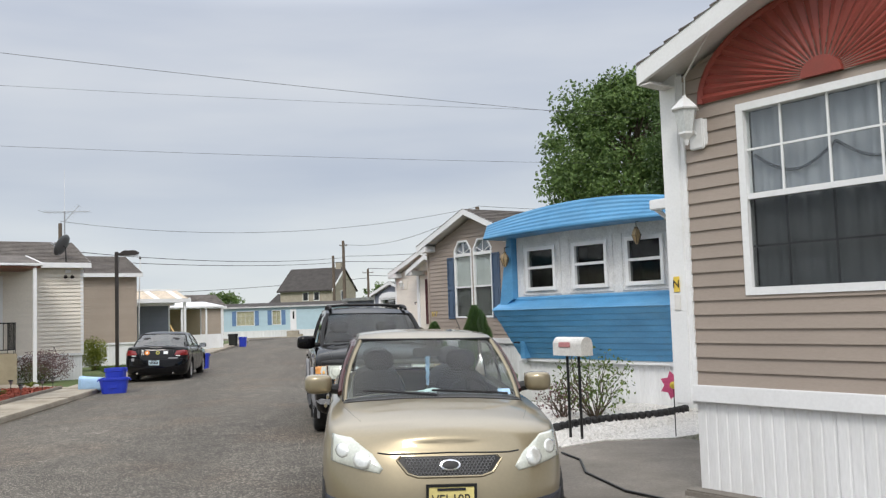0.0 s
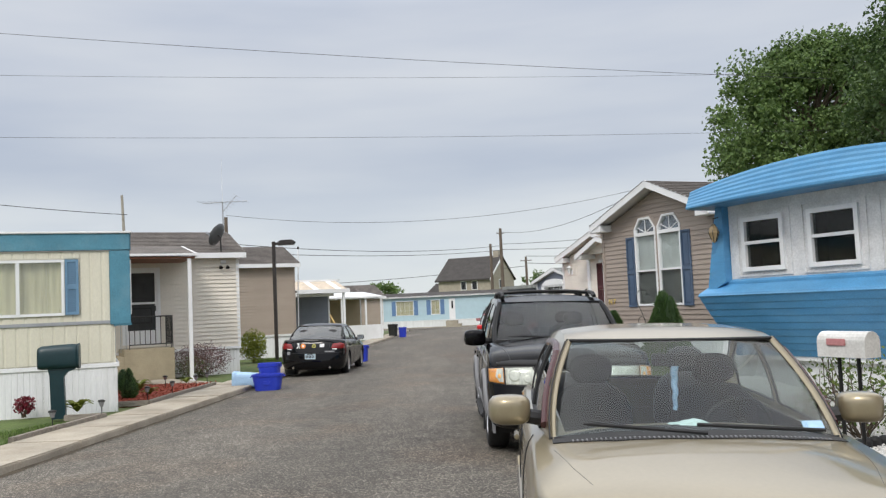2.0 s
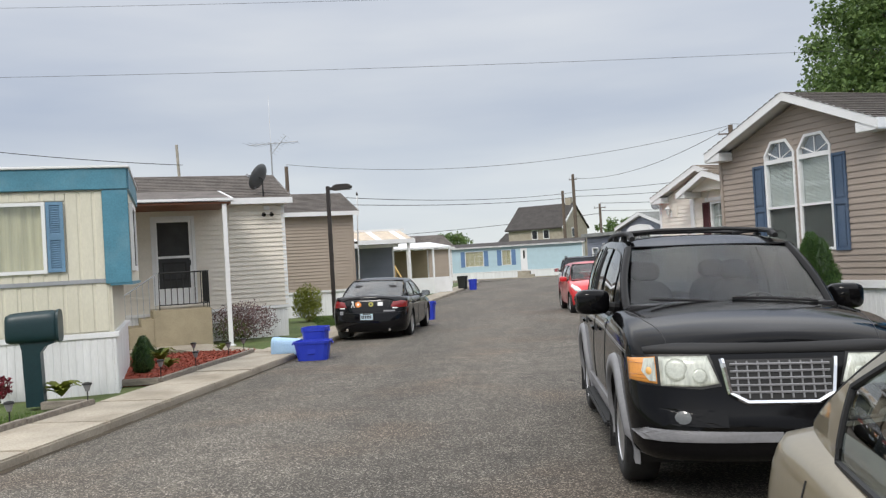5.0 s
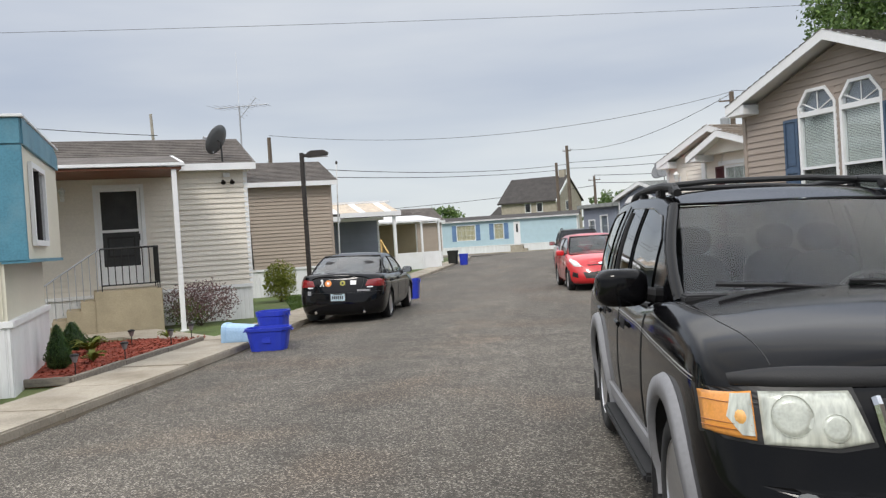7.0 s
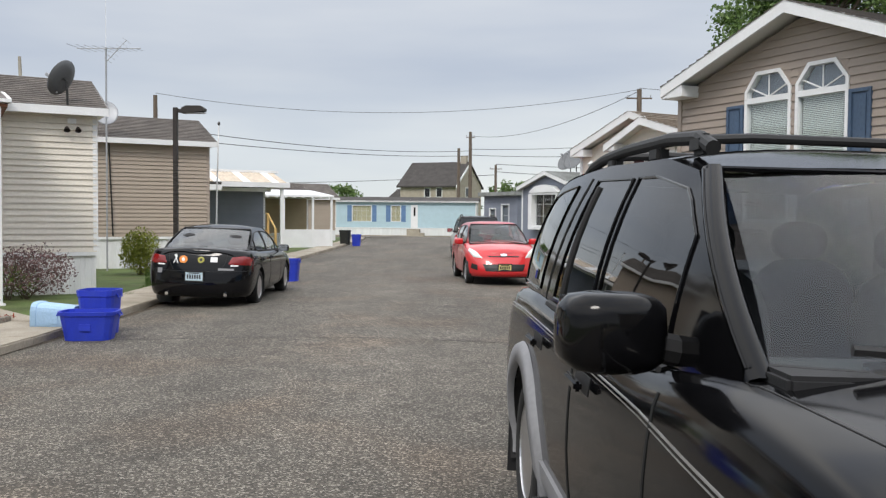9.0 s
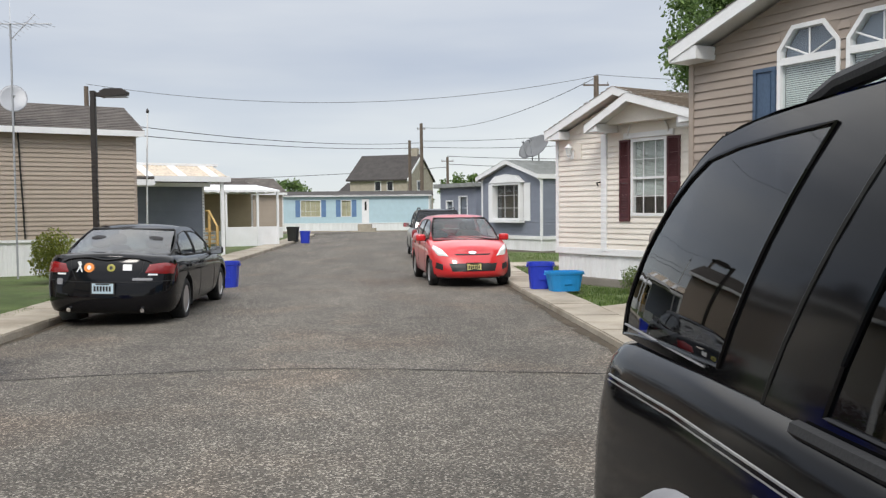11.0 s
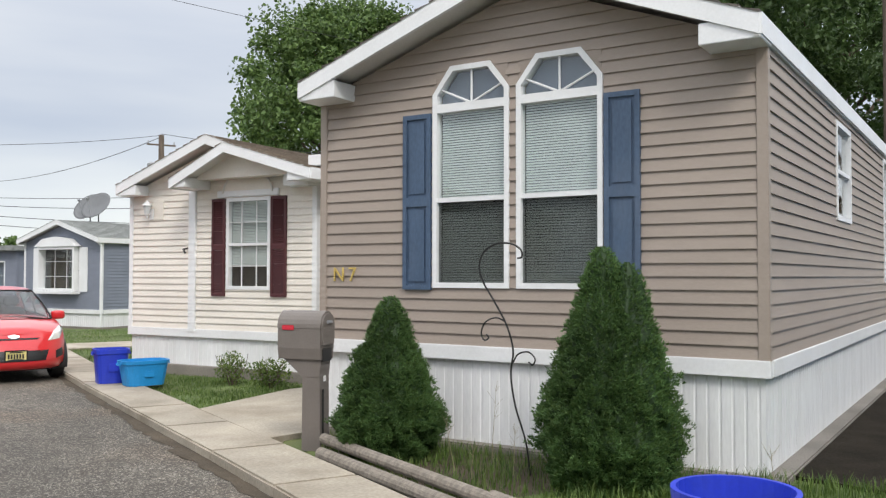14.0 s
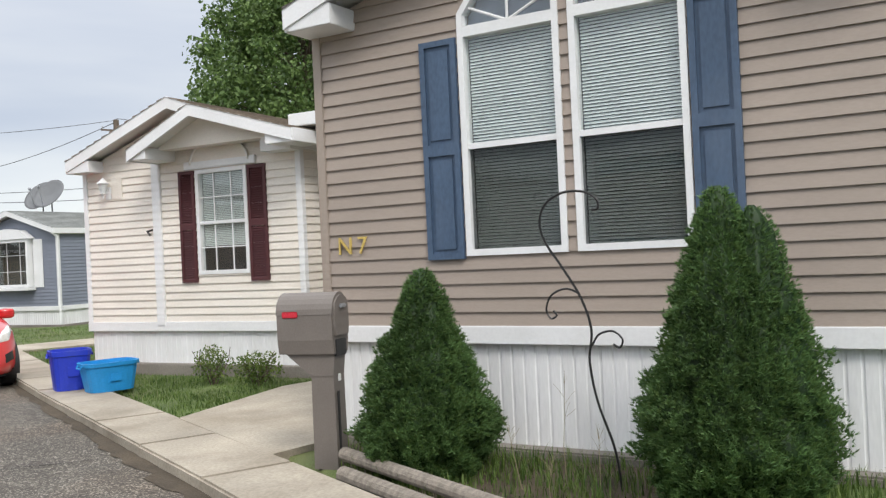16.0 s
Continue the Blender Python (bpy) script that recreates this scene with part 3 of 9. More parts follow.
def wall(parent, x0, x1, z0, z1, material, m=None, cuts=(), gable=None, course=0.105, lap=0.022, label="", back=0.09, vertical=False):
    """A wall in the xz plane facing -y, with openings cut, clad in lapped boards that are each a piece."""
    m = m or Matrix()
    zs = sorted({z0, z1, *[c for q in cuts for c in q[2:4] if z0 < c < z1]})
    bm = bmesh.new()
    for za, zb in zip(zs, zs[1:]):
        for a, b in spans(x0, x1, [(c[0], c[1]) for c in cuts if c[2] < zb - 0.001 and c[3] > za + 0.001]):
            bx(bm, a, b, 0.004, back, za, zb)
    top = z1
    if gable:
        zs2 = sorted({z1, gable[1], *[c for q in cuts for c in q[2:4] if z1 < c < gable[1]]})
        for za, zb in zip(zs2, zs2[1:]):
            cc = [(c[0], c[1]) for c in cuts if c[2] < zb - 0.001 and c[3] > za + 0.001]
            la, ra = x_limits(za, x0, x1, z1, gable)
            lb, rb = x_limits(zb, x0, x1, z1, gable)
            if cc:
                c0, c1 = min(c[0] for c in cc), max(c[1] for c in cc)
                prism(bm, [(la, za), (c0, za), (c0, zb), (lb, zb)], 0.004, back)
                prism(bm, [(c1, za), (ra, za), (rb, zb), (c1, zb)], 0.004, back)
            else:
                prism(bm, [(la, za), (ra, za), (rb, zb), (lb, zb)] if rb - lb > 0.02 else [(la, za), (ra, za), (lb, zb)], 0.004, back)
        top = gable[1]
    w = part("wall", moved(bm, m), material, parent, label)
    if vertical:
        return w
    k, z = 0, z0
    while z < top - 0.02:
        zt = min(z + course, top)
        bm = bmesh.new()
        zz = sorted({z, zt, *[c for q in cuts for c in q[2:4] if z < c < zt]})
        for za, zb in zip(zz, zz[1:]):
            ya, yb = -lap * (1 - 0.8 * (za - z) / course), -lap * (1 - 0.8 * (zb - z) / course)
            la, ra = x_limits(za, x0, x1, z1, gable)
            lb, rb = x_limits(zb, x0, x1, z1, gable)
            for a, b in spans(la, ra, [(c[0], c[1]) for c in cuts if c[2] < zb - 0.001 and c[3] > za + 0.001]):
                ta, tb = (lb if a == la else a), (rb if b == ra else b)
                if tb - ta < 0.01:
                    continue
                sb = bmesh.new()
                v = [sb.verts.new(p) for p in ((a, ya, za), (b, ya, za), (tb, yb, zb), (ta, yb, zb), (a, 0.004, za), (b, 0.004, za), (tb, 0.004, zb), (ta, 0.004, zb))]
                for f in ((0, 1, 2, 3), (1, 0, 4, 5), (0, 3, 7, 4), (2, 1, 5, 6)):
                    sb.faces.new([v[i] for i in f])
                part("siding_board", moved(sb, m), material, w)
        bm.free()
        z, k = zt, k + 1
    return w


def rib_panel(parent, x0, x1, z0, z1, material, m=None, name="skirting_panel", step=0.10, depth=0.008, width=1.2, label=""):
    """Upright ribbed panels, each about a metre wide."""
    m = m or Matrix()
    x = x0
    while x < x1 - 0.01:
        xe = min(x + width, x1)
        bm = bmesh.new()
        pts, u = [], x + 0.002
        while u < xe - 0.03:
            pts += [(u, 0.0), (min(u + step * 0.72, xe - 0.004), 0.0), (min(u + step * 0.80, xe - 0.003), depth), (min(u + step * 0.92, xe - 0.002), depth)]
            u += step
        pts.append((xe - 0.001, 0.0))
        clean = [pts[0]]
        for p in pts[1:]:
            if p[0] > clean[-1][0] + 0.0005:
                clean.append(p)
        lo = [bm.verts.new((px, py, z0)) for px, py in clean]
        hi = [bm.verts.new((px, py, z1)) for px, py in clean]
        for i in range(len(clean) - 1):
            bm.faces.new((lo[i], lo[i + 1], hi[i + 1], hi[i]))
        b0, b1 = bm.verts.new((clean[0][0], 0.04, z0)), bm.verts.new((clean[-1][0], 0.04, z0))
        t0, t1 = bm.verts.new((clean[0][0], 0.04, z1)), bm.verts.new((clean[-1][0], 0.04, z1))
        bm.faces.new((b1, b0, t0, t1))
        bm.faces.new((lo[0], hi[0], t0, b0))
        bm.faces.new((hi[-1], lo[-1], b1, t1))
        part(name, moved(bm, m), material, parent, label)
        x = xe


def arched(x0, x1, z0, zk, zt, cut=0.24):
    w = x1 - x0
    return [(x0, z0), (x1, z0), (x1, zk), (x1 - w * cut, zt), (x0 + w * cut, zt), (x0, zk)]


def window(parent, x0, x1, z0, z1, m=None, frame_mat=None, fr=0.055, rails=(), bars_v=(), bars_h=(), blind=None, blind_z=None, curtain=None, screen=0, depth=0.35, proud=0.03, label="white vinyl sash window", low_bar=None):
    """A framed opening with glass, a room box behind and whatever hangs in it. Frame overlaps the wall's edge."""
    m = m or Matrix()
    fm = frame_mat or WHITE
    o = [(x0, z0), (x1, z0), (x1, z1), (x0, z1)]
    i = [(x0 + fr, z0 + fr), (x1 - fr, z0 + fr), (x1 - fr, z1 - fr), (x0 + fr, z1 - fr)]
    w = part("window", moved(ringed(bmesh.new(), o, i, -proud, 0.06), m), fm, parent, label)
    for z in rails:
        part("meeting_rail", moved(box(x0 + fr, x1 - fr, -proud + 0.012, 0.045, z - 0.022, z + 0.022), m), fm, w)
    zr = rails[0] if low_bar else z0 + fr
    for x in bars_v:
        part("glazing_bar", moved(box(x - 0.008, x + 0.008, 0.004, 0.016, zr, z1 - fr), m), fm, w)
        if low_bar:
            part("glazing_bar", moved(box(x - 0.008, x + 0.008, 0.026, 0.034, z0 + fr, zr), m), low_bar, w)
    for z in bars_h:
        low = low_bar and z < zr
        part("glazing_bar", moved(box(x0 + fr, x1 - fr, 0.025 if low else 0.003, 0.035 if low else 0.017, z - 0.008, z + 0.008), m), low_bar if low else fm, w)
    g = part("pane", moved(box(x0 + fr, x1 - fr, 0.019, 0.024, z0 + fr, z1 - fr), m), GLASS, w)
    # shallow box in near-black, its colour standing for an unlit room's shade
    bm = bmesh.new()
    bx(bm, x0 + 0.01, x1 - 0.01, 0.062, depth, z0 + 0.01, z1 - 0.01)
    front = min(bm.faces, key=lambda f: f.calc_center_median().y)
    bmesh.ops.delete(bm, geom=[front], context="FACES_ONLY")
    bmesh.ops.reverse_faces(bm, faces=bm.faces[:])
    part("room_shade_box", moved(bm, m), DARKROOM, w)
    if screen:
        part("insect_screen", moved(box(x0 + fr, x1 - fr, 0.008, 0.010, z0 + fr, screen), m), SCREEN, w, "fine grey insect screen")
    if blind:
        bm = bmesh.new()
        za, zb = blind_z or (z0 + fr, z1 - fr)
        z = za
        while z < zb:
            v = [bm.verts.new(p) for p in ((x0 + fr + 0.01, 0.050, z), (x1 - fr - 0.01, 0.050, z), (x1 - fr - 0.01, 0.066, z + 0.021), (x0 + fr + 0.01, 0.066, z + 0.021))]
            bm.faces.new(v)
            z += 0.0245
        part("blind", moved(bm, m), blind, w, "white slatted blind, half closed")
    if curtain:
        bm = bmesh.new()
        n = 40
        lo, hi = [], []
        for k in range(n + 1):
            u = x0 + fr + (x1 - x0 - 2 * fr) * k / n
            y = 0.085 + 0.018 * math.sin(k * 1.7) + 0.008 * math.sin(k * 0.6)
            lo.append(bm.verts.new((u, y, z0 + fr)))
            hi.append(bm.verts.new((u, y, z1 - fr)))
        for k in range(n):
            bm.faces.new((lo[k], lo[k + 1], hi[k + 1], hi[k]))
        part("curtain", moved(bm, m), curtain, w, "hanging curtain behind the glass", smooth=True)
    return w


def arch_window(parent, x0, x1, z0, zs, zk, zt, rail):
    """A double-hung window under an angular fan light."""
    fr = 0.050
    w = window(parent, x0, x1, z0, zs + 0.03, rails=(rail,), blind=BLIND, screen=rail, fr=fr, label="tall white double-hung window with an angular fan light above")
    o = arched(x0, x1, zs + 0.03, zk, zt)
    i = arched(x0 + fr, x1 - fr, zs + 0.03 + 0.03, zk - 0.012, zt - fr, 0.245)
    t = part("fan_light_frame", ringed(bmesh.new(), o, i, -0.03, 0.06), WHITE, w)
    part("pane", prism(bmesh.new(), i, 0.019, 0.024), GLASS, w)
    part("fan_backing", prism(bmesh.new(), i, 0.075, 0.08), mat("fan_light_shade", (0.13, 0.15, 0.19), 0.6), w)
    c = ((x0 + x1) / 2, zs + 0.055)
    for xa, sg in ((x0, 1), (x1, -1)):
        tri = [(xa + sg * 0.015, zk - 0.02), (xa + sg * 0.015, zt - 0.03), (xa + sg * ((x1 - x0) * 0.24 + 0.02), zt - 0.03)]
        part("siding_corner", prism(bmesh.new(), tri, -0.014, 0.03), TAN, w)
    for px, pz in ((c[0], zt - fr), (x0 + fr + 0.035, zk + 0.045), (x1 - fr - 0.035, zk + 0.045)):
        part("fan_bar", tube(bmesh.new(), [(c[0], 0.008, c[1]), (px, 0.008, pz)], 0.011, 6), WHITE, w)
    return w


def panel_shutter(parent, x0, x1, z0, z1, material, split=0.5, m=None, louvre=False):
    m = m or Matrix()
    bm = bmesh.new()
    f, zm = 0.045, z0 + (z1 - z0) * split
    slats = []
    for za, zb in ((z0, zm), (zm, z1)):
        ringed(bm, [(x0, za), (x1, za), (x1, zb), (x0, zb)], [(x0 + f, za + f), (x1 - f, za + f), (x1 - f, zb - f), (x0 + f, zb - f)], -0.045, -0.008)
        if louvre:
            z = za + f
            while z < zb - f - 0.01:
                slats.append(prism(bmesh.new(), [(-0.042, z), (-0.016, z + 0.034), (-0.012, z + 0.031), (-0.038, z - 0.004)], x0 + f, x1 - f, "x"))
                z += 0.032
        else:
            bx(bm, x0 + f, x1 - f, -0.024, -0.008, za + f, zb - f)
            bx(bm, x0 + f + 0.03, x1 - f - 0.03, -0.036, -0.02, za + f + 0.035, zb - f - 0.035)
    sh = part("shutter", moved(bm, m), material, parent, "louvred shutter" if louvre else "raised-panel shutter")
    for b_ in slats:
        part("slat", moved(b_, m), material, sh)
    return sh


def gable_roof(parent, x0, x1, y0, y1, ze, px, pz, material, over=0.12, thick=0.10, fascia=0.16, soffit=True, course=0.16, fascia_mat=None):
    """Two shingled slopes over a gable that faces -y; white rake boards at the near end, gutters' boards along the eaves."""
    fm = fascia_mat or WHITE
    for sx, xe in ((-1, x0 - over), (1, x1 + over)):
        slope = (pz - ze) / abs(px - (x0 if sx < 0 else x1))
        zend = ze - over * slope
        dx, dz = px - xe, pz - zend
        ln = math.hypot(dx, dz)
        n = max(3, int(ln / course))
        bm = bmesh.new()
        for k in range(n):
            a, b = k / n, (k + 1) / n
            la, lb = 0.022, 0.0
            xa, za, xb, zb = xe + dx * a, zend + dz * a, xe + dx * b, zend + dz * b
            nx, nz_ = -dz / ln * (1 if sx < 0 else 1), abs(dx) / ln
            nx = -abs(dz) / ln if sx < 0 else abs(dz) / ln
            v = [bm.verts.new(p) for p in ((xa + nx * la, y0 - 0.02, za + nz_ * la), (xa + nx * la, y1, za + nz_ * la), (xb + nx * lb, y1, zb + nz_ * lb), (xb + nx * lb, y0 - 0.02, zb + nz_ * lb),
                                           (xa, y0 - 0.02, za), (xa, y1, za))]
            bm.faces.new(v[:4])
            bm.faces.new((v[0], v[1], v[5], v[4]))
            bm.faces.new((v[0], v[4], v[3]))
        bmesh.ops.remove_doubles(bm, verts=bm.verts[:], dist=0.0008)
        bmesh.ops.recalc_face_normals(bm, faces=bm.faces[:])
        part("roof_slope", bm, material, parent, "shingled roof slope")
        bm = bmesh.new()
        prism(bm, [(xe, zend), (px, pz), (px, pz - thick), (xe, zend - thick)], y0 + 0.03, y1)
        part("roof_deck", bm, SOFFIT, parent)
        bm = prism(bmesh.new(), [(xe, zend + 0.006), (px, pz + 0.006), (px, pz - fascia), (xe, zend - fascia)], y0 - 0.012, y0 + 0.028)
        part("rake_board", bm, fm, parent, "white sloping gable board")
        part("eave_board", box(min(xe, xe + sx * 0.02), max(xe, xe + sx * 0.02), y0, y1, zend - fascia, zend + 0.004), fm, parent, "white eave board")
        if soffit:
            xi = x0 if sx < 0 else x1
            part("soffit", box(min(xe, xi), max(xe, xi), y0, y1, zend - fascia - 0.012, zend - fascia), SOFFIT, parent)


def corner_post(parent, x, z0, z1, material, w=0.09, m=None):
    bm = bmesh.new()
    bx(bm, x - w / 2, x + w / 2, -0.028, 0.06, z0, z1, 0.006)
    part("corner_post", moved(bm, m or Matrix()), material, parent)


def carriage_lamp(parent, x, z, s=1.0, m=None, material=None):
    m = (m or Matrix()) @ Matrix.Translation((x, 0, z)) @ Matrix.Scale(s, 4)
    wm = material or WHITE
    l = part("wall_lamp", moved(box(-0.06, 0.06, -0.045, -0.015, -0.11, 0.11, 0.008), m), wm, parent, "carriage-style wall lamp")
    bm = tube(bmesh.new(), [(0, -0.045, 0.0), (0, -0.10, 0.03), (0, -0.15, -0.01), (0, -0.15, 0.03)], 0.013, 8)
    part("arm", moved(bm, m), wm, l)
    mm = m @ Matrix.Translation((0, -0.15, 0))
    part("cap", lathe(bmesh.new(), [(0.012, 0.27), (0.02, 0.25), (0.035, 0.24), (0.105, 0.17), (0.10, 0.16), (0.02, 0.165)], 6, mm), wm, l)
    part("lantern_glass", lathe(bmesh.new(), [(0.05, 0.0), (0.085, 0.16), (0.08, 0.162), (0.045, 0.004)], 6, mm), mat("frosted_lamp_glass", (0.6, 0.62, 0.62), 0.3), l)
    part("lamp_foot", lathe(bmesh.new(), [(0.01, -0.09), (0.02, -0.05), (0.055, -0.01), (0.055, 0.004), (0.01, 0.005)], 6, mm), wm, l)


def home_pose(ox, oy, rz):
    return pose(ox, oy, lot(oy) + 0.02, 0, 0, rz)


SIDE = Matrix.Rotation(radians(90), 4, "Z")           # turns a wall that faces -y to face +x
SIDE_L = Matrix.Rotation(radians(-90), 4, "Z")        # to face -x


def end_home(name, o, rz, W, depth, base, trim, eave, peak, siding_mat, post_mat, label, roof_mat=None, cuts=(), side_cuts=(), over_front=0.35, over=0.12, course=0.105,
             side="right", skirt_mat=None, returns=True, gable_x=None, pad=0.06):
    """A home whose gabled end faces -y in its own frame, its length running back along y."""
    h = thing(name, home_pose(*o, rz), label, "mobile home")
    px = gable_x if gable_x is not None else W / 2
    wall(h, 0, W, trim, eave, siding_mat, cuts=cuts, gable=(px, peak), course=course)
    sm = Matrix.Translation((W, 0, 0)) @ SIDE
    wall(h, 0.0, depth, trim, eave - 0.02, siding_mat, m=sm, cuts=side_cuts, course=course)
    sl = Matrix.Translation((0, depth, 0)) @ SIDE_L
    wall(h, 0.0, depth, trim, eave - 0.02, siding_mat, m=sl, vertical=True)
    part("back_wall", box(0, W, depth - 0.1, depth, trim, eave), siding_mat, h)
    part("foundation_pad", box(-0.05, W + 0.14, -0.12, depth + 0.2, -0.3, pad, 0.015), CONC_GREY, h, "grey concrete pad under the home")
    sk = skirt_mat or SKIRT
    rib_panel(h, 0.02, W - 0.02, pad - 0.01, trim - 0.13, sk, m=Matrix.Translation((0, 0.02, 0)))
    rib_panel(h, 0.02, depth, pad - 0.01, trim - 0.13, sk, m=Matrix.Translation((W - 0.02, 0, 0)) @ SIDE)
    part("base_trim", box(-0.03, W + 0.03, -0.035, 0.06, trim - 0.135, trim + 0.004, 0.006), WHITE, h, "white base board")
    part("base_trim", box(W - 0.06, W + 0.034, 0.061, depth, trim - 0.134, trim + 0.003, 0.006), WHITE, h)
    for x in (0.02, W - 0.02):
        corner_post(h, x, trim - 0.11, eave + 0.02, post_mat)
    gable_roof(h, 0, W, -over_front, depth + 0.25, eave + 0.10 + 0.04, px, peak + 0.17, roof_mat or SHINGLE, over=over)
    if returns:
        for a, b in ((-over - 0.01, 0.42), (W - 0.42, W + over + 0.01)):
            part("eave_return", box(a, b, -over_front + 0.005, 0.0, eave - 0.06, eave + 0.11, 0.006), WHITE, h, "boxed white eave return")
    return h


# ---- taupe home numbered N7
A_O, A_RZ, A_W = (2.269, 25.495), -62.6, 4.48
A_wins = ((1.39, 2.225), (2.30, 3.14))
A_cuts = [c for a, b in A_wins for c in ((a + 0.01, b - 0.01, 1.50, 3.21), (a + 0.04, b - 0.04, 3.21, 3.57))]
A_side = [(3.23, 4.23, 2.23, 3.30), (7.5, 8.55, 1.52, 3.36), (11.8, 12.75, 2.30, 3.36)]
homeA = end_home("mobile_home", A_O, A_RZ, A_W, 19.5, 0, 0.95, 3.45, 4.24, TAN, TANPOST,
                 "taupe vinyl-sided mobile home with blue shutters and white skirting", cuts=A_cuts, side_cuts=A_side, over=0.04, gable_x=2.38, course=0.109)
for a, b in A_wins:
    arch_window(homeA, a, b, 1.49, 3.19, 3.35, 3.61, 2.33)
panel_shutter(homeA, 1.05, 1.375, 1.47, 3.175, BLUESHUT)
panel_shutter(homeA, 3.155, 3.475, 1.47, 3.175, BLUESHUT)
smA = Matrix.Translation((A_W, 0, 0)) @ SIDE
for c in A_side:
    window(homeA, c[0] - 0.01, c[1] + 0.01, c[2] - 0.01, c[3] + 0.01, m=smA, rails=((c[2] + c[3]) / 2,), blind=None)
for ch, x in (("N", 0.235), ("7", 0.41)):
    bm = moved(text_bm(ch, 0.205, 0.012), Matrix.Translation((x, -0.03, 1.61)) @ Matrix.Rotation(radians(90), 4, "X"))
    part("house_number", bm, BRASS, homeA, "brass house character " + ch)

# ---- cream home with maroon shutters
C_cuts = [(2.25, 3.14, 1.44, 2.88)]
homeC = end_home("mobile_home", (1.70, 32.99), -59, 4.05, 14.0, 0, 0.75, 3.08, 3.77, CREAM, WHITE,
                 "cream vinyl-sided mobile home with maroon shutters and a double gable", roof_mat=SHINGLE_T, cuts=C_cuts, course=0.108, over_front=0.3, over=0.05, pad=0.15)
window(homeC, 2.235, 3.155, 1.42, 2.905, rails=(2.15,), bars_v=(2.54, 2.85), bars_h=(2.51, 1.80), blind=BLIND, blind_z=(1.82, 2.85), screen=0)
panel_shutter(homeC, 1.93, 2.215, 1.31, 2.90, MAROON, louvre=True)
panel_shutter(homeC, 3.18, 3.49, 1.31, 2.90, MAROON, louvre=True)
part("pilaster", box(1.41, 1.57, -0.05, -0.0, 0.70, 3.10, 0.008), WHITE, homeC, "narrow cream pilaster board")
part("window_head", box(2.05, 3.34, -0.055, -0.0, 2.92, 3.03, 0.01), WHITE, homeC, "white moulded window head")
# small gable standing before the large one
bm = bmesh.new()
prism(bm, [(1.62, 3.20), (4.28, 3.20), (2.72, 3.62)], -0.32, -0.10)
part("small_gable", bm, CREAM, homeC)
gable_roof(homeC, 1.68, 4.28, -0.62, 1.0, 3.26, 2.72, 3.72, SHINGLE_T, over=0.12, soffit=False)
for a, b in ((1.55, 1.88), (3.95, 4.40)):
    part("eave_return", box(a, b, -0.60, -0.02, 3.06, 3.22, 0.006), WHITE, homeC)
bm = bmesh.new()
arc = [(2.70 + 0.52 * math.cos(a), 2.98 + 0.36 * math.sin(a)) for a in np.linspace(0, math.pi, 17)]
prism(bm, arc, -0.05, -0.0)
part("half_round_panel", bm, CREAM, homeC, "cream half-round panel over the window")
bm = tube(bmesh.new(), [(x, -0.055, z) for x, z in arc], 0.018, 6)
part("half_round_moulding", bm, SOFFIT, homeC)
carriage_lamp(homeC, 0.52, 2.70, 0.85)
part("lamp_block", box(0.58, 0.80, -0.028, -0.005, 2.60, 2.93, 0.005), CREAM, homeC)
part("hose_tap", tube(bmesh.new(), [(1.38, -0.03, 2.10), (1.38, -0.13, 2.08), (1.45, -0.15, 2.02)], 0.016, 6), DARKBROWN, homeC)
part("side_awning", box(4.07, 5.4, -0.25, 5.0, 3.30, 3.47, 0.01), WHITE, homeC, "white metal side awning")

# ---- slate blue home with a white bay window
homeB = end_home("mobile_home", (1.35, 50.3), -59, 3.86, 12.0, 0, 0.62, 2.85, 3.42, SLATE, WHITE,
                 "slate-blue sided mobile home with a white bay window", roof_mat=SHINGLE_G, cuts=[(0.95, 2.75, 1.25, 2.65)], returns=False, over_front=0.25)
window(homeB, 0.92, 2.78, 1.22, 2.68, rails=(), bars_v=(1.55, 2.15), bars_h=(1.7, 2.2), curtain=None, fr=0.08, proud=0.22, label="white bay window with dark glass")
for a, b in ((0.50, 0.88), (2.82, 3.22)):
    part("shutter", box(a, b, -0.05, -0.02, 1.2, 2.66, 0.006), WHITE, homeB, "plain white shutter")
part("bay_sill", box(0.85, 2.85, -0.30, -0.0, 1.12, 1.21, 0.01), WHITE, homeB)
bm = prism(bmesh.new(), [(0.80, 2.69), (2.90, 2.69), (2.5, 2.95), (1.85, 3.02), (1.2, 2.95)], -0.26, -0.0)
part("bay_pediment", bm, WHITE, homeB, "white curved hood over the bay window")
part("downspout", tube(bmesh.new(), [(3.9, -0.22, 2.85), (3.95, -0.08, 2.68), (3.93, -0.06, 2.4), (3.93, -0.06, 0.1)], 0.04, 8), WHITE, homeB)
annex = thing("mobile_home", home_pose(-0.2, 56.5, -59), "grey sided home addition with a small window", "mobile home")
wall(annex, 0, 3.0, 0.5, 2.7, SLATE, cuts=[(0.5, 1.1, 1.5, 2.1), (1.6, 2.3, 1.2, 2.3)])
window(annex, 0.48, 1.12, 1.48, 2.12, bars_h=(1.8,))
window(annex, 1.58, 2.32, 1.18, 2.32, bars_h=(1.75,))
part("roof_slab", box(-0.2, 3.2, -0.3, 5, 2.7, 2.9, 0.02), SHINGLE_G, annex)
part("body", box(0.0, 3.0, 0.1, 5, -0.3, 2.7), SLATE, annex)

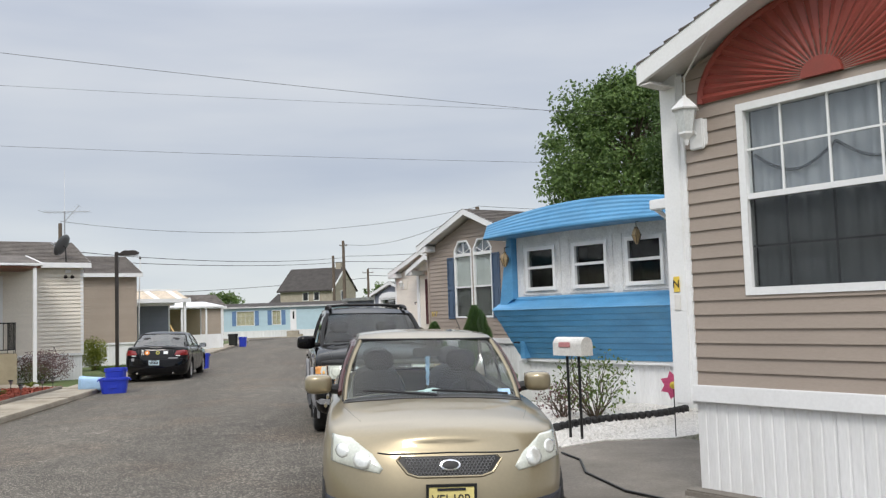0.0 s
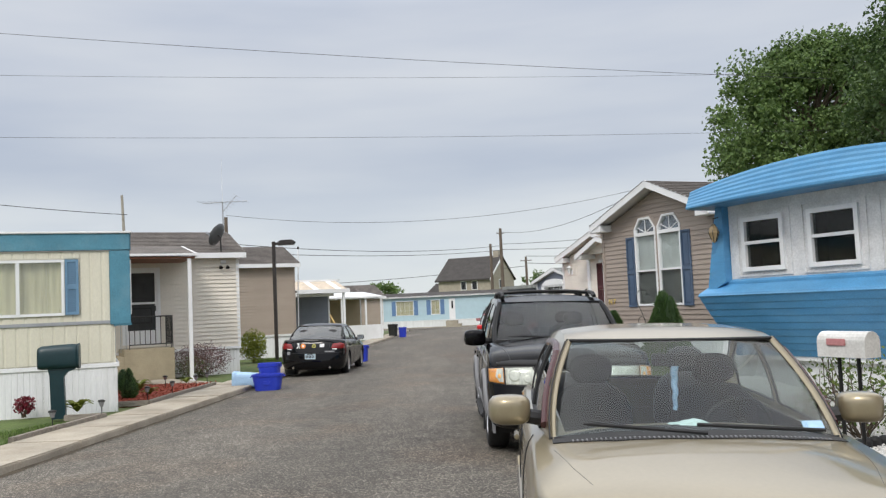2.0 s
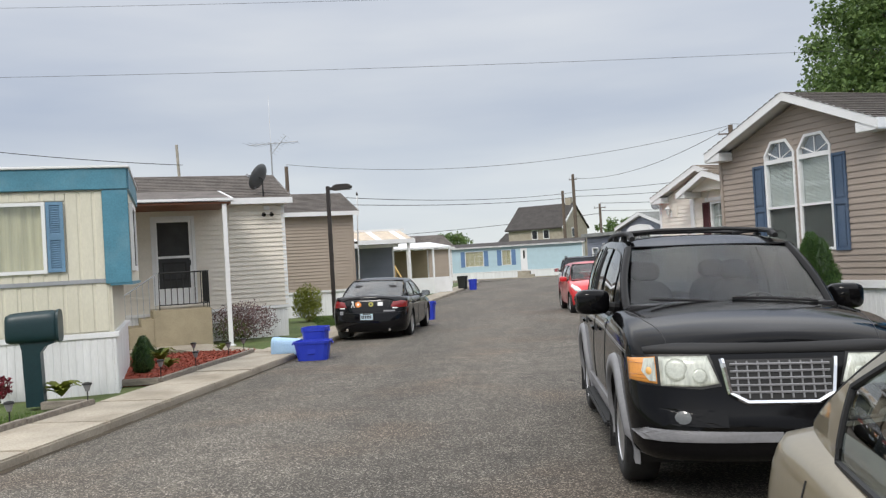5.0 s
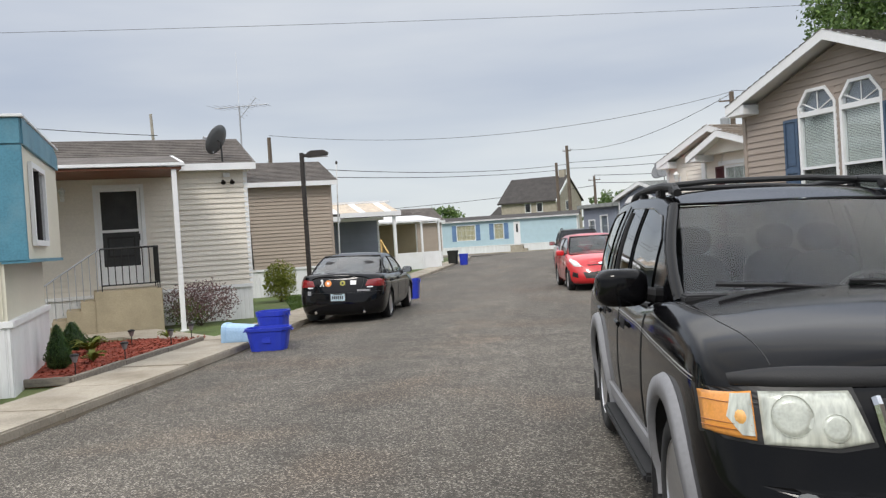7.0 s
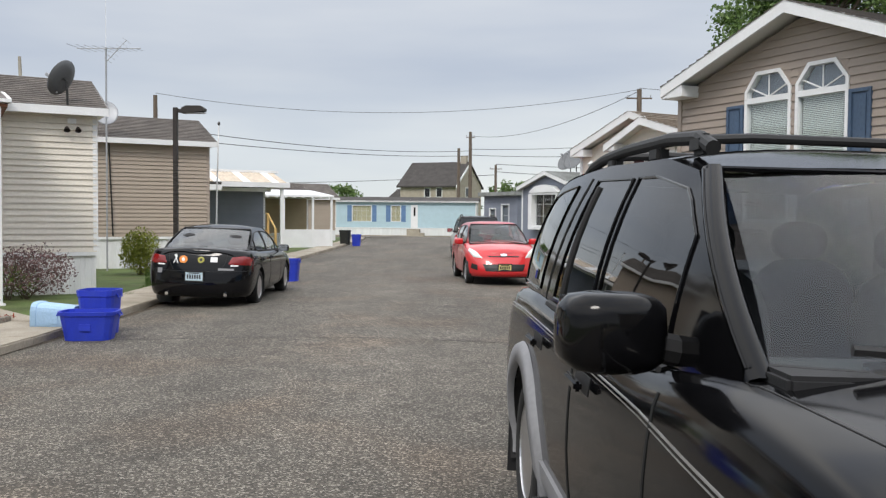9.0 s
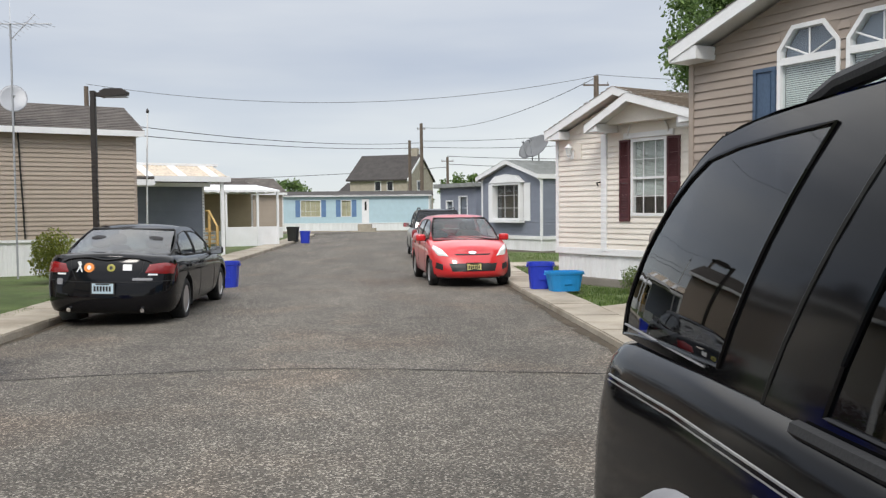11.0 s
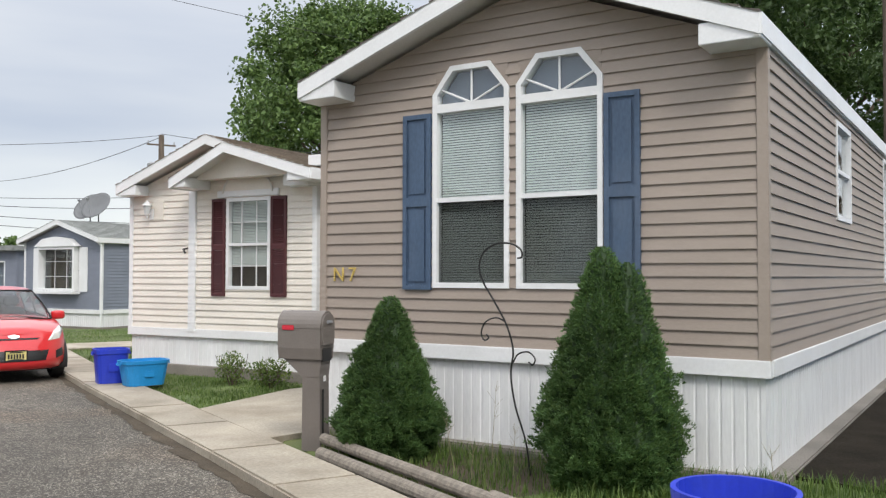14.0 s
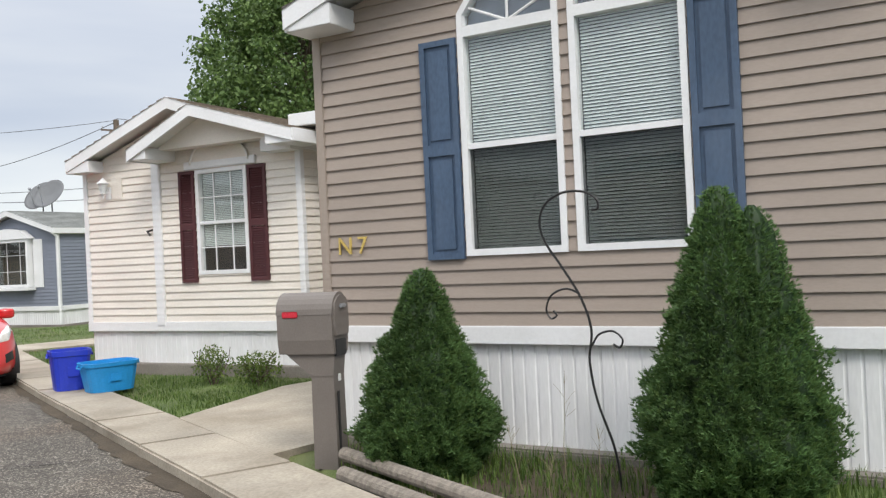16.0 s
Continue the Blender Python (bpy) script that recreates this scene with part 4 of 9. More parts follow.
# ---- taupe home with the brick-red sunburst, at the start
H_cuts = [(0.60, 2.02, 1.65, 3.10)]
homeH = end_home("mobile_home", (2.8, 7.1), -59, 4.27, 12.0, 0, 0.90, 3.47, 4.22, TAN, WHITE,
                 "taupe vinyl-sided mobile home with a brick-red sunburst over the window", cuts=H_cuts, over_front=0.35, returns=False, course=0.115)
window(homeH, 0.57, 2.05, 1.62, 3.13, rails=(2.39,), bars_v=(0.93, 1.31, 1.69), bars_h=(2.76, 2.0), curtain=CURTAIN, screen=2.39, fr=0.06, low_bar=mat("grey_inner_bar", (0.10, 0.10, 0.105), 0.6))
part("curtain_hem", tube(bmesh.new(), [(0.66 + 0.056 * k, 0.062, 2.72 - 0.16 * math.sin(math.pi * (k % 12) / 12)) for k in range(25)], 0.012, 6), DARKROOM, homeH, "dark scalloped hem of a curtain")
part("wide_corner_board", box(-0.16, 0.02, -0.045, 0.05, 0.74, 3.6, 0.008), WHITE, homeH, "wide white corner board")
sun_c, sun_r, sun_h = (1.31, 3.20), 1.06, 0.66
bm = bmesh.new()
rays = 26
for k in range(rays):
    a0, a1 = math.pi * k / rays, math.pi * (k + 1) / rays
    am = (a0 + a1) / 2
    def P(a, r, y):
        return (sun_c[0] + sun_r * r * math.cos(a), y, sun_c[1] + sun_h * r * math.sin(a))
    v = [bm.verts.new(p) for p in (P(am, 0.10, -0.03), P(a0, 1.0, -0.028), P(am, 1.0, -0.052), P(a1, 1.0, -0.028))]
    bm.faces.new((v[0], v[1], v[2]))
    bm.faces.new((v[0], v[2], v[3]))
    w = [bm.verts.new(p) for p in (P(a0, 1.0, 0.0), P(a1, 1.0, 0.0))]
    bm.faces.new((v[1], w[0], w[1], v[3], v[2]))
bmesh.ops.recalc_face_normals(bm, faces=bm.faces[:])
sb = part("sunburst", bm, BRICKRED, homeH, "brick-red half-round sunburst panel")
part("sunburst_hub", prism(bmesh.new(), [(sun_c[0] + 0.16 * math.cos(a), sun_c[1] + 0.14 * math.sin(a)) for a in np.linspace(0, math.pi, 13)], -0.06, 0.0), BRICKRED, sb)
part("sunburst_rim", tube(bmesh.new(), [(sun_c[0] + sun_r * math.cos(a), -0.035, sun_c[1] + sun_h * math.sin(a)) for a in np.linspace(0, math.pi, 40)], 0.028, 6), BRICKRED, sb)
carriage_lamp(homeH, 0.20, 2.96, 1.15)
part("lamp_block", box(0.12, 0.29, -0.028, -0.008, 2.86, 3.08, 0.005), WHITE, homeH)
part("cable", tube(bmesh.new(), [(2.0, -0.36, 4.12), (0.6, -0.30, 3.72), (0.14, -0.08, 3.45), (0.11, -0.05, 3.30), (-0.02, -0.06, 3.24)], 0.008, 6), WHITE, homeH)
part("number_plaque", box(-0.10, -0.04, -0.056, -0.046, 1.67, 1.80, 0.003), YELLOWPETAL, homeH, "small yellow plaque with a dark letter")
bm = moved(text_bm("N", 0.09, 0.004), Matrix.Translation((-0.07, -0.059, 1.735)) @ Matrix.Rotation(radians(90), 4, "X"))
part("house_letter", bm, INK, homeH)
part("number_plaque", box(-0.10, -0.04, -0.056, -0.046, 1.52, 1.65, 0.003), SOFFIT, homeH, "small faded plaque")
# ---- bright blue home with a prow-shaped end
homeK = thing("mobile_home", home_pose(3.11, 15.28, -57), "bright blue metal mobile home with white window band and visor roof", "mobile home")
KX0, KX1, KD = -0.25, 3.6, 14.0
K_cuts = [(0.03, 0.69, 1.96, 2.66), (1.14, 1.83, 1.96, 2.66), (2.26, 2.93, 1.96, 2.66)]
wall(homeK, KX0, KX1, 1.80, 2.95, STUCCO, cuts=K_cuts, vertical=True, label="white textured window band")
for c in K_cuts:
    zm = (c[2] + c[3]) / 2 + 0.02
    # full-height screen added only to darken the panes
    window(homeK, c[0] - 0.03, c[1] + 0.03, c[2] - 0.03, c[3] + 0.03, rails=(zm,), fr=0.06, proud=0.045, screen=c[3] - 0.03, label="small white sash window with dark panes")
    part("bead_strip", ringed(bmesh.new(), [(c[0] - 0.13, c[2] - 0.10), (c[1] + 0.13, c[2] - 0.10), (c[1] + 0.13, c[3] + 0.12), (c[0] - 0.13, c[3] + 0.12)],
                              [(c[0] - 0.11, c[2] - 0.08), (c[1] + 0.11, c[2] - 0.08), (c[1] + 0.11, c[3] + 0.10), (c[0] - 0.11, c[3] + 0.10)], -0.014, 0.002), STUCCO, homeK)


def prow(prof, x0, x1, n_rib=0, flare=0.0):
    """A profile of (y, z) run along x, its left end drawn out by the flare where it stands furthest forward."""
    bm = bmesh.new()
    ymin = min(p[0] for p in prof)
    xs = np.linspace(0, 1, 12)
    rows = []
    for y, z in prof:
        fl = flare * max(0.0, (0.3 - y)) / (0.3 - ymin)
        rows.append([bm.verts.new((x0 - fl + (x1 - x0 + fl) * t, y, z)) for t in xs])
    for a, b in zip(rows, rows[1:]):
        for i in range(len(xs) - 1):
            bm.faces.new((a[i], a[i + 1], b[i + 1], b[i]))
    for i in (0, len(xs) - 1):
        try:
            bm.faces.new([r[i] for r in rows])
        except ValueError:
            pass
    bmesh.ops.recalc_face_normals(bm, faces=bm.faces[:])
    return bm


low = [(0.30, 0.74)]
for k in range(9):
    t, t2 = k / 9, (k + 0.86) / 9
    y0_, y1_ = 0.22 - 0.42 * t, 0.22 - 0.42 * t2
    low += [(y0_ - 0.014, 0.74 + 0.86 * t + 0.004), (y1_ - 0.006, 0.74 + 0.86 * t2)]
low += [(-0.22, 1.61), (-0.20, 1.645), (0.0, 1.80), (0.30, 1.80)]
part("prow", prow(low, -0.38, KX1, flare=0.34), SKYBLUE, homeK, "bright blue ribbed lower prow")
part("prow_ledge", prow([(0.05, 1.74), (-0.05, 1.765), (-0.05, 1.80), (0.05, 1.86)], -0.30, KX1), SKYBLUE, homeK)
part("cheek_fin", prism(bmesh.new(), [(-0.62, 1.62), (-0.26, 1.80), (-0.26, 2.95), (-0.36, 2.95)], -0.12, 0.08), SKYBLUE, homeK, "slanting blue corner fin")
# curved visor roof
bm = bmesh.new()
vis_rows, nx = [], 24
prof = [(0.35, 0.0), (-0.42, 0.0), (-0.46, 0.02)] + [(-0.46 + 0.007 * (k % 2) + 0.010 * k, 0.02 + 0.0275 * (k + 1)) for k in range(12)]
for y, f in prof:
    row = []
    for i in range(nx + 1):
        x = -0.62 + (KX1 + 0.45 + 0.62) * i / nx
        u = (x - 1.55) / 2.5
        arch = 0.52 * (1 - u * u) if abs(u) < 1 else 0
        row.append(bm.verts.new((x, y, 2.86 + 0.05 * (1 - u * u) + f * (0.62 + 1.2 * max(0.0, arch)))))
    vis_rows.append(row)
for a, b in zip(vis_rows, vis_rows[1:]):
    for i in range(nx):
        bm.faces.new((a[i], a[i + 1], b[i + 1], b[i]))
back = [bm.verts.new((v.co.x, KD, v.co.z + 0.08)) for v in vis_rows[-1]]
for i in range(nx):
    bm.faces.new((vis_rows[-1][i], vis_rows[-1][i + 1], back[i + 1], back[i]))
bmesh.ops.recalc_face_normals(bm, faces=bm.faces[:])
part("visor_roof", bm, SKYBLUE, homeK, "bright blue ribbed visor roof with an arched edge")
part("side_wall", box(-0.30, -0.2, 0.06, KD, 0.74, 3.1), SKYBLUE, homeK)
part("side_wall", box(KX1 - 0.02, KX1 + 0.08, 0.06, KD, 0.74, 3.1), SKYBLUE, homeK)
rib_panel(homeK, -0.36, KX1, -0.05, 0.70, SKIRT, m=Matrix.Translation((0, 0.30, 0)))
part("base_trim", box(-0.40, KX1, 0.22, 0.34, 0.68, 0.75, 0.006), WHITE, homeK, "white base board")
rib_panel(homeK, 0.0, KD, -0.05, 0.70, SKIRT, m=Matrix.Translation((-0.34, KD, 0)) @ SIDE_L)
part("vent_handle", box(-0.32, -0.18, -0.09, -0.06, 1.02, 1.045, 0.004), PLASTIC, homeK)
for x, z, s in ((-0.33, 2.55, 1.0), (2.62, 2.72, 1.0)):
    l = part("hanging_lantern", lathe(bmesh.new(), [(0.008, -0.18), (0.03, -0.16), (0.075, -0.03), (0.06, 0.03), (0.015, 0.09), (0.008, 0.10)], 6,
             Matrix.Translation((x, -0.22, z))), mat("lantern_amber_glass", (0.30, 0.22, 0.12), 0.3, var=0.2), homeK, "small metal lantern")
    for k in range(6):
        a = math.pi * k / 3
        part("lantern_rib", tube(bmesh.new(), [(x + 0.03 * math.cos(a), -0.22 + 0.03 * math.sin(a), z - 0.16), (x + 0.078 * math.cos(a), -0.22 + 0.078 * math.sin(a), z - 0.03),
                                               (x + 0.02 * math.cos(a), -0.22 + 0.02 * math.sin(a), z + 0.09)], 0.005, 5), BLACK, l)
    part("lantern_hook", tube(bmesh.new(), [(x, -0.22, z + 0.09), (x, -0.22, z + 0.17), (x, -0.05, z + 0.2)], 0.007, 6), BLACK, l)
# white metal awning at the blue home's flank
awn = thing("awning", home_pose(5.0, 12.3, -57), "white metal carport awning with a gutter", "awning")
part("canopy", box(0.0, 2.2, -0.8, 6.0, 2.98, 3.06, 0.01), WHITE, awn)
part("gutter", box(-0.08, 2.2, -0.92, -0.80, 2.92, 3.06, 0.012), WHITE, awn)
part("gutter", box(-0.02, 0.6, -0.3, -0.12, 2.72, 2.82, 0.012), WHITE, awn)
part("downspout", tube(bmesh.new(), [(0.0, -0.86, 2.93), (0.06, -0.7, 2.8), (0.1, -0.2, 2.74)], 0.035, 8), WHITE, awn)
part("post", box(0.05, 0.13, 5.8, 5.88, -0.05, 2.98), WHITE, awn)


# ---------------------------------------------------------------- homes across the street: long side to the walker
def side_home(name, o, rz, length, width, trim, eave, ridge, siding_mat, post_mat, roof_mat, label, cuts=(), end_cuts=(), course=0.105, over=0.28):
    h = thing(name, home_pose(*o, rz), label, "mobile home")
    m = Matrix.Translation((-length, 0, 0))
    wall(h, 0, length, trim, eave, siding_mat, m=m, cuts=[(c[0] + length, c[1] + length, c[2], c[3]) for c in cuts], course=course, lap=0.13 * course + 0.018)
    wall(h, 0, width, trim, eave, siding_mat, m=SIDE, cuts=end_cuts, gable=(width / 2, ridge - 0.12), course=course, lap=0.13 * course + 0.018)
    part("back_wall", box(-length, 0, width - 0.1, width, trim, eave), siding_mat, h)
    rib_panel(h, -length, -0.01, -0.05, trim - 0.07, SKIRT, m=Matrix.Translation((0, 0.02, 0)))
    rib_panel(h, 0.0, width, -0.05, trim - 0.07, SKIRT, m=Matrix.Translation((-0.02, 0, 0)) @ SIDE)
    part("base_trim", box(-length, 0.02, -0.03, 0.06, trim - 0.075, trim + 0.004), WHITE, h)
    part("base_trim", box(-0.06, 0.026, 0.06, width, trim - 0.075, trim + 0.004), WHITE, h)
    corner_post(h, -0.02, trim, eave, post_mat)
    bm = bmesh.new()
    slope = (ridge - eave) / (width / 2)
    n = 15
    for s in (0, 1):
        for k in range(n):
            a, b = k / n, (k + 1) / n
            def Y(t):
                y = -over + (width / 2 + over) * t
                return y if s == 0 else width - y
            def Z(t):
                return eave + 0.10 - over * slope + (ridge + over * slope - eave) * t
            v = [bm.verts.new(p) for p in ((-length - 0.1, Y(a), Z(a) + 0.02), (0.20, Y(a), Z(a) + 0.02), (0.20, Y(b), Z(b)), (-length - 0.1, Y(b), Z(b)), (-length - 0.1, Y(a), Z(a)), (0.20, Y(a), Z(a)))]
            bm.faces.new(v[:4])
            bm.faces.new((v[0], v[4], v[5], v[1]))
            bm.faces.new((v[1], v[5], v[2]))
    bmesh.ops.remove_doubles(bm, verts=bm.verts[:], dist=0.0008)
    bmesh.ops.recalc_face_normals(bm, faces=bm.faces[:])
    part("roof", bm, roof_mat, h, "low shingled roof")
    z0 = eave + 0.10 - over * slope
    part("roof_deck", prism(bmesh.new(), [(-over + 0.02, z0 - 0.01), (width / 2, ridge + 0.08), (width + over - 0.02, z0 - 0.01), (width + over - 0.02, z0 - 0.12), (-over + 0.02, z0 - 0.12)], -length - 0.05, 0.17, "x"), SOFFIT, h)
    part("eave_board", box(-length - 0.08, 0.19, -over - 0.02, -over + 0.012, z0 - 0.15, z0 + 0.004), WHITE, h, "white eave board")
    for s in (0, 1):
        pts = [(-over, z0 + 0.004), (width / 2, ridge + 0.10), (width / 2, ridge - 0.07), (-over, z0 - 0.15)]
        if s:
            pts = [(width - u, v) for u, v in pts]
        part("rake_board", prism(bmesh.new(), pts, 0.172, 0.20, "x"), WHITE, h)
    return h


D_cuts = [(-3.30, -2.32, 1.01, 3.15)]
homeD = side_home("mobile_home", (-8.35, 28.6), 31, 12.0, 4.2, 0.80, 3.58, 4.32, BEIGE, WHITE, SHINGLE, "beige vinyl-sided mobile home with a covered porch", cuts=D_cuts, course=0.118)
DOOR = Matrix.Translation((-0.10, 0, 0.09))
door = part("door", moved(ringed(bmesh.new(), [(-3.24, 0.90), (-2.18, 0.90), (-2.18, 3.10), (-3.24, 3.10)], [(-3.16, 0.96), (-2.26, 0.96), (-2.26, 3.02), (-3.16, 3.02)], -0.04, 0.05), DOOR), WHITE, homeD, "white storm door with a dark upper pane")
part("storm_frame", moved(ringed(bmesh.new(), [(-3.155, 0.965), (-2.265, 0.965), (-2.265, 3.015), (-3.155, 3.015)], [(-3.09, 1.05), (-2.33, 1.05), (-2.33, 2.95), (-3.09, 2.95)], -0.02, 0.02), DOOR), WHITE, door)
part("insect_screen", moved(box(-3.09, -2.33, 0.0, 0.005, 1.05, 2.95), DOOR), mat("dark_door_screen", (0.035, 0.036, 0.037), 0.7, var=0.25, scale=3), door, "dark insect screen")
part("kick_panel", moved(box(-3.09, -2.33, -0.012, -0.002, 1.05, 1.30), DOOR), WHITE, door)
part("mid_rail", moved(box(-3.09, -2.33, -0.015, -0.002, 2.05, 2.11), DOOR), WHITE, door)
part("scrollwork", moved(ringed(bmesh.new(), [(-3.0, 1.5), (-2.42, 1.5), (-2.42, 1.95), (-3.0, 1.95)], [(-2.96, 1.54), (-2.46, 1.54), (-2.46, 1.91), (-2.96, 1.91)], -0.012, -0.004), DOOR), BLACK, door)
# leaf coloured with the same painted indoor shade
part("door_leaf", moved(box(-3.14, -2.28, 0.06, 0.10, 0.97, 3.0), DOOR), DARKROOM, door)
part("door_handle", moved(box(-2.34, -2.31, -0.06, -0.02, 1.85, 2.0, 0.004), DOOR), BLACK, door)
porch = thing("porch", home_pose(-8.35, 28.6, 31), "white porch roof on a slim post over a tan stoop", "porch")
# roof, fascia and ceiling carried on unseen to x -9 to block sky light
bm = prism(bmesh.new(), [(0.0, 3.80), (-2.05, 3.45), (-2.05, 3.39), (0.0, 3.70)], -9.0, -1.62, "x")
part("porch_roof", bm, SHINGLE, porch)
part("porch_fascia", box(-9.0, -1.60, -2.10, -2.04, 3.385, 3.45, 0.008), WHITE, porch, "white scalloped porch fascia")
part("porch_fascia", prism(bmesh.new(), [(0.0, 3.81), (-2.04, 3.46), (-2.04, 3.36), (0.0, 3.62)], -1.66, -1.60, "x"), WHITE, porch)
part("porch_ceiling", box(-9.0, -1.66, -2.04, 0.0, 3.32, 3.37), BROWNPANEL, porch)
part("post", box(-1.86, -1.76, -2.02, -1.94, 0.0, 3.33, 0.008), WHITE, porch)
part("post_foot", box(-1.88, -1.72, -2.06, -1.90, 0.0, 0.03), WHITE, porch)
stoop = part("stoop", box(-3.45, -2.12, -1.25, -0.03, -0.1, 0.90, 0.012), STOOP, porch, "tan concrete stoop with steps")
for k in range(4):
    part("step", box(-3.45 - 0.28 * (k + 1), -3.45 - 0.28 * k, -1.25, -0.05, -0.1, 0.90 - 0.18 * (k + 1), 0.01), STOOP, stoop)
for a, b, name in (((-3.30, -1.2), (-2.2, -1.2), "railing"), ((-2.16, -1.2), (-2.16, -0.1), "railing")):
    r = part(name, tube(bmesh.new(), [(a[0], a[1], 1.78), (b[0], b[1], 1.78)], 0.02, 6), BLACK, porch, "black metal railing")
    part("lower_bar", tube(bmesh.new(), [(a[0], a[1], 1.02), (b[0], b[1], 1.02)], 0.014, 6), BLACK, r)
    for k in range(9):
        t = k / 8
        part("baluster", tube(bmesh.new(), [(a[0] + (b[0] - a[0]) * t, a[1] + (b[1] - a[1]) * t, 0.90 if k % 8 == 0 else 1.02), (a[0] + (b[0] - a[0]) * t, a[1] + (b[1] - a[1]) * t, 1.78)], 0.011, 5), BLACK, r)
r = part("stair_railing", tube(bmesh.new(), [(-3.32, -1.2, 1.78), (-4.55, -1.2, 1.0)], 0.018, 6), DISHGREY, porch, "grey metal stair rail")
for k in range(9):
    t = (k + 0.5) / 9
    part("baluster", tube(bmesh.new(), [(-3.32 - 1.23 * t, -1.2, 1.78 - 0.78 * t), (-3.32 - 1.23 * t, -1.2, 0.95 - 0.78 * t)], 0.008, 5), DISHGREY, r)
carriage_lamp(homeD, -3.95, 2.95, 0.8)
flood = part("flood_lamp", box(-0.52, -0.36, -0.06, -0.02, 3.28, 3.38, 0.01), WHITE, homeD, "twin flood lamp under the eave")
for x in (-0.54, -0.34):
    part("flood_head", lathe(bmesh.new(), [(0.03, 0.0), (0.06, 0.08), (0.055, 0.085), (0.02, 0.02)], 10, Matrix.Translation((x, -0.12, 3.20)) @ Matrix.Rotation(radians(140), 4, "X")), DARKBROWN, flood)


def dish(o, direction, size, label, material, mast):
    d = thing("satellite_dish", Matrix.Translation(o), label, "satellite dish")
    n = Vector(direction).normalized()
    m = n.to_track_quat("Z", "Y").to_matrix().to_4x4()
    prof = [(size * t, 0.16 * size * t * t) for t in (0.02, 0.3, 0.6, 0.85, 1.0)] + [(size * 1.0, 0.16 * size - 0.012), (size * 0.6, 0.16 * size * 0.36 - 0.014), (0.02, -0.014)]
    part("reflector", lathe(bmesh.new(), prof, 24, m @ Matrix.Scale(0.86, 4, (1, 0, 0))), material, d, smooth=True)
    f = m @ Vector((0, -size * 0.25, size * 0.95))
    part("feed_arm", tube(bmesh.new(), [m @ Vector((0, -size * 0.85, 0.0)), f], 0.014, 6), DISHGREY, d)
    part("feed_horn", moved(box(-0.04, 0.04, -0.03, 0.03, -0.05, 0.06, 0.008), Matrix.Translation(f) @ m), DISHGREY, d)
    part("mast", tube(bmesh.new(), [n * -0.01, n * -0.10, (n.x * -0.12, n.y * -0.12, -mast)], 0.022, 8), BLACK, d)
    return d


mD = home_pose(-8.35, 28.6, 31)
dish(mD @ Vector((-0.60, -0.12, 4.12)), (-0.8, 0.25, 0.45), 0.36, "dark grey satellite dish on a bent mast at the roof edge", mat("dark_dish", (0.10, 0.105, 0.11), 0.5), 0.62)

homeE = side_home("mobile_home", (-9.0, 38.3), 31, 11.0, 4.2, 0.92, 3.79, 4.56, TANWARM, TANPOST, SHINGLE, "tan vinyl-sided mobile home with a dark shingled roof", cuts=[], course=0.118)

# ---- cream and teal metal home
homeG = thing("mobile_home", home_pose(-7.38, 18.5, 26), "cream ribbed metal mobile home with teal-blue fascia", "mobile home")
GL = 11.0
G_cuts = [(-2.75, -1.05, 1.80, 2.78)]
mG = Matrix.Translation((-GL, 0, 0))
wall(homeG, 0, GL - 0.18, 0.88, 2.95, CREAMMETAL, m=mG, cuts=[(c[0] + GL, c[1] + GL, c[2], c[3]) for c in G_cuts], vertical=True)
for za, zb, cc in ((0.90, 1.60, []), (1.66, 2.93, [(-2.80, -0.78)])):
    xs = [(-GL, -2.85), (-2.85, -0.76), (-0.76, -0.26)] if cc else [(-GL, -0.22)]
    for a, b in xs:
        if cc and a == -2.85:
            rib_panel(homeG, a, b, 1.66, 1.78, CREAMMETAL, name="cladding_panel", step=0.2, depth=0.01, m=Matrix.Translation((0, -0.015, 0)))
            rib_panel(homeG, a, b, 2.82, zb, CREAMMETAL, name="cladding_panel", step=0.2, depth=0.01, m=Matrix.Translation((0, -0.015, 0)))
        else:
            rib_panel(homeG, a, b, za, zb, CREAMMETAL, name="cladding_panel", step=0.2, depth=0.01, m=Matrix.Translation((0, -0.015, 0)))
part("belt_strip", box(-GL, -0.2, -0.035, -0.014, 1.60, 1.66, 0.004), DISHGREY, homeG, "dull blue-grey belt strip")
window(homeG, -2.78, -1.03, 1.78, 2.80, m=Matrix.Translation((0, -0.015, 0)), bars_v=(), curtain=CURTAIN_T, fr=0.05, label="wide sliding window with tan curtains")
part("window_mullion", box(-1.83, -1.77, -0.05, -0.0, 1.82, 2.76), WHITE, homeG)
panel_shutter(homeG, -1.02, -0.79, 1.79, 2.80, mat("faded_blue_shutter", (0.13, 0.24, 0.36), 0.5), louvre=True, m=Matrix.Translation((0, -0.012, 0)))
part("fascia", box(-GL, 0.10, -0.06, 0.0, 2.96, 3.27, 0.01), TEALBLUE, homeG, "teal-blue painted fascia")
part("corner_panel", box(-0.26, 0.10, -0.05, 0.0, 1.58, 2.955, 0.01), TEALBLUE, homeG, "teal-blue corner panel")
part("roof_edge", box(-GL, 0.14, -0.09, 3.7, 3.272, 3.31, 0.008), WHITE, homeG, "white roof edge")
bay = part("end_bay", box(-0.2, 0.085, 0.004, 3.6, 1.60, 2.955), CREAMMETAL, homeG, "cream overhanging end bay")
part("bay_fascia", prism(bmesh.new(), [(0.0, 2.96), (3.6, 2.96), (3.6, 3.15), (3.2, 3.27), (0.0, 3.27)], 0.0, 0.12, "x"), TEALBLUE, homeG)
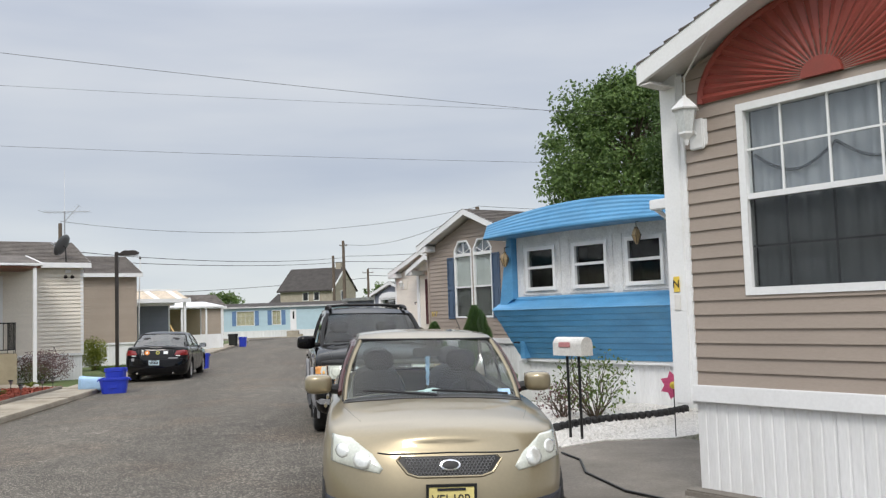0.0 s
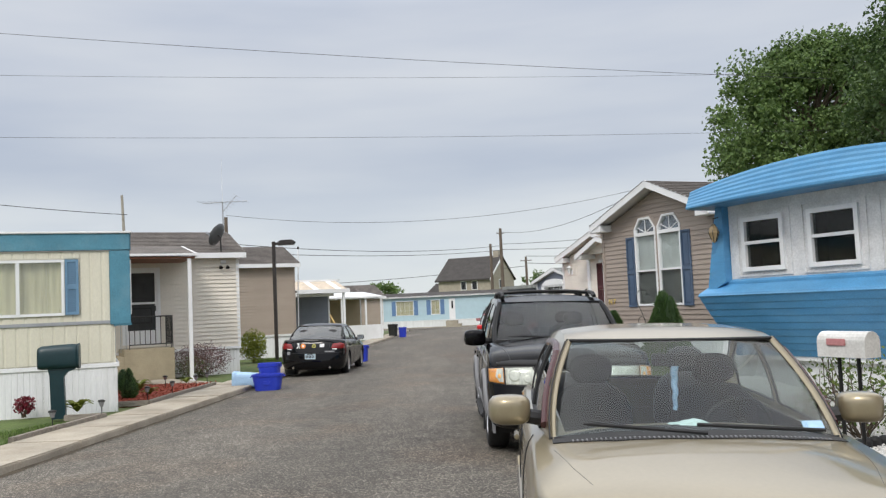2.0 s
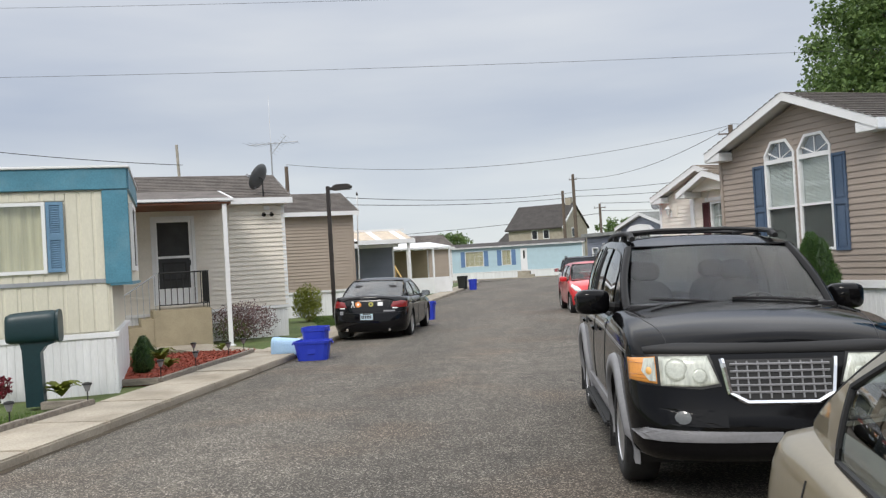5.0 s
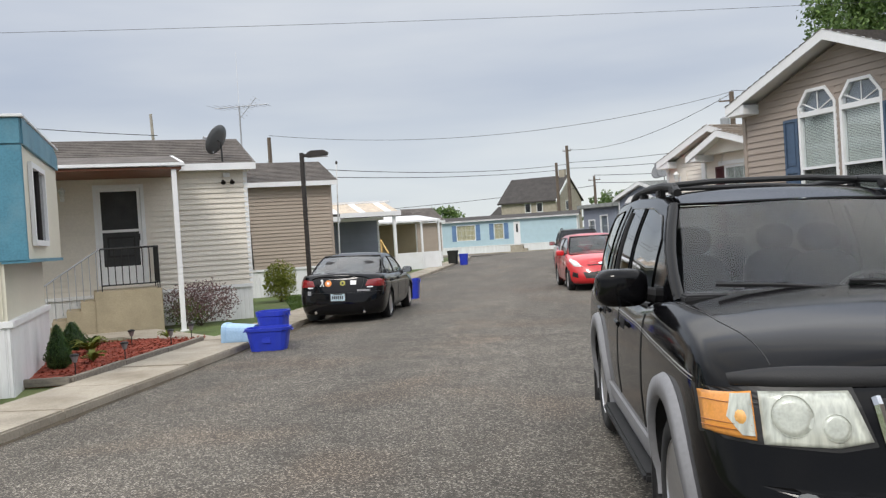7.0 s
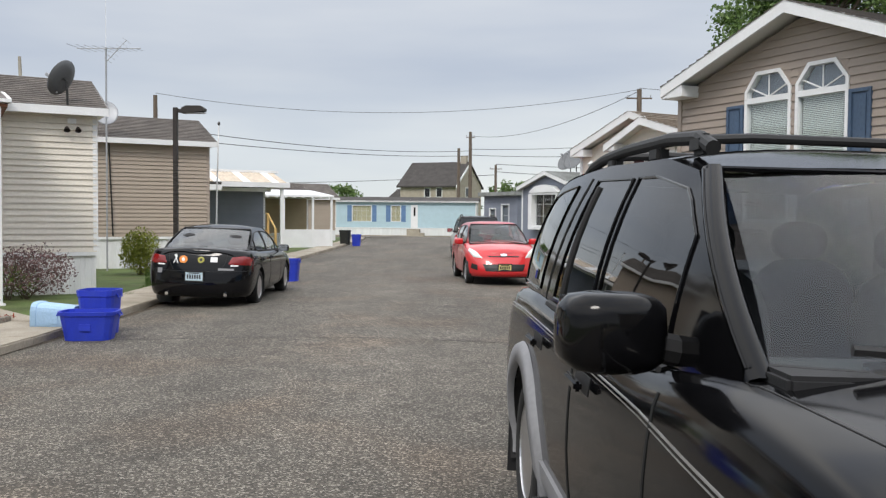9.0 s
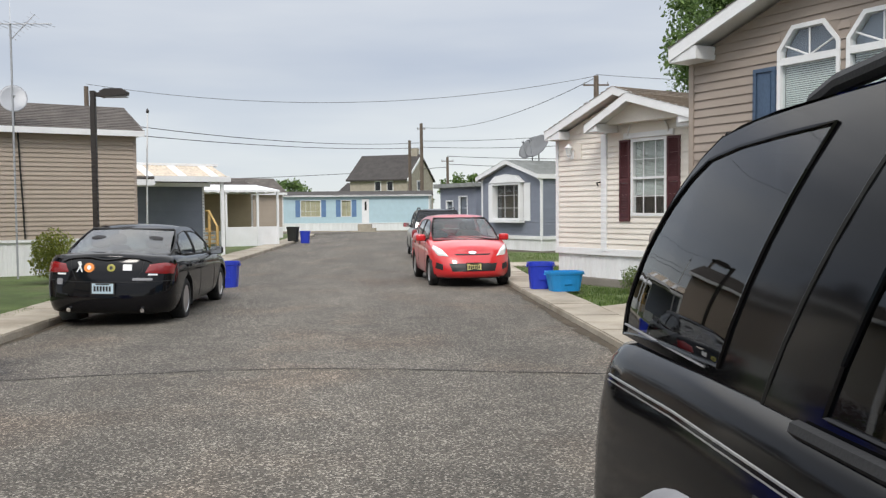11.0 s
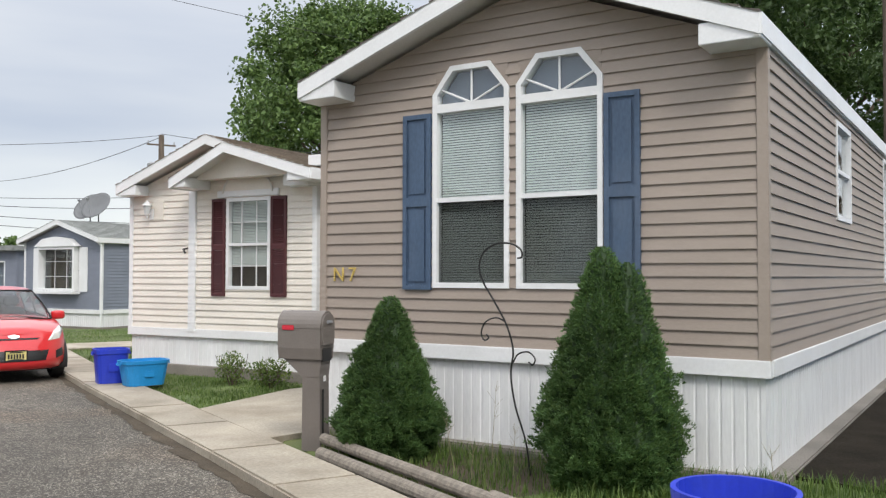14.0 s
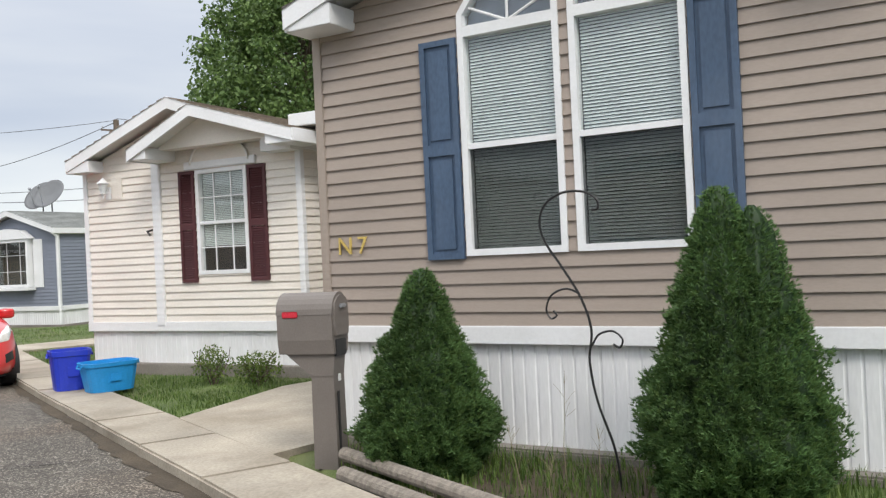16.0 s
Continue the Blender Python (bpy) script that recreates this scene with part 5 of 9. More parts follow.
part("bay_floor", box(-0.2, 0.11, -0.04, 3.62, 1.555, 1.598), TEALBLUE, homeG)
mGe = Matrix.Translation((0.09, 0, 0)) @ SIDE
wb = part("window", moved(ringed(bmesh.new(), [(0.45, 1.76), (1.75, 1.76), (1.75, 2.8), (0.45, 2.8)], [(0.52, 1.83), (1.68, 1.83), (1.68, 2.73), (0.52, 2.73)], -0.05, 0.0), mGe), WHITE, homeG, "white bay window frame")
part("pane", moved(box(0.52, 1.68, -0.012, -0.006, 1.83, 2.73), mGe), TINTGLASS, wb)
part("mullion", moved(box(1.07, 1.13, -0.045, -0.002, 1.83, 2.73), mGe), DARKBROWN, wb)
part("end_wall", box(-0.25, -0.19, 0.03, 3.55, 0.88, 1.6), CREAMMETAL, homeG)
rib_panel(homeG, -GL, -0.16, -0.06, 0.80, SKIRT, m=Matrix.Translation((0, -0.01, 0)))
rib_panel(homeG, 0.0, 3.6, -0.06, 0.80, SKIRT, m=Matrix.Translation((-0.15, 0, 0)) @ SIDE)
part("base_trim", box(-GL, -0.12, -0.03, 0.04, 0.80, 0.88, 0.006), WHITE, homeG)
part("base_trim", box(-0.2, -0.115, 0.041, 3.6, 0.80, 0.88, 0.006), WHITE, homeG)
part("back_wall", box(-GL, -0.2, 3.5, 3.6, 0.8, 2.96), CREAMMETAL, homeG)

# ---- homes further down that side
homeI = side_home("mobile_home", (-9.9, 49.6), 31, 9.0, 4.0, 0.55, 2.75, 3.2, SLATE, WHITE, SHINGLE, "slate-grey sided mobile home with a weathered awning", cuts=[], course=0.115)
awnI = thing("awning", home_pose(-9.9, 49.6, 31), "weathered yellowed corrugated awning with white posts", "awning")
for k in range(15):
    x = -4.4 + 0.30 * k
    bm = bmesh.new()
    for j in (0, 0.15):
        prism(bm, [(x + j, 0.0), (x + j + 0.075, 0.035), (x + j + 0.148, 0.0), (x + j + 0.148, -0.012), (x + j, -0.012)], 0.0, 1.75)
    part("corrugated_sheet", moved(bm, Matrix.Translation((0, -2.64, 2.95)) @ Matrix.Rotation(radians(15), 4, "X")), WHITE if k % 4 == 1 else RUSTYELLOW, awnI, "white sheet" if k % 4 == 1 else "")
part("fascia", box(-4.5, -2.6, -2.70, -2.62, 2.62, 2.83), WHITE, awnI)
part("fascia", box(-2.6, 0.2, -2.72, -2.64, 2.76, 2.96), WHITE, awnI)
part("fascia", box(0.1, 0.2, -2.6, 0.0, 2.78, 3.0), WHITE, awnI)
part("roof_edge", box(-4.5, 0.3, -0.95, 0.4, 3.42, 3.52), WHITE, awnI)
for x in (-3.6, -0.15):
    part("post", box(x, x + 0.12, -2.6, -2.48, -0.1, 2.8), WHITE, awnI)
homeJ = side_home("mobile_home", (-10.1, 61.0), 31, 9.0, 4.0, 0.7, 2.9, 3.4, YELLOW, WHITE, SHINGLE, "yellow-tan sided mobile home with a white porch roof", cuts=[(-4.2, -3.2, 1.5, 2.6)], course=0.115)
window(homeJ, -4.22, -3.18, 1.48, 2.62, curtain=None, frame_mat=BROWNPANEL)
porchJ = thing("porch", home_pose(-10.1, 61.0, 31), "white slatted porch roof on posts over timber steps", "porch")
part("porch_roof", prism(bmesh.new(), [(0.0, 3.1), (-3.4, 2.75), (-3.4, 2.65), (0.0, 2.95)], -5.5, 0.2, "x"), WHITE, porchJ)
for k in range(12):
    part("roof_rib", box(-5.4 + 0.48 * k, -5.32 + 0.48 * k, -3.45, -0.1, 2.60, 2.68), WHITE, porchJ)
for x in (-4.4, -2.6, -1.0, 0.05):
    part("post", box(x, x + 0.1, -3.35, -3.25, -0.1, 2.66), WHITE, porchJ)
part("skirting_panel", box(-2.6, 0.1, -3.3, -3.2, -0.1, 0.95), WHITE, porchJ)
st = part("stairs", box(-4.2, -3.4, -3.2, -2.0, 0.85, 0.93), WOOD, porchJ, "yellow pine steps with handrails")
for k in range(4):
    part("tread", box(-4.2, -3.3, -3.3 - 0.28 * (k + 1), -3.3 - 0.28 * k, 0.75 - 0.18 * k, 0.79 - 0.18 * k), WOOD, st)
for x in (-4.2, -3.35):
    part("handrail", tube(bmesh.new(), [(x, -2.2, 1.75), (x, -3.2, 1.75), (x, -4.4, 1.0)], 0.045, 6), WOOD, st)
    part("newel", box(x - 0.05, x + 0.05, -4.42, -4.32, -0.1, 1.05), WOOD, st)
    part("newel", box(x - 0.05, x + 0.05, -3.25, -3.15, -0.1, 1.8), WOOD, st)
homeM = side_home("mobile_home", (-10.3, 73.0), 31, 9.0, 4.2, 0.7, 3.0, 3.9, TANWARM, WHITE, SHINGLE, "tan sided mobile home with a gabled end to the street", cuts=[], end_cuts=[(1.4, 2.6, 1.2, 2.6)], course=0.115)
window(homeM, 1.38, 2.62, 1.18, 2.62, m=SIDE, bars_v=(2.0,))

# ---- pale blue home across the end of the street
DARKROOF = mat("dark_brown_far_shingles", (0.050, 0.045, 0.042), 0.9, var=0.2, scale=1.5, fine=12)
homeF = thing("mobile_home", pose(-13.4, 95.2, -0.67, 0, 0, -3), "long pale blue mobile home with mid-blue shutters", "mobile home")
F_cuts = [(1.35, 3.2, 1.45, 2.95), (5.1, 6.0, 1.45, 2.95), (7.02, 7.6, 0.85, 3.0)]
wall(homeF, -0.6, 13.1, 0.85, 3.30, PALEBLUE, cuts=F_cuts, course=0.2)
window(homeF, 1.33, 3.22, 1.43, 2.97, bars_v=(1.8, 2.27, 2.74), bars_h=(1.95, 2.45), curtain=CURTAIN_T)
window(homeF, 5.08, 6.02, 1.43, 2.97, bars_v=(5.55,), bars_h=(1.95, 2.45), curtain=CURTAIN_T)
for a in (0.88, 3.27, 4.6, 6.07):
    panel_shutter(homeF, a, a + 0.42, 1.42, 2.98, MIDBLUE)
dF = part("door", box(6.98, 7.64, -0.03, 0.04, 0.85, 3.04, 0.01), WHITE, homeF, "white door with a narrow pane")
part("pane", box(7.25, 7.42, -0.04, -0.03, 2.0, 2.8), TINTGLASS, dF)
rib_panel(homeF, -0.6, 13.1, -0.05, 0.82, SKIRT, width=2.4, step=0.3)
part("base_trim", box(-0.6, 13.1, -0.03, 0.02, 0.80, 0.87), WHITE, homeF)
part("eave_board", box(-0.8, 13.4, -0.32, -0.26, 3.28, 3.42), WHITE, homeF)
part("roof", prism(bmesh.new(), [(-0.35, 3.38), (2.2, 3.82), (4.6, 3.38)], -0.85, 13.4, "x"), DARKROOF, homeF)
part("end_wall", box(13.1, 13.2, 0, 4.2, 0.0, 3.3), WHITE, homeF)
part("back_wall", box(-0.6, 13.1, 4.1, 4.2, -0.05, 3.3), PALEBLUE, homeF)
stF = part("steps", box(6.7, 7.9, -1.0, -0.05, -0.1, 0.75), CONCRETE, homeF, "pale concrete steps")
part("step", box(7.9, 8.3, -1.0, -0.05, -0.1, 0.4), CONCRETE, stF)
for x, y, w, d, h, mt, nm in ((2.5, 95, 4.0, 4.0, 3.0, FARSTONE, "home"), (7, 103, 6, 5, 2.9, CREAM, "home"), (-30, 97, 12, 4.2, 3.1, BEIGE, "home"), (16, 96, 9, 4.2, 3.1, PALEBLUE, "home")):
    f = thing("mobile_home", pose(x, y, -0.55), "low plain mobile home far down the street", "mobile home")
    wall(f, 0, w, 0.6, h, mt, cuts=[(w * 0.3, w * 0.3 + 1.0, 1.4, 2.4)], course=0.25)
    window(f, w * 0.3 - 0.03, w * 0.3 + 1.03, 1.37, 2.43, bars_v=(w * 0.3 + 0.5,))
    part("brown_panel", box(w * 0.62, w * 0.62 + 1.1, -0.04, -0.02, 1.3, 2.4), BROWNPANEL, f)
    part("skirting_panel", box(0, w, 0.0, 0.05, -0.05, 0.6), SKIRT, f)
    part("roof", prism(bmesh.new(), [(-0.3, h), (d / 2, h + 0.5), (d + 0.3, h)], -0.2, w + 0.2, "x"), SHINGLE_G, f)
    part("back_wall", box(0, w, d - 0.1, d, 0, h), mt, f)

# ---- two-storey house beyond
farh = thing("house", pose(-10.0, 128, -0.6, 0, 0, -22), "two-storey beige house with a brown roof and chimney", "house")
part("wall", box(0, 8.0, 0, 9, 0, 6.0), FARSTONE, farh)
part("gable_wall", prism(bmesh.new(), [(0, 6.0), (9, 6.0), (4.5, 9.0)], 7.9, 8.02, "x"), FARSTONE, farh)
part("roof", prism(bmesh.new(), [(-0.4, 5.8), (4.5, 9.15), (9.4, 5.8), (9.4, 5.6), (4.5, 8.9), (-0.4, 5.6)], -0.4, 8.2, "x"), DARKROOF, farh)
part("rake_board", prism(bmesh.new(), [(-0.45, 5.82), (4.5, 9.2), (4.5, 8.85), (-0.45, 5.5)], 8.2, 8.28, "x"), WHITE, farh)
part("chimney", box(6.9, 7.7, 4.1, 4.9, 8.2, 9.9), FARSTONE, farh)
for x in (3.6, 5.3):
    wf = part("window", box(x - 0.1, x + 0.8, -0.06, 0.0, 4.3, 5.6), WHITE, farh)
    part("pane", box(x, x + 0.7, -0.08, -0.06, 4.4, 5.5), TINTGLASS, wf)
for z in (2.2, 4.4):
    wf = part("window", box(8.0, 8.06, 3.2, 4.3, z, z + 1.3), WHITE, farh)
    part("pane", box(8.06, 8.08, 3.3, 4.2, z + 0.1, z + 1.2), TINTGLASS, wf)
part("wing", box(-2.6, 0.0, 2, 8, 0, 4.2), FARSTONE, farh)
part("wing_roof", prism(bmesh.new(), [(1.6, 4.1), (5.0, 5.6), (8.4, 4.1)], -2.9, 0, "x"), DARKROOF, farh)

# ---- flag pole, dish and cable by the tan home
fp = thing("flagpole", Matrix.Translation((-9.45, 40.82, lot(40.8))), "slim white flagpole with a dark finial", "flagpole")
part("pole", tube(bmesh.new(), [(-0.06, 0, -0.05), (-0.02, 0, 2.4), (0.05, 0, 4.6)], 0.034, 8, r1=0.022), WHITE, fp)
part("finial", lathe(bmesh.new(), [(0.005, -0.02), (0.04, 0.02), (0.05, 0.06), (0.03, 0.11), (0.004, 0.14)], 10, Matrix.Translation((0.05, 0, 4.6))), DARKBROWN, fp)
part("cleat", box(-0.05, 0.05, -0.06, -0.03, 1.1, 1.2, 0.01), DISHGREY, fp)
mE = home_pose(-9.0, 38.3, 31)
dish(mE @ Vector((-3.0, -0.30, 4.45)), (0.35, -0.85, 0.4), 0.38, "pale grey satellite dish at the tan home's eave", DISHGREY, 0.75)
part("wall_cable", tube(bmesh.new(), [(-2.90, -0.06, 3.75), (-2.86, -0.055, 2.6), (-2.83, -0.055, 1.9), (-2.80, -0.055, 0.95)], 0.022, 6), BLACK, homeE, "dark cable down the wall")
# dark sheet on homeJ's wall, added to deepen the porch's shade
part("shade_panel", box(-3.6, -2.6, -0.06, -0.03, 1.3, 2.7), DARKBROWN, homeJ, "dark panel standing in for the shade under the porch")
# ---------------------------------------------------------------- cars
def profile(table, x):
    xs, zs = zip(*table)
    return float(np.interp(x, xs, zs))


def smooth_profile(table, x, w=0.10):
    return sum(profile(table, x + d) for d in (-w, -w / 2, 0, w / 2, w)) / 5


class Body:
    """The lower body of a car as stacked outlines; front at +x, left at +y."""

    def __init__(self, L, W, sill, shoulder, rows, round_f, round_r, pf, pr, crown):
        self.L, self.W, self.sill, self.sh, self.rows = L, W, sill, shoulder, rows
        self.cf, self.cr, self.pf, self.pr, self.crown = round_f, round_r, pf, pr, crown

    def half_outline(self):
        a = self.L / 2
        out = []
        n = 16
        for k in range(n):
            th = (math.pi / 2) * k / n
            out.append((a - self.cf + self.cf * math.cos(th) ** (2 / self.pf), math.sin(th) ** (2 / self.pf)))
        x = a - self.cf
        m = int((2 * a - self.cf - self.cr) / 0.05)
        for k in range(m + 1):
            out.append((x - (2 * a - self.cf - self.cr) * k / m, 1.0))
        for k in range(1, n + 1):
            th = (math.pi / 2) * (1 - k / n)
            out.append((-a + self.cr - self.cr * math.cos(th) ** (2 / self.pr), math.sin(th) ** (2 / self.pr) if k < n else 0.0))
        return out

    def build(self, wheels, R, open_x):
        bm = bmesh.new()
        half = self.half_outline()
        a = self.L / 2
        ring = half + [(x, -y) for x, y in half[-2:0:-1]]
        levels = []
        for v, wf, fo, ro in self.rows:
            lev = []
            for x, y in ring:
                t = (x + a) / (2 * a)
                xx = x - fo * max(0.0, (t - 0.72) / 0.28) ** 1.5 + ro * max(0.0, (0.25 - t) / 0.25) ** 1.5
                zs = smooth_profile(self.sh, xx)
                lev.append(bm.verts.new((xx, y * self.W / 2 * wf, self.sill + (zs - self.sill) * v)))
            levels.append(lev)
        n = len(ring)
        side_faces = []
        for p, q in zip(levels, levels[1:]):
            for i in range(n):
                side_faces.append(bm.faces.new((p[i], p[(i + 1) % n], q[(i + 1) % n], q[i])))
        top = levels[-1]
        nh = len(half)
        mm = 10
        prev = None
        for i in range(nh):
            l, r = top[i], top[(n - i) % n]
            if i in (0, nh - 1):
                line = [l]
            else:
                line = [l]
                for k in range(1, mm):
                    u = 1 - 2 * k / mm
                    x = l.co.x
                    yy = l.co.y * u
                    line.append(bm.verts.new((x, yy, l.co.z + self.crown * (1 - abs(u) ** 2.4) * min(1.0, l.co.y / (self.W * 0.3)))))
                line.append(r)
            if prev:
                if len(prev) == 1:
                    for k in range(len(line) - 1):
                        bm.faces.new((prev[0], line[k], line[k + 1]))
                elif len(line) == 1:
                    for k in range(len(prev) - 1):
                        bm.faces.new((prev[k], line[0], prev[k + 1]))
                else:
                    for k in range(mm):
                        bm.faces.new((prev[k], line[k], line[k + 1], prev[k + 1]))
            prev = line
        dead = []
        for f in bm.faces:
            c = f.calc_center_median()
            if open_x and open_x[0] < c.x < open_x[1] and f.normal.z > -2 and abs(c.y) < self.W * 0.40 and c.z > smooth_profile(self.sh, c.x) - 0.01:
                dead.append(f)
                continue
            for wx, wz in wheels:
                if math.hypot(c.x - wx, c.z - wz) < R and abs(c.y) > self.W * 0.33:
                    dead.append(f)
                    break
        bmesh.ops.delete(bm, geom=dead, context="FACES")
        for v in bm.verts:
            for wx, wz in wheels:
                d = math.hypot(v.co.x - wx, v.co.z - wz)
                if abs(v.co.y) > self.W * 0.33 and d < R + 0.03 and v.is_boundary and v.co.z > self.sill + 0.005:
                    k = R / max(d, 1e-4)
                    v.co.x, v.co.z = wx + (v.co.x - wx) * k, wz + (v.co.z - wz) * k
        bmesh.ops.recalc_face_normals(bm, faces=bm.faces[:])
        self.bvh = BVHTree.FromBMesh(bm)
        return bm

    def hit(self, axis, u, v):
        """Surface point seen from the front (+x), the rear (-x), a flank (+y, -y) or above, and its normal."""
        if axis == "front":
            o, d = Vector((5, u, v)), Vector((-1, 0, 0))
        elif axis == "rear":
            o, d = Vector((-5, u, v)), Vector((1, 0, 0))
        elif axis == "left":
            o, d = Vector((u, 3, v)), Vector((0, -1, 0))
        elif axis == "right":
            o, d = Vector((u, -3, v)), Vector((0, 1, 0))
        else:
            o, d = Vector((u, v, 4)), Vector((0, 0, -1))
        p, nrm, _, _ = self.bvh.ray_cast(o, d)
        if p is None:
            p, nrm, _, _ = self.bvh.find_nearest(o + d * (3 if axis in ("front", "rear") else 2.2))
        if nrm.dot(d) > 0:
            nrm = -nrm
        return p, nrm

    def decal(self, axis, poly, off=0.006, rings=5, bulge=0.0, sub=4):
        """A patch with its own thickness laid on the body: poly is an outline round its middle."""
        pts = []
        for (ua, va), (ub, vb) in zip(poly, poly[1:] + poly[:1]):
            for k in range(sub):
                pts.append((ua + (ub - ua) * k / sub, va + (vb - va) * k / sub))
        cu, cv = sum(p[0] for p in pts) / len(pts), sum(p[1] for p in pts) / len(pts)
        bm = bmesh.new()
        loops = []
        for r in range(rings):
            t = 1 - r / rings
            loop = []
            for u, v in pts:
                p, nrm = self.hit(axis, cu + (u - cu) * t, cv + (v - cv) * t)
                loop.append(bm.verts.new(p + nrm * (off + bulge * (1 - t * t))))
            loops.append(loop)
        p, nrm = self.hit(axis, cu, cv)
        mid = bm.verts.new(p + nrm * (off + bulge))
        low = []
        for u, v in pts:
            p, nrm = self.hit(axis, u, v)
            low.append(bm.verts.new(p - nrm * 0.012))
        n = len(pts)
        for A, B in zip([low] + loops, loops):
            for i in range(n):
                bm.faces.new((A[i], A[(i + 1) % n], B[(i + 1) % n], B[i]))
        for i in range(n):
            bm.faces.new((loops[-1][i], loops[-1][(i + 1) % n], mid))
        bmesh.ops.recalc_face_normals(bm, faces=bm.faces[:])
        return bm

    def line(self, axis, pts, r=0.004, off=0.001, sub=8, n=5):
        path = []
        for (ua, va), (ub, vb) in zip(pts, pts[1:]):
            for k in range(sub):
                p, nrm = self.hit(axis, ua + (ub - ua) * k / sub, va + (vb - va) * k / sub)
                path.append(p + nrm * off)
        p, nrm = self.hit(axis, *pts[-1])
        path.append(p + nrm * off)
        return tube(bmesh.new(), path, r, n)


def greenhouse(car, spec, paint, glass_side, glass_front, seal=PLASTIC):
    """Cabin: top outline of (x, z) from windscreen foot to rear-window foot, belt and roof half widths."""
    top, belt, wb, wr = spec["top"], spec["belt"], spec["wb"], spec["wr"]
    zr = max(z for _, z in top)
    x_lo, x_hi = top[-1][0], top[0][0]
    xs_sorted = sorted(top)

    def z_top(x):
        return profile(xs_sorted, x)

    def z_belt(x):
        return profile(belt, x)

    def Y(x, z):
        f = max(0.0, min(1.0, (z - z_belt(x)) / (zr - z_belt(0))))
        y = wb + (wr - wb) * (0.25 * f + 0.75 * f * f) - spec.get("taper", 0.06) * (abs(x - spec["mid"]) / (x_hi - x_lo) * 2) ** 3
        return y

    def lean(x):
        return profile(spec["lean"], x) if "lean" in spec else 0.0

    cuts = set()
    for a, b in spec["windows"]:
        cuts |= {a, b}
    xs = sorted(cuts | set(np.linspace(x_lo, x_hi, 46)) | (set(np.linspace(x_lo, x_lo + 0.4, 14)) if "rear_n" in spec else set()))
    vb, vt = 0.05, spec.get("vt", 0.84)
    vs = [0, vb, 0.2, 0.35, 0.5, 0.65, 0.75, vt, 0.93, 1.0]
    for s, nm in ((1, "left"), (-1, "right")):
        body, panes = bmesh.new(), [bmesh.new() for _ in spec["windows"]]
        cache = {}

        def V(bm, x, v):
            key = (id(bm), round(x, 5), round(v, 5))
            if key not in cache:
                z = z_belt(x) + (z_top(x) - z_belt(x)) * v
                cache[key] = bm.verts.new((x + v * lean(x), s * Y(x, z), z))
            return cache[key]

        for xa, xb in zip(xs, xs[1:]):
            for va, vc in zip(vs, vs[1:]):
                tgt = body
                if va >= vb - 1e-6 and vc <= vt + 1e-6:
                    for (wa, wc), pb in zip(spec["windows"], panes):
                        if xa >= wa - 1e-6 and xb <= wc + 1e-6:
                            tgt = pb
                q = [V(tgt, xa, va), V(tgt, xb, va), V(tgt, xb, vc), V(tgt, xa, vc)]
                try:
                    tgt.faces.new(q)
                except ValueError:
                    pass
        bmesh.ops.remove_doubles(body, verts=body.verts[:], dist=0.0005)
        bmesh.ops.recalc_face_normals(body, faces=body.faces[:])
        part("cabin_frame", body, paint, car, smooth=True)
        for (wa, wc), pb in zip(spec["windows"], panes):
            edge = []
            bmesh.ops.remove_doubles(pb, verts=pb.verts[:], dist=0.0005)
            bd = [e for e in pb.edges if e.is_boundary]
            sb = bmesh.new()
            nxt = {}
            for e in bd:
                for p_, q_ in ((e.verts[0], e.verts[1]), (e.verts[1], e.verts[0])):
                    nxt.setdefault(p_, []).append(q_)
            start = bd[0].verts[0]
            loop, prev_ = [start], None
            while True:
                c_ = [v for v in nxt[loop[-1]] if v is not prev_]
                prev_ = loop[-1]
                if not c_ or c_[0] is start or len(loop) > 400:
                    break
                loop.append(c_[0])
            pts_ = [v.co + Vector((0, s * 0.003, 0)) for v in loop]
            tube(sb, pts_ + pts_[:1], spec.get("seal_r", 0.010), 5, cap=False)
            bmesh.ops.recalc_face_normals(pb, faces=pb.faces[:])
            w = part("side_window", pb, glass_side, car, "tinted side glass", smooth=True)
            part("window_seal", sb, seal, w)
    # windscreen, rear glass and roof
    def band(x0, z0, x1, z1, bow0, bow1, ha, hb, material, name, label):
        bm = bmesh.new()
        rows = []
        n = 14
        for j in range(9):
            t = j / 8
            row = []
            for i in range(n + 1):
                u = 2 * i / n - 1
                z = z0 + (z1 - z0) * t
                xx = x0 + (x1 - x0) * t
                hw = ha + (hb - ha) * t
                b0 = bow0 + (bow1 - bow0) * t
                bulge = 0.02 * math.sin(math.pi * t)
                row.append(bm.verts.new((xx + b0 * (1 - u * u) + (bulge if x1 < x0 else -bulge), u * hw, z + (0.012 * (1 - u * u) * t))))
            rows.append(row)
        for A, B in zip(rows, rows[1:]):
            for i in range(n):
                bm.faces.new((A[i], A[i + 1], B[i + 1], B[i]))
        bmesh.ops.recalc_face_normals(bm, faces=bm.faces[:])
        w = part(name, bm, material, car, label, smooth=True)
        return w

    fx0, fz0 = top[0]
    fx1, fz1 = top[1]
    tail = top[-spec.get("rear_n", 2):][::-1]          # rear-window outline, foot first
    rx1, rz1 = tail[-1]
    rx0, rz0 = tail[0]
    e = 0.012
    ef = spec.get("pillar", e)
    bf, br = spec.get("bow_f", 0.16), spec.get("bow_r", 0.10)
    ws = band(fx0, fz0, fx1, fz1, bf, bf * 0.5, Y(fx0, fz0) - ef, Y(fx1, fz1) - ef, glass_front, "windscreen", "curved windscreen")
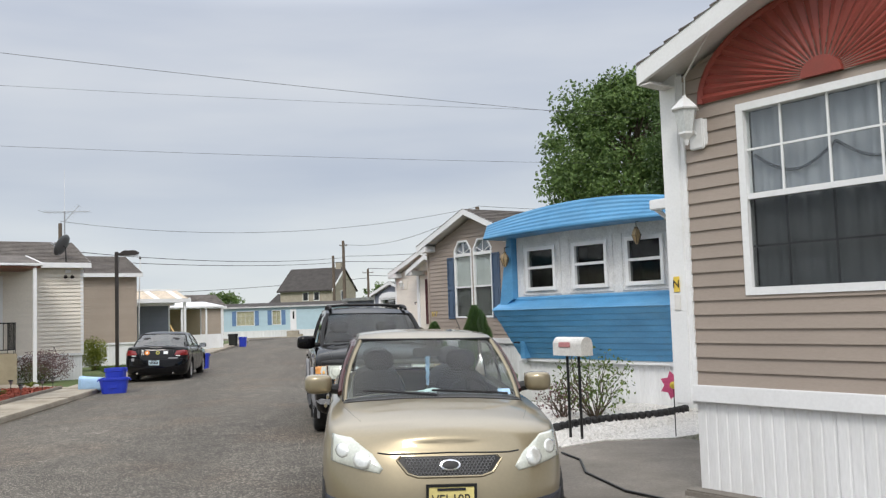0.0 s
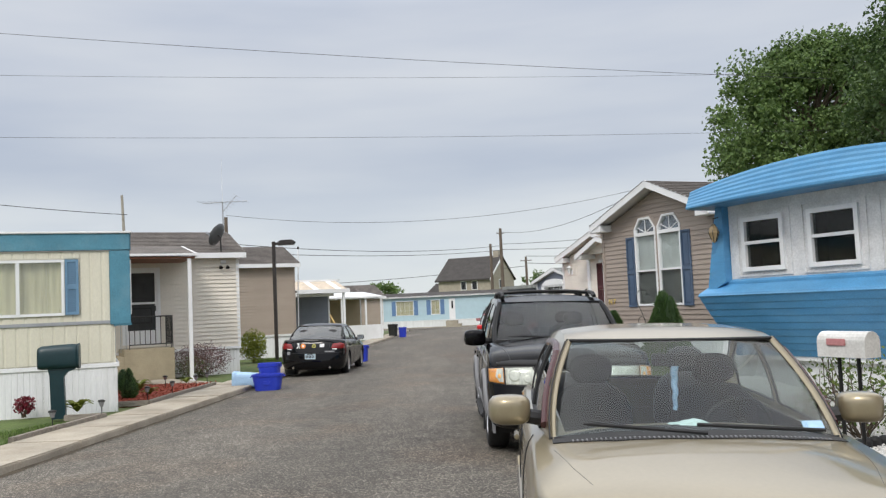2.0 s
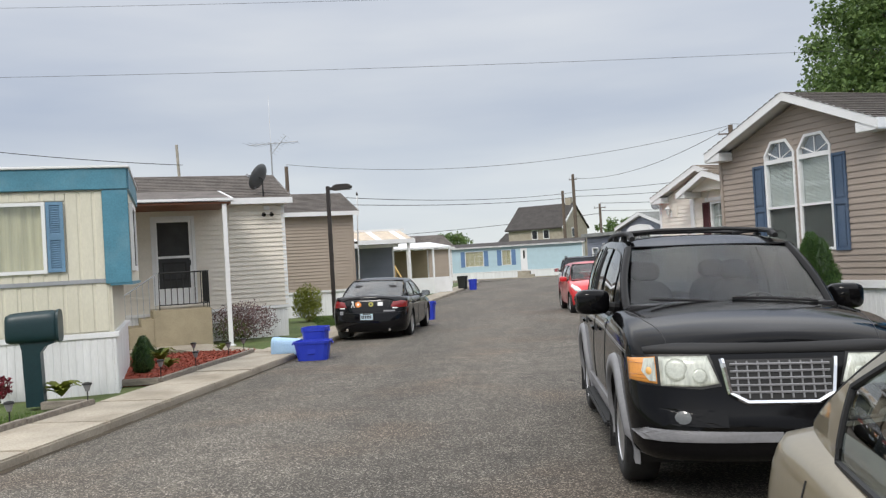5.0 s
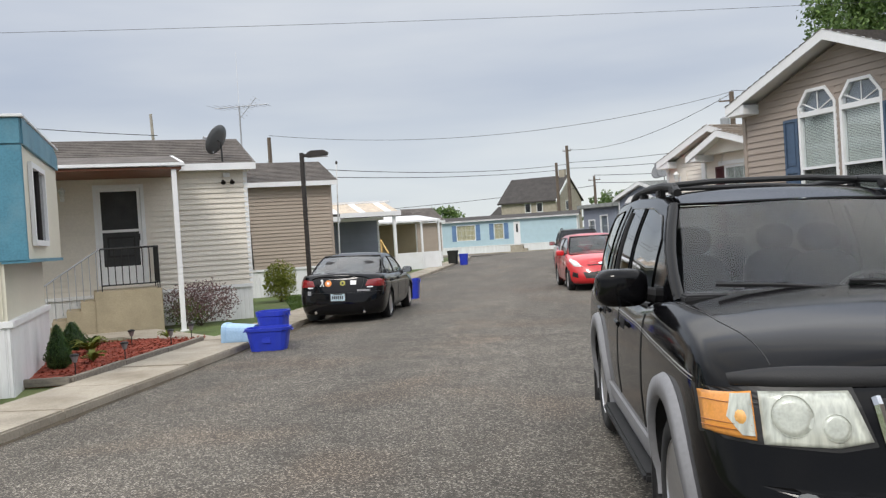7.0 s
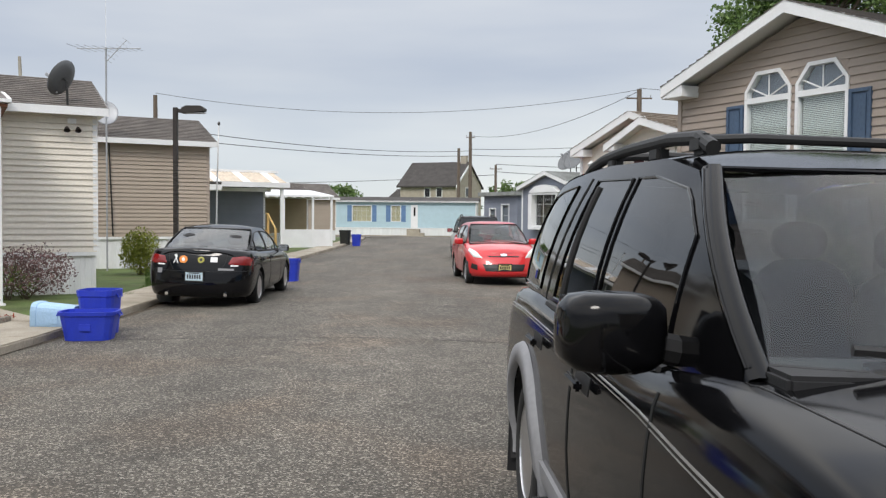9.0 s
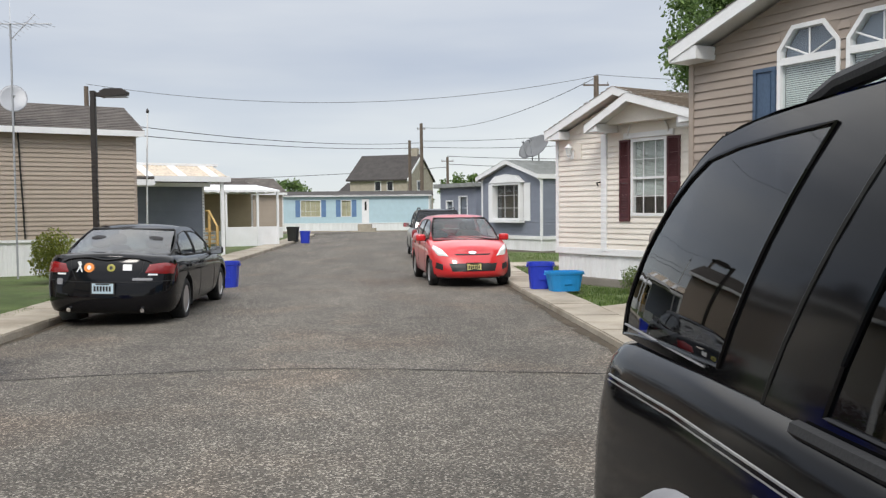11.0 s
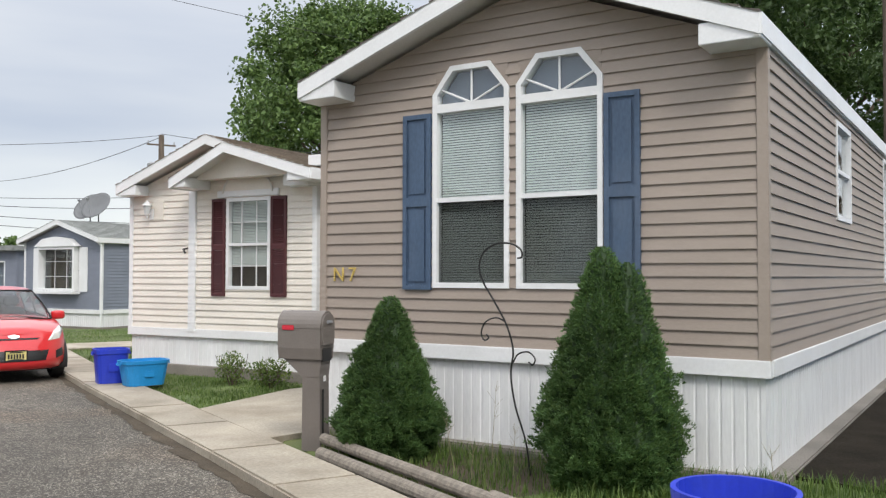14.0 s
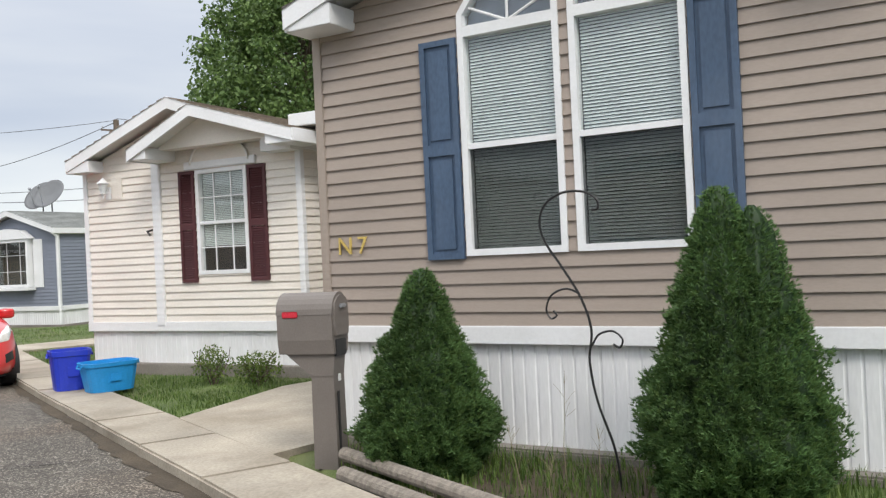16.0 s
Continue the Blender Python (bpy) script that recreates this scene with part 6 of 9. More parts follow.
    if len(tail) == 2:
        rw = band(rx0, rz0, rx1, rz1, -br, -br * 0.5, Y(rx0, rz0) - e, Y(rx1, rz1) - e, spec.get("rear_glass", glass_side), "rear_window", "curved rear window")
    else:
        bm = bmesh.new()
        rows = [[bm.verts.new((x - br * (1 - 0.5 * k / (len(tail) - 1)) * (1 - u ** 4), u * Y(x, z), z)) for u in np.linspace(-1, 1, 19)] for k, (x, z) in enumerate(tail)]
        for A, B in zip(rows, rows[1:]):
            for i in range(18):
                bm.faces.new((A[i], A[i + 1], B[i + 1], B[i]))
        bmesh.ops.recalc_face_normals(bm, faces=bm.faces[:])
        rw = part("rear_window", bm, spec.get("rear_glass", glass_side), car, "curved rear window", smooth=True)
    for xx, zz, bow, w_, par in ((fx0, fz0, bf, Y(fx0, fz0), ws), (fx1, fz1, bf * 0.5, Y(fx1, fz1), ws), (rx0, rz0, -br, Y(rx0, rz0), rw), (rx1, rz1, -br * 0.5, Y(rx1, rz1), rw)):
        pts = [(xx + bow * (1 - u * u), u * (w_ - e), zz + 0.008) for u in np.linspace(-1, 1, 15)]
        part("seal", tube(bmesh.new(), pts, spec.get("band_r", 0.016), 6), seal, par)
    for s in (1, -1):
        if ef > e:
            bm = bmesh.new()
            prev = None
            for t in np.linspace(-0.04, 1.02, 12):
                xx, zz = fx0 + (fx1 - fx0) * t, fz0 + (fz1 - fz0) * t
                yo = Y(xx, zz)
                ln = [bm.verts.new((xx + ox, s * (yo - oy), zz + oz)) for oy, ox, oz in ((-0.002, -0.02, -0.02), (0.004, 0.0, 0.004), (0.02, 0.014, 0.012), (ef - 0.014, 0.022, 0.012), (ef + 0.006, 0.01, -0.01))]
                if prev:
                    for i in range(4):
                        bm.faces.new((prev[i], prev[i + 1], ln[i + 1], ln[i]))
                prev = ln
            bmesh.ops.recalc_face_normals(bm, faces=bm.faces[:])
            part("front_pillar", bm, paint, car, smooth=True)
        for line, par in ((top[:2], ws), (tail, rw)):
            pts = []
            for (xa, za), (xb, zb) in zip(line, line[1:]):
                pts += [(xa + (xb - xa) * t, s * (Y(xa + (xb - xa) * t, za + (zb - za) * t) - 0.006), za + (zb - za) * t + 0.004) for t in np.linspace(0, 1, 8)[:-1]]
            pts.append((line[-1][0], s * (Y(*line[-1]) - 0.006), line[-1][1] + 0.004))
            part("seal", tube(bmesh.new(), pts, 0.6 * spec.get("band_r", 0.0215), 6), seal, par)
    bm = bmesh.new()
    rows = []
    rxs = np.linspace(0, 1, 24)
    for t in rxs:
        x = fx1 + (rx1 - fx1) * t
        row = []
        z = z_top(x)
        hw = Y(x, z)
        for i in range(17):
            u = 2 * i / 16 - 1
            bow = bf * 0.5 * (1 - t) ** 3 - br * 0.5 * t ** 3
            row.append(bm.verts.new((x + bow * (1 - u * u), u * hw, z + spec.get("roof_crown", 0.035) * (1 - abs(u) ** 3) * (0.35 + 0.65 * min(1.0, 6 * t * (1 - t) + 0.15)))))
        rows.append(row)
    for A, B in zip(rows, rows[1:]):
        for i in range(16):
            bm.faces.new((A[i], A[i + 1], B[i + 1], B[i]))
    bmesh.ops.recalc_face_normals(bm, faces=bm.faces[:])
    part("roof", bm, paint, car, smooth=True)
    return z_top, Y


def wheel(car, x, y, r, width, spokes, rim_mat, s):
    """Tyre, rim with spokes and hub; s: the side that faces out."""
    m = Matrix.Translation((x, y, r)) @ Matrix.Rotation(radians(-90 * s), 4, "X")
    h = width / 2
    prof = [(r * 0.66, -h), (r * 0.86, -h * 1.02), (r * 0.965, -h * 0.86), (r, -h * 0.55), (r, h * 0.55), (r * 0.965, h * 0.86), (r * 0.86, h * 1.02), (r * 0.68, h), (r * 0.655, h * 0.8), (r * 0.655, -h * 0.8)]
    bm = bmesh.new()
    n = 36
    rings = [[bm.verts.new(m @ Vector((q * math.cos(2 * math.pi * k / n), q * math.sin(2 * math.pi * k / n), z))) for k in range(n)] for q, z in prof]
    for A, B in zip(rings, rings[1:] + rings[:1]):
        for k in range(n):
            bm.faces.new((A[k], A[(k + 1) % n], B[(k + 1) % n], B[k]))
    bmesh.ops.recalc_face_normals(bm, faces=bm.faces[:])
    w = part("wheel", bm, RUBBER, car, "black rubber tyre on its rim", smooth=True)
    bm = bmesh.new()
    lathe(bm, [(r * 0.66, h * 0.9), (r * 0.62, h * 0.95), (r * 0.58, h * 0.7), (r * 0.57, -h * 0.7), (r * 0.66, -h * 0.7)], 32, m)
    part("rim", bm, rim_mat, w, smooth=False)
    part("brake_disc", lathe(bmesh.new(), [(0.02, 0.0), (r * 0.56, 0.0), (r * 0.56, -0.02), (0.02, -0.02)], 24, m), BLACK, w)
    for k in range(spokes):
        a = 2 * math.pi * k / spokes
        bm = bmesh.new()
        q = m @ Matrix.Rotation(a, 4, "Z")
        ww = 0.9 / spokes * r
        vs = [(r * 0.10, -ww * 0.9, h * 0.72), (r * 0.60, -ww * 0.75, h * 0.82), (r * 0.60, ww * 0.75, h * 0.82), (r * 0.10, ww * 0.9, h * 0.72)]
        hi = [bm.verts.new(q @ Vector(p)) for p in vs]
        lo = [bm.verts.new(q @ Vector((p[0], p[1] * 1.2, p[2] - 0.03))) for p in vs]
        bm.faces.new(hi)
        for i in range(4):
            bm.faces.new((lo[i], lo[(i + 1) % 4], hi[(i + 1) % 4], hi[i]))
        bmesh.ops.recalc_face_normals(bm, faces=bm.faces[:])
        part("spoke", bm, rim_mat, w)
    part("hub_cap", lathe(bmesh.new(), [(r * 0.16, h * 0.6), (r * 0.15, h * 0.85), (r * 0.05, h * 0.9)], 16, m), rim_mat, w)


def wheel_well(car, x, R, W, z):
    for s in (1, -1):
        bm = bmesh.new()
        rows = []
        for y in (W * 0.495, W * 0.28):
            rows.append([bm.verts.new((x + R * math.cos(a), s * y, z + R * math.sin(a))) for a in np.linspace(-0.35, math.pi + 0.35, 26)])
        for i in range(25):
            bm.faces.new((rows[0][i], rows[0][i + 1], rows[1][i + 1], rows[1][i]))
        bm.faces.new(rows[1])
        part("wheel_well", bm, PLASTIC, car)


def mirror(car, x, y, z, s, paint, size=(0.13, 0.25, 0.17)):
    bm = bmesh.new()
    bmesh.ops.create_icosphere(bm, subdivisions=3, radius=1.0)
    for v in bm.verts:
        p = v.co
        e = 4.0
        k = (abs(p.x) ** e + abs(p.y) ** e + abs(p.z) ** e) ** (-1 / e)
        v.co = Vector((p.x * k * size[0] / 2 + (0.05 if p.x > 0 else 0) * (1 - abs(p.y * k) ** 2) * 0.4, p.y * k * size[1] / 2, p.z * k * size[2] / 2))
    m = part("door_mirror", moved(bm, Matrix.Translation((x, s * (y + size[1] / 2), z)) @ Matrix.Rotation(radians(-8 * s), 4, "Z")), paint, car, "door mirror housing", smooth=True)
    part("mirror_arm", tube(bmesh.new(), [(x - 0.02, s * (y - 0.06), z - 0.05), (x, s * (y + 0.05), z - 0.03)], 0.04, 8), PLASTIC, m)
    part("mirror_glass", moved(box(-0.004, 0.004, -size[1] * 0.42, size[1] * 0.42, -size[2] * 0.4, size[2] * 0.4), Matrix.Translation((x - size[0] / 2 - 0.006, s * (y + size[1] / 2), z))), CHROME, m)


def cushion(sx, sy, sz, e=3.2):
    """Soft rounded block of the given full size."""
    bm = bmesh.new()
    bmesh.ops.create_icosphere(bm, subdivisions=3, radius=1.0)
    for v in bm.verts:
        p = v.co
        v.co = Vector((p.x * sx, p.y * sy, p.z * sz)) * 0.5 * (abs(p.x) ** e + abs(p.y) ** e + abs(p.z) ** e) ** (-1 / e)
    return bm


def seats(car, xs, z, w, cloth=SEATCLOTH):
    for x in xs:
        for y in (-w * 0.24, w * 0.24):
            s = part("seat", moved(cushion(0.52, 0.50, 0.18), Matrix.Translation((x, y, z + 0.08))), cloth, car, "dark cloth car seat", smooth=True)
            bm = moved(cushion(0.17, 0.50, 0.64), Matrix.Translation((x - 0.30, y, z + 0.42)) @ Matrix.Rotation(radians(-12), 4, "Y"))
            part("seat_back", bm, cloth, s, smooth=True)
            part("headrest", moved(cushion(0.12, 0.27, 0.19, 2.6), Matrix.Translation((x - 0.39, y, z + 0.82))), cloth, s, smooth=True)
            part("headrest_post", tube(bmesh.new(), [(x - 0.37, y, z + 0.68), (x - 0.385, y, z + 0.80)], 0.018, 6), PLASTIC, s)


def steering(car, x, y, z, r=0.18):
    bm = bmesh.new()
    m = Matrix.Translation((x, y, z)) @ Matrix.Rotation(radians(-65), 4, "Y")
    tube(bm, [m @ Vector((r * math.cos(a), r * math.sin(a), 0)) for a in np.linspace(0, 2 * math.pi, 25)], 0.015, 6, cap=False)
    s = part("steering_wheel", bm, PLASTIC, car)
    part("steering_hub", tube(bmesh.new(), [m @ Vector((0, 0, 0.01)), m @ Vector((0, 0, -0.2))], 0.06, 10), PLASTIC, s)
    part("steering_spoke", tube(bmesh.new(), [m @ Vector((-r, 0, 0)), m @ Vector((r, 0, 0))], 0.014, 6), PLASTIC, s)


def plate(car, body, axis, y, z, material, text="", w=0.305, h=0.155, ink=None):
    p, n = body.hit(axis, y, z)
    s = 1 if axis == "front" else -1
    x = p.x + s * 0.014
    pl = part("licence_plate", box(min(x, x + s * 0.006), max(x, x + s * 0.006), y - w / 2, y + w / 2, z - h / 2, z + h / 2, 0.002), material, car, "number plate")
    part("plate_frame", moved(ringed(bmesh.new(), [(-w / 2 - 0.012, -h / 2 - 0.012), (w / 2 + 0.012, -h / 2 - 0.012), (w / 2 + 0.012, h / 2 + 0.012), (-w / 2 - 0.012, h / 2 + 0.012)],
                                     [(-w / 2 + 0.006, -h / 2 + 0.006), (w / 2 - 0.006, -h / 2 + 0.006), (w / 2 - 0.006, h / 2 - 0.006), (-w / 2 + 0.006, h / 2 - 0.006)], -0.006, 0.006),
                              Matrix.Translation((x + s * 0.006, y, z)) @ Matrix.Rotation(radians(90), 4, "Z")), BLACK, pl)
    rot = Matrix.Translation((x + s * 0.009, y, z)) @ Matrix.Rotation(radians(90 * s), 4, "Z") @ Matrix.Rotation(radians(90), 4, "X")
    if text:
        part("plate_text", moved(text_bm(text, 0.098, 0.003), rot @ Matrix.Translation((0, -0.014, 0)) @ Matrix.Diagonal((0.82, 1, 1, 1))), ink or INK, pl)
    else:
        bm = bmesh.new()
        for k in range(6):
            bx(bm, -0.12 + 0.041 * k, -0.12 + 0.041 * k + 0.026, -0.04, 0.03, 0, 0.003)
        part("plate_marks", moved(bm, rot), ink or INK, pl)
    bm = box(-w * 0.3, w * 0.3, 0.048, 0.064, 0, 0.003)
    part("plate_heading", moved(bm, rot), ink or INK, pl)
    return pl


def car_base(name, m, label, body, paint, wheels_x, r, tw, spokes, rim_mat, under=0.18, open_x=None, arch=None):
    c = thing(name, m, label, "car")
    R = arch or r + 0.055
    bm = body.build([(x, r) for x in wheels_x], R, open_x)
    part("body", bm, paint, c, smooth=True)
    part("underbody", box(-body.L / 2 + 0.25, body.L / 2 - 0.25, -body.W * 0.36, body.W * 0.36, under, under + 0.12), PLASTIC, c)
    for x in wheels_x:
        wheel_well(c, x, R + 0.004, body.W, r)
        for s in (1, -1):
            wheel(c, x, s * (body.W / 2 - tw / 2 - 0.02), r, tw, spokes, rim_mat, s)
    part("cabin_floor", box(-body.L * 0.30, body.L * 0.20, -body.W * 0.42, body.W * 0.42, under + 0.12, under + 0.20), DASH, c)
    for s in (1, -1):
        y = s * body.W * 0.425
        part("inner_trim", box(-body.L * 0.30, body.L * 0.18, min(y, y + s * 0.03), max(y, y + s * 0.03), under + 0.2, profile(body.sh, 0) - 0.02), DASH, c)
    return c


ROWS_STD = [(0.0, 0.90, 0.10, 0.10), (0.03, 0.935, 0.05, 0.05), (0.12, 0.965, 0.015, 0.02), (0.22, 0.98, 0.0, 0.0), (0.34, 0.992, 0.0, 0.0), (0.46, 1.0, 0.015, 0.01), (0.58, 1.0, 0.04, 0.03),
            (0.68, 0.997, 0.07, 0.05), (0.78, 0.99, 0.10, 0.07), (0.88, 0.975, 0.14, 0.09), (0.95, 0.955, 0.18, 0.11), (1.0, 0.925, 0.22, 0.13)]


def handle(car, body, x, z, s, material):
    p, n = body.hit("left" if s > 0 else "right", x, z)
    h = part("door_handle", moved(box(-0.10, 0.10, -0.014, 0.014, -0.017, 0.017, 0.008), Matrix.Translation((x, p.y + s * 0.034, z))), material, car, "pull handle")
    part("handle_recess", body.decal("left" if s > 0 else "right", [(x - 0.11, z - 0.03), (x + 0.11, z - 0.03), (x + 0.11, z + 0.03), (x - 0.11, z + 0.03)], 0.003), PLASTIC, h)


def tilt_pose(x, y, rz, roll=0.0):
    return pose(x, y, gz(x, y) + 0.005, 0, 0, rz) @ pose(0, 0, 0, roll, 0, 0)


# ---- pale gold small saloon
BRONZE_SEAM = mat("shaded_seam", (0.10, 0.09, 0.07), 0.6)
ROWS_KIA = [(v, w, f * 0.62, r) for v, w, f, r in ROWS_STD]
b = Body(4.24, 1.695, 0.19, [(-2.2, 0.86), (-1.7, 0.97), (-1.2, 0.97), (0.7, 0.92), (0.92, 0.905), (1.3, 0.875), (1.75, 0.81), (2.0, 0.75), (2.15, 0.70)], ROWS_KIA, 0.75, 0.6, 2.9, 2.8, 0.075)
kia = car_base("car", tilt_pose(0.60, 7.85, -90, -1.5), "pale gold small saloon car parked at the kerb", b, GOLD, (1.35, -1.15), 0.295, 0.185, 7, ALLOY, open_x=(-1.55, 0.72))
kia_top, kia_y = greenhouse(kia, dict(pillar=0.032, band_r=0.010, top=[(0.82, 0.925), (0.22, 1.385), (0.0, 1.42), (-0.45, 1.435), (-0.85, 1.405), (-1.62, 1.01)], belt=[(-1.7, 0.985), (-1.0, 0.965), (0.84, 0.905)], wb=0.755, wr=0.565, mid=-0.3,
                     windows=[(-0.34, 0.45), (-1.18, -0.42)], bow_f=0.18, bow_r=0.12, taper=0.05, rear_glass=CARGLASS), GOLD, MIDGLASS, CARGLASS)
seats(kia, (-0.05, -0.95), 0.36, 1.6)
part("dashboard", moved(box(0.32, 0.90, -0.68, 0.68, 0.62, 0.90, 0.05), Matrix()), DASH, kia)
steering(kia, 0.22, 0.36, 0.90)
part("cowl", b.decal("top", [(0.78, -0.70), (0.92, -0.70), (1.05, -0.42), (1.095, 0.0), (1.05, 0.42), (0.92, 0.70), (0.78, 0.70)], 0.005, 5, 0.0, 6), PLASTIC, kia, "black slotted cowl panel")
bm = bmesh.new()
for k in range(56):
    y = -0.605 + 0.022 * k
    x = 1.068 - 0.30 * y * y
    p, n = b.hit("top", x, y)
    bx(bm, x - 0.022, x + 0.014, y - 0.0035, y + 0.0035, p.z + 0.004, p.z + 0.009)
part("cowl_slots", bm, GREYPLASTIC, kia, "row of thin grey cowl vanes")
for y0, y1 in ((0.58, -0.02), (0.02, -0.55)):
    part("wiper", tube(bmesh.new(), [(1.03 - 0.2 * y0 * y0, y0, 0.985), (1.02, (y0 + y1) / 2, 1.008), (0.99 - 0.2 * y1 * y1, y1, 1.02)], 0.010, 6), PLASTIC, kia)
for s in (1, -1):
    part("headlight", b.decal("front", [(s * 0.775, 0.63), (s * 0.46, 0.575), (s * 0.435, 0.605), (s * 0.50, 0.69), (s * 0.64, 0.785), (s * 0.77, 0.795)], 0.006, 8, 0.016, 6), HAZYLENS, kia, "hazy swept headlight", smooth=True)
    for (yy, zz, rr, mt) in ((0.565, 0.65, 0.058, LAMPGLASS), (0.69, 0.70, 0.045, LAMPGLASS)):
        part("lamp_reflector", b.decal("front", [(s * yy + rr * math.cos(a), zz + rr * math.sin(a)) for a in np.linspace(0, 2 * math.pi, 9)[:-1]], 0.022, 3, 0.008, 2), mt, kia, smooth=True)
    part("bumper_strip", b.decal("front", [(s * 0.42, 0.30), (s * 0.80, 0.32), (s * 0.81, 0.40), (s * 0.42, 0.385)], 0.010, 4, 0.006, 6), mat("grey_blue_bumper_strip", (0.045, 0.048, 0.06), 0.5), kia)
    part("hood_seam", b.line("top", [(1.62, s * 0.575), (1.4, s * 0.635), (1.05, s * 0.70)], 0.0014, 0.0, 20), BRONZE_SEAM, kia)
    for x in (0.62, -0.38, -1.2):
        part("door_seam", b.line("left" if s > 0 else "right", [(x, 0.27), (x + 0.02, 0.6), (x - 0.02, 0.92)], 0.004), BLACK, kia)
    part("side_moulding", b.line("left" if s > 0 else "right", [(0.85, 0.50), (-0.95, 0.50)], 0.014, 0.004, 16), GOLD, kia)
    for x in (-0.22, -1.05):
        handle(kia, b, x, 0.80, s, GOLD)
    mirror(kia, 0.53, 0.80, 1.045, s, GOLD, (0.16, 0.22, 0.155))
    part("rain_deflector", tube(bmesh.new(), [(x_, s * (kia_y(x_, kia_top(x_) - 0.07) + 0.004), kia_top(x_) - 0.07) for x_ in (0.66, 0.5, 0.35, 0.2, 0.0, -0.3, -0.7)], 0.026, 8), mat("smoked_maroon_deflector", (0.06, 0.02, 0.022), 0.25), kia)
part("grille", b.decal("front", [(-0.31, 0.678), (-0.335, 0.655), (-0.27, 0.58), (-0.20, 0.56), (0.20, 0.56), (0.27, 0.58), (0.335, 0.655), (0.31, 0.678)], 0.006, 5, 0.0, 5), BLACK, kia, "black honeycomb grille")
bm = bmesh.new()
for r_ in range(6):
    for c_ in range(26):
        y, z = -0.30 + 0.024 * c_ + 0.012 * (r_ % 2), 0.570 + 0.0175 * r_
        if abs(y) < 0.22 + (z - 0.56) * 0.9:
            p, n = b.hit("front", y, z)
            tube(bm, [p + n * 0.008 + Vector((0, 0.011 * math.cos(a), 0.010 * math.sin(a))) for a in np.linspace(0, 2 * math.pi, 7)], 0.0022, 3, cap=False)
part("grille_mesh", bm, GREYPLASTIC, kia)
part("grille_rim", b.line("front", [(-0.32, 0.683), (-0.345, 0.655), (-0.28, 0.575), (-0.21, 0.553), (0.21, 0.553), (0.28, 0.575), (0.345, 0.655), (0.32, 0.683)], 0.008, 0.004), GOLD, kia)
part("maker_badge", b.decal("front", [(0.068 * math.cos(a), 0.622 + 0.034 * math.sin(a)) for a in np.linspace(0, 2 * math.pi, 17)[:-1]], 0.016, 3, 0.006, 1), CHROME, kia, "chrome oval badge")
part("badge_face", b.decal("front", [(0.056 * math.cos(a), 0.622 + 0.024 * math.sin(a)) for a in np.linspace(0, 2 * math.pi, 17)[:-1]], 0.0235, 3, 0.001, 1), BLACK, kia)
part("hood_edge_seam", b.line("front", [(-0.47, 0.70), (-0.40, 0.692), (0, 0.70), (0.40, 0.692), (0.47, 0.70)], 0.005, 0.001), BLACK, kia)
part("air_intake", b.decal("front", [(-0.40, 0.24), (0.40, 0.24), (0.36, 0.33), (-0.36, 0.33)], 0.004), BLACK, kia)
plate(kia, b, "front", 0.0, 0.428, PLATE_Y, "VEJ·19R")
bm = lathe(bmesh.new(), [(0.20, 0.0), (0.215, 0.02), (0.19, 0.05), (0.13, 0.075), (0.06, 0.09), (0.01, 0.095)], 28)
for v in bm.verts:
    v.co *= 1 + 0.22 * noise.noise(v.co * 14 + Vector((3, 1, 0))) + 0.10 * noise.noise(v.co * 35)
part("folded_cloth", moved(bm, Matrix.Translation((0.76, 0.0, 0.915)) @ Matrix.Diagonal((0.5, 0.78, 1.0, 1))), CLOTH, kia, "crumpled mint-white cloth on the dashboard", smooth=True)
part("hanging_ribbon", tube(bmesh.new(), [(0.303 + 0.008 * math.sin(k), 0.007 + 0.004 * math.sin(1.9 * k), 1.27 - 0.022 * k) for k in range(13)], 0.022, 6, 0.012), BINPALE, kia, "blue ribbon hanging from the mirror")
part("rear_view_mirror", box(0.30, 0.34, -0.12, 0.12, 1.25, 1.32, 0.01), PLASTIC, kia)
part("inspection_sticker", moved(box(-0.001, 0.001, -0.05, 0.05, -0.035, 0.035), Matrix.Translation((0.80, 0.58, 0.985)) @ Matrix.Rotation(radians(-55), 4, "Y")), BINPALE, kia)
part("tail_box", b.decal("rear", [(-0.6, 0.6), (0.6, 0.6), (0.6, 0.75), (-0.6, 0.75)], 0.004), GOLD, kia)

# ---- black sport utility
ROWS_SUV = [(0.0, 0.90, 0.10, 0.06), (0.04, 0.94, 0.04, 0.02), (0.12, 0.965, 0.0, 0.0), (0.24, 0.98, 0.0, 0.0), (0.36, 0.992, 0.0, 0.0), (0.48, 1.0, 0.03, 0.0), (0.60, 1.0, 0.06, 0.005),
            (0.70, 0.997, 0.08, 0.01), (0.80, 0.99, 0.10, 0.015), (0.90, 0.975, 0.12, 0.02), (0.96, 0.955, 0.15, 0.03), (1.0, 0.925, 0.19, 0.04)]
b = Body(4.81, 1.83, 0.30, [(-2.4, 1.10), (-1.5, 1.135), (0.5, 1.115), (0.85, 1.155), (1.05, 1.175), (1.6, 1.15), (2.0, 1.09), (2.25, 1.0), (2.4, 0.90)], ROWS_SUV, 0.55, 0.40, 3.4, 3.6, 0.07)
suv = car_base("car", tilt_pose(0.215, 14.42, -86, -1.5), "black sport utility vehicle with grey cladding parked at the kerb", b, BLACKPAINT, (1.48, -1.41), 0.37, 0.24, 5, ALLOY, under=0.28, open_x=(-2.2, 0.95), arch=0.445)
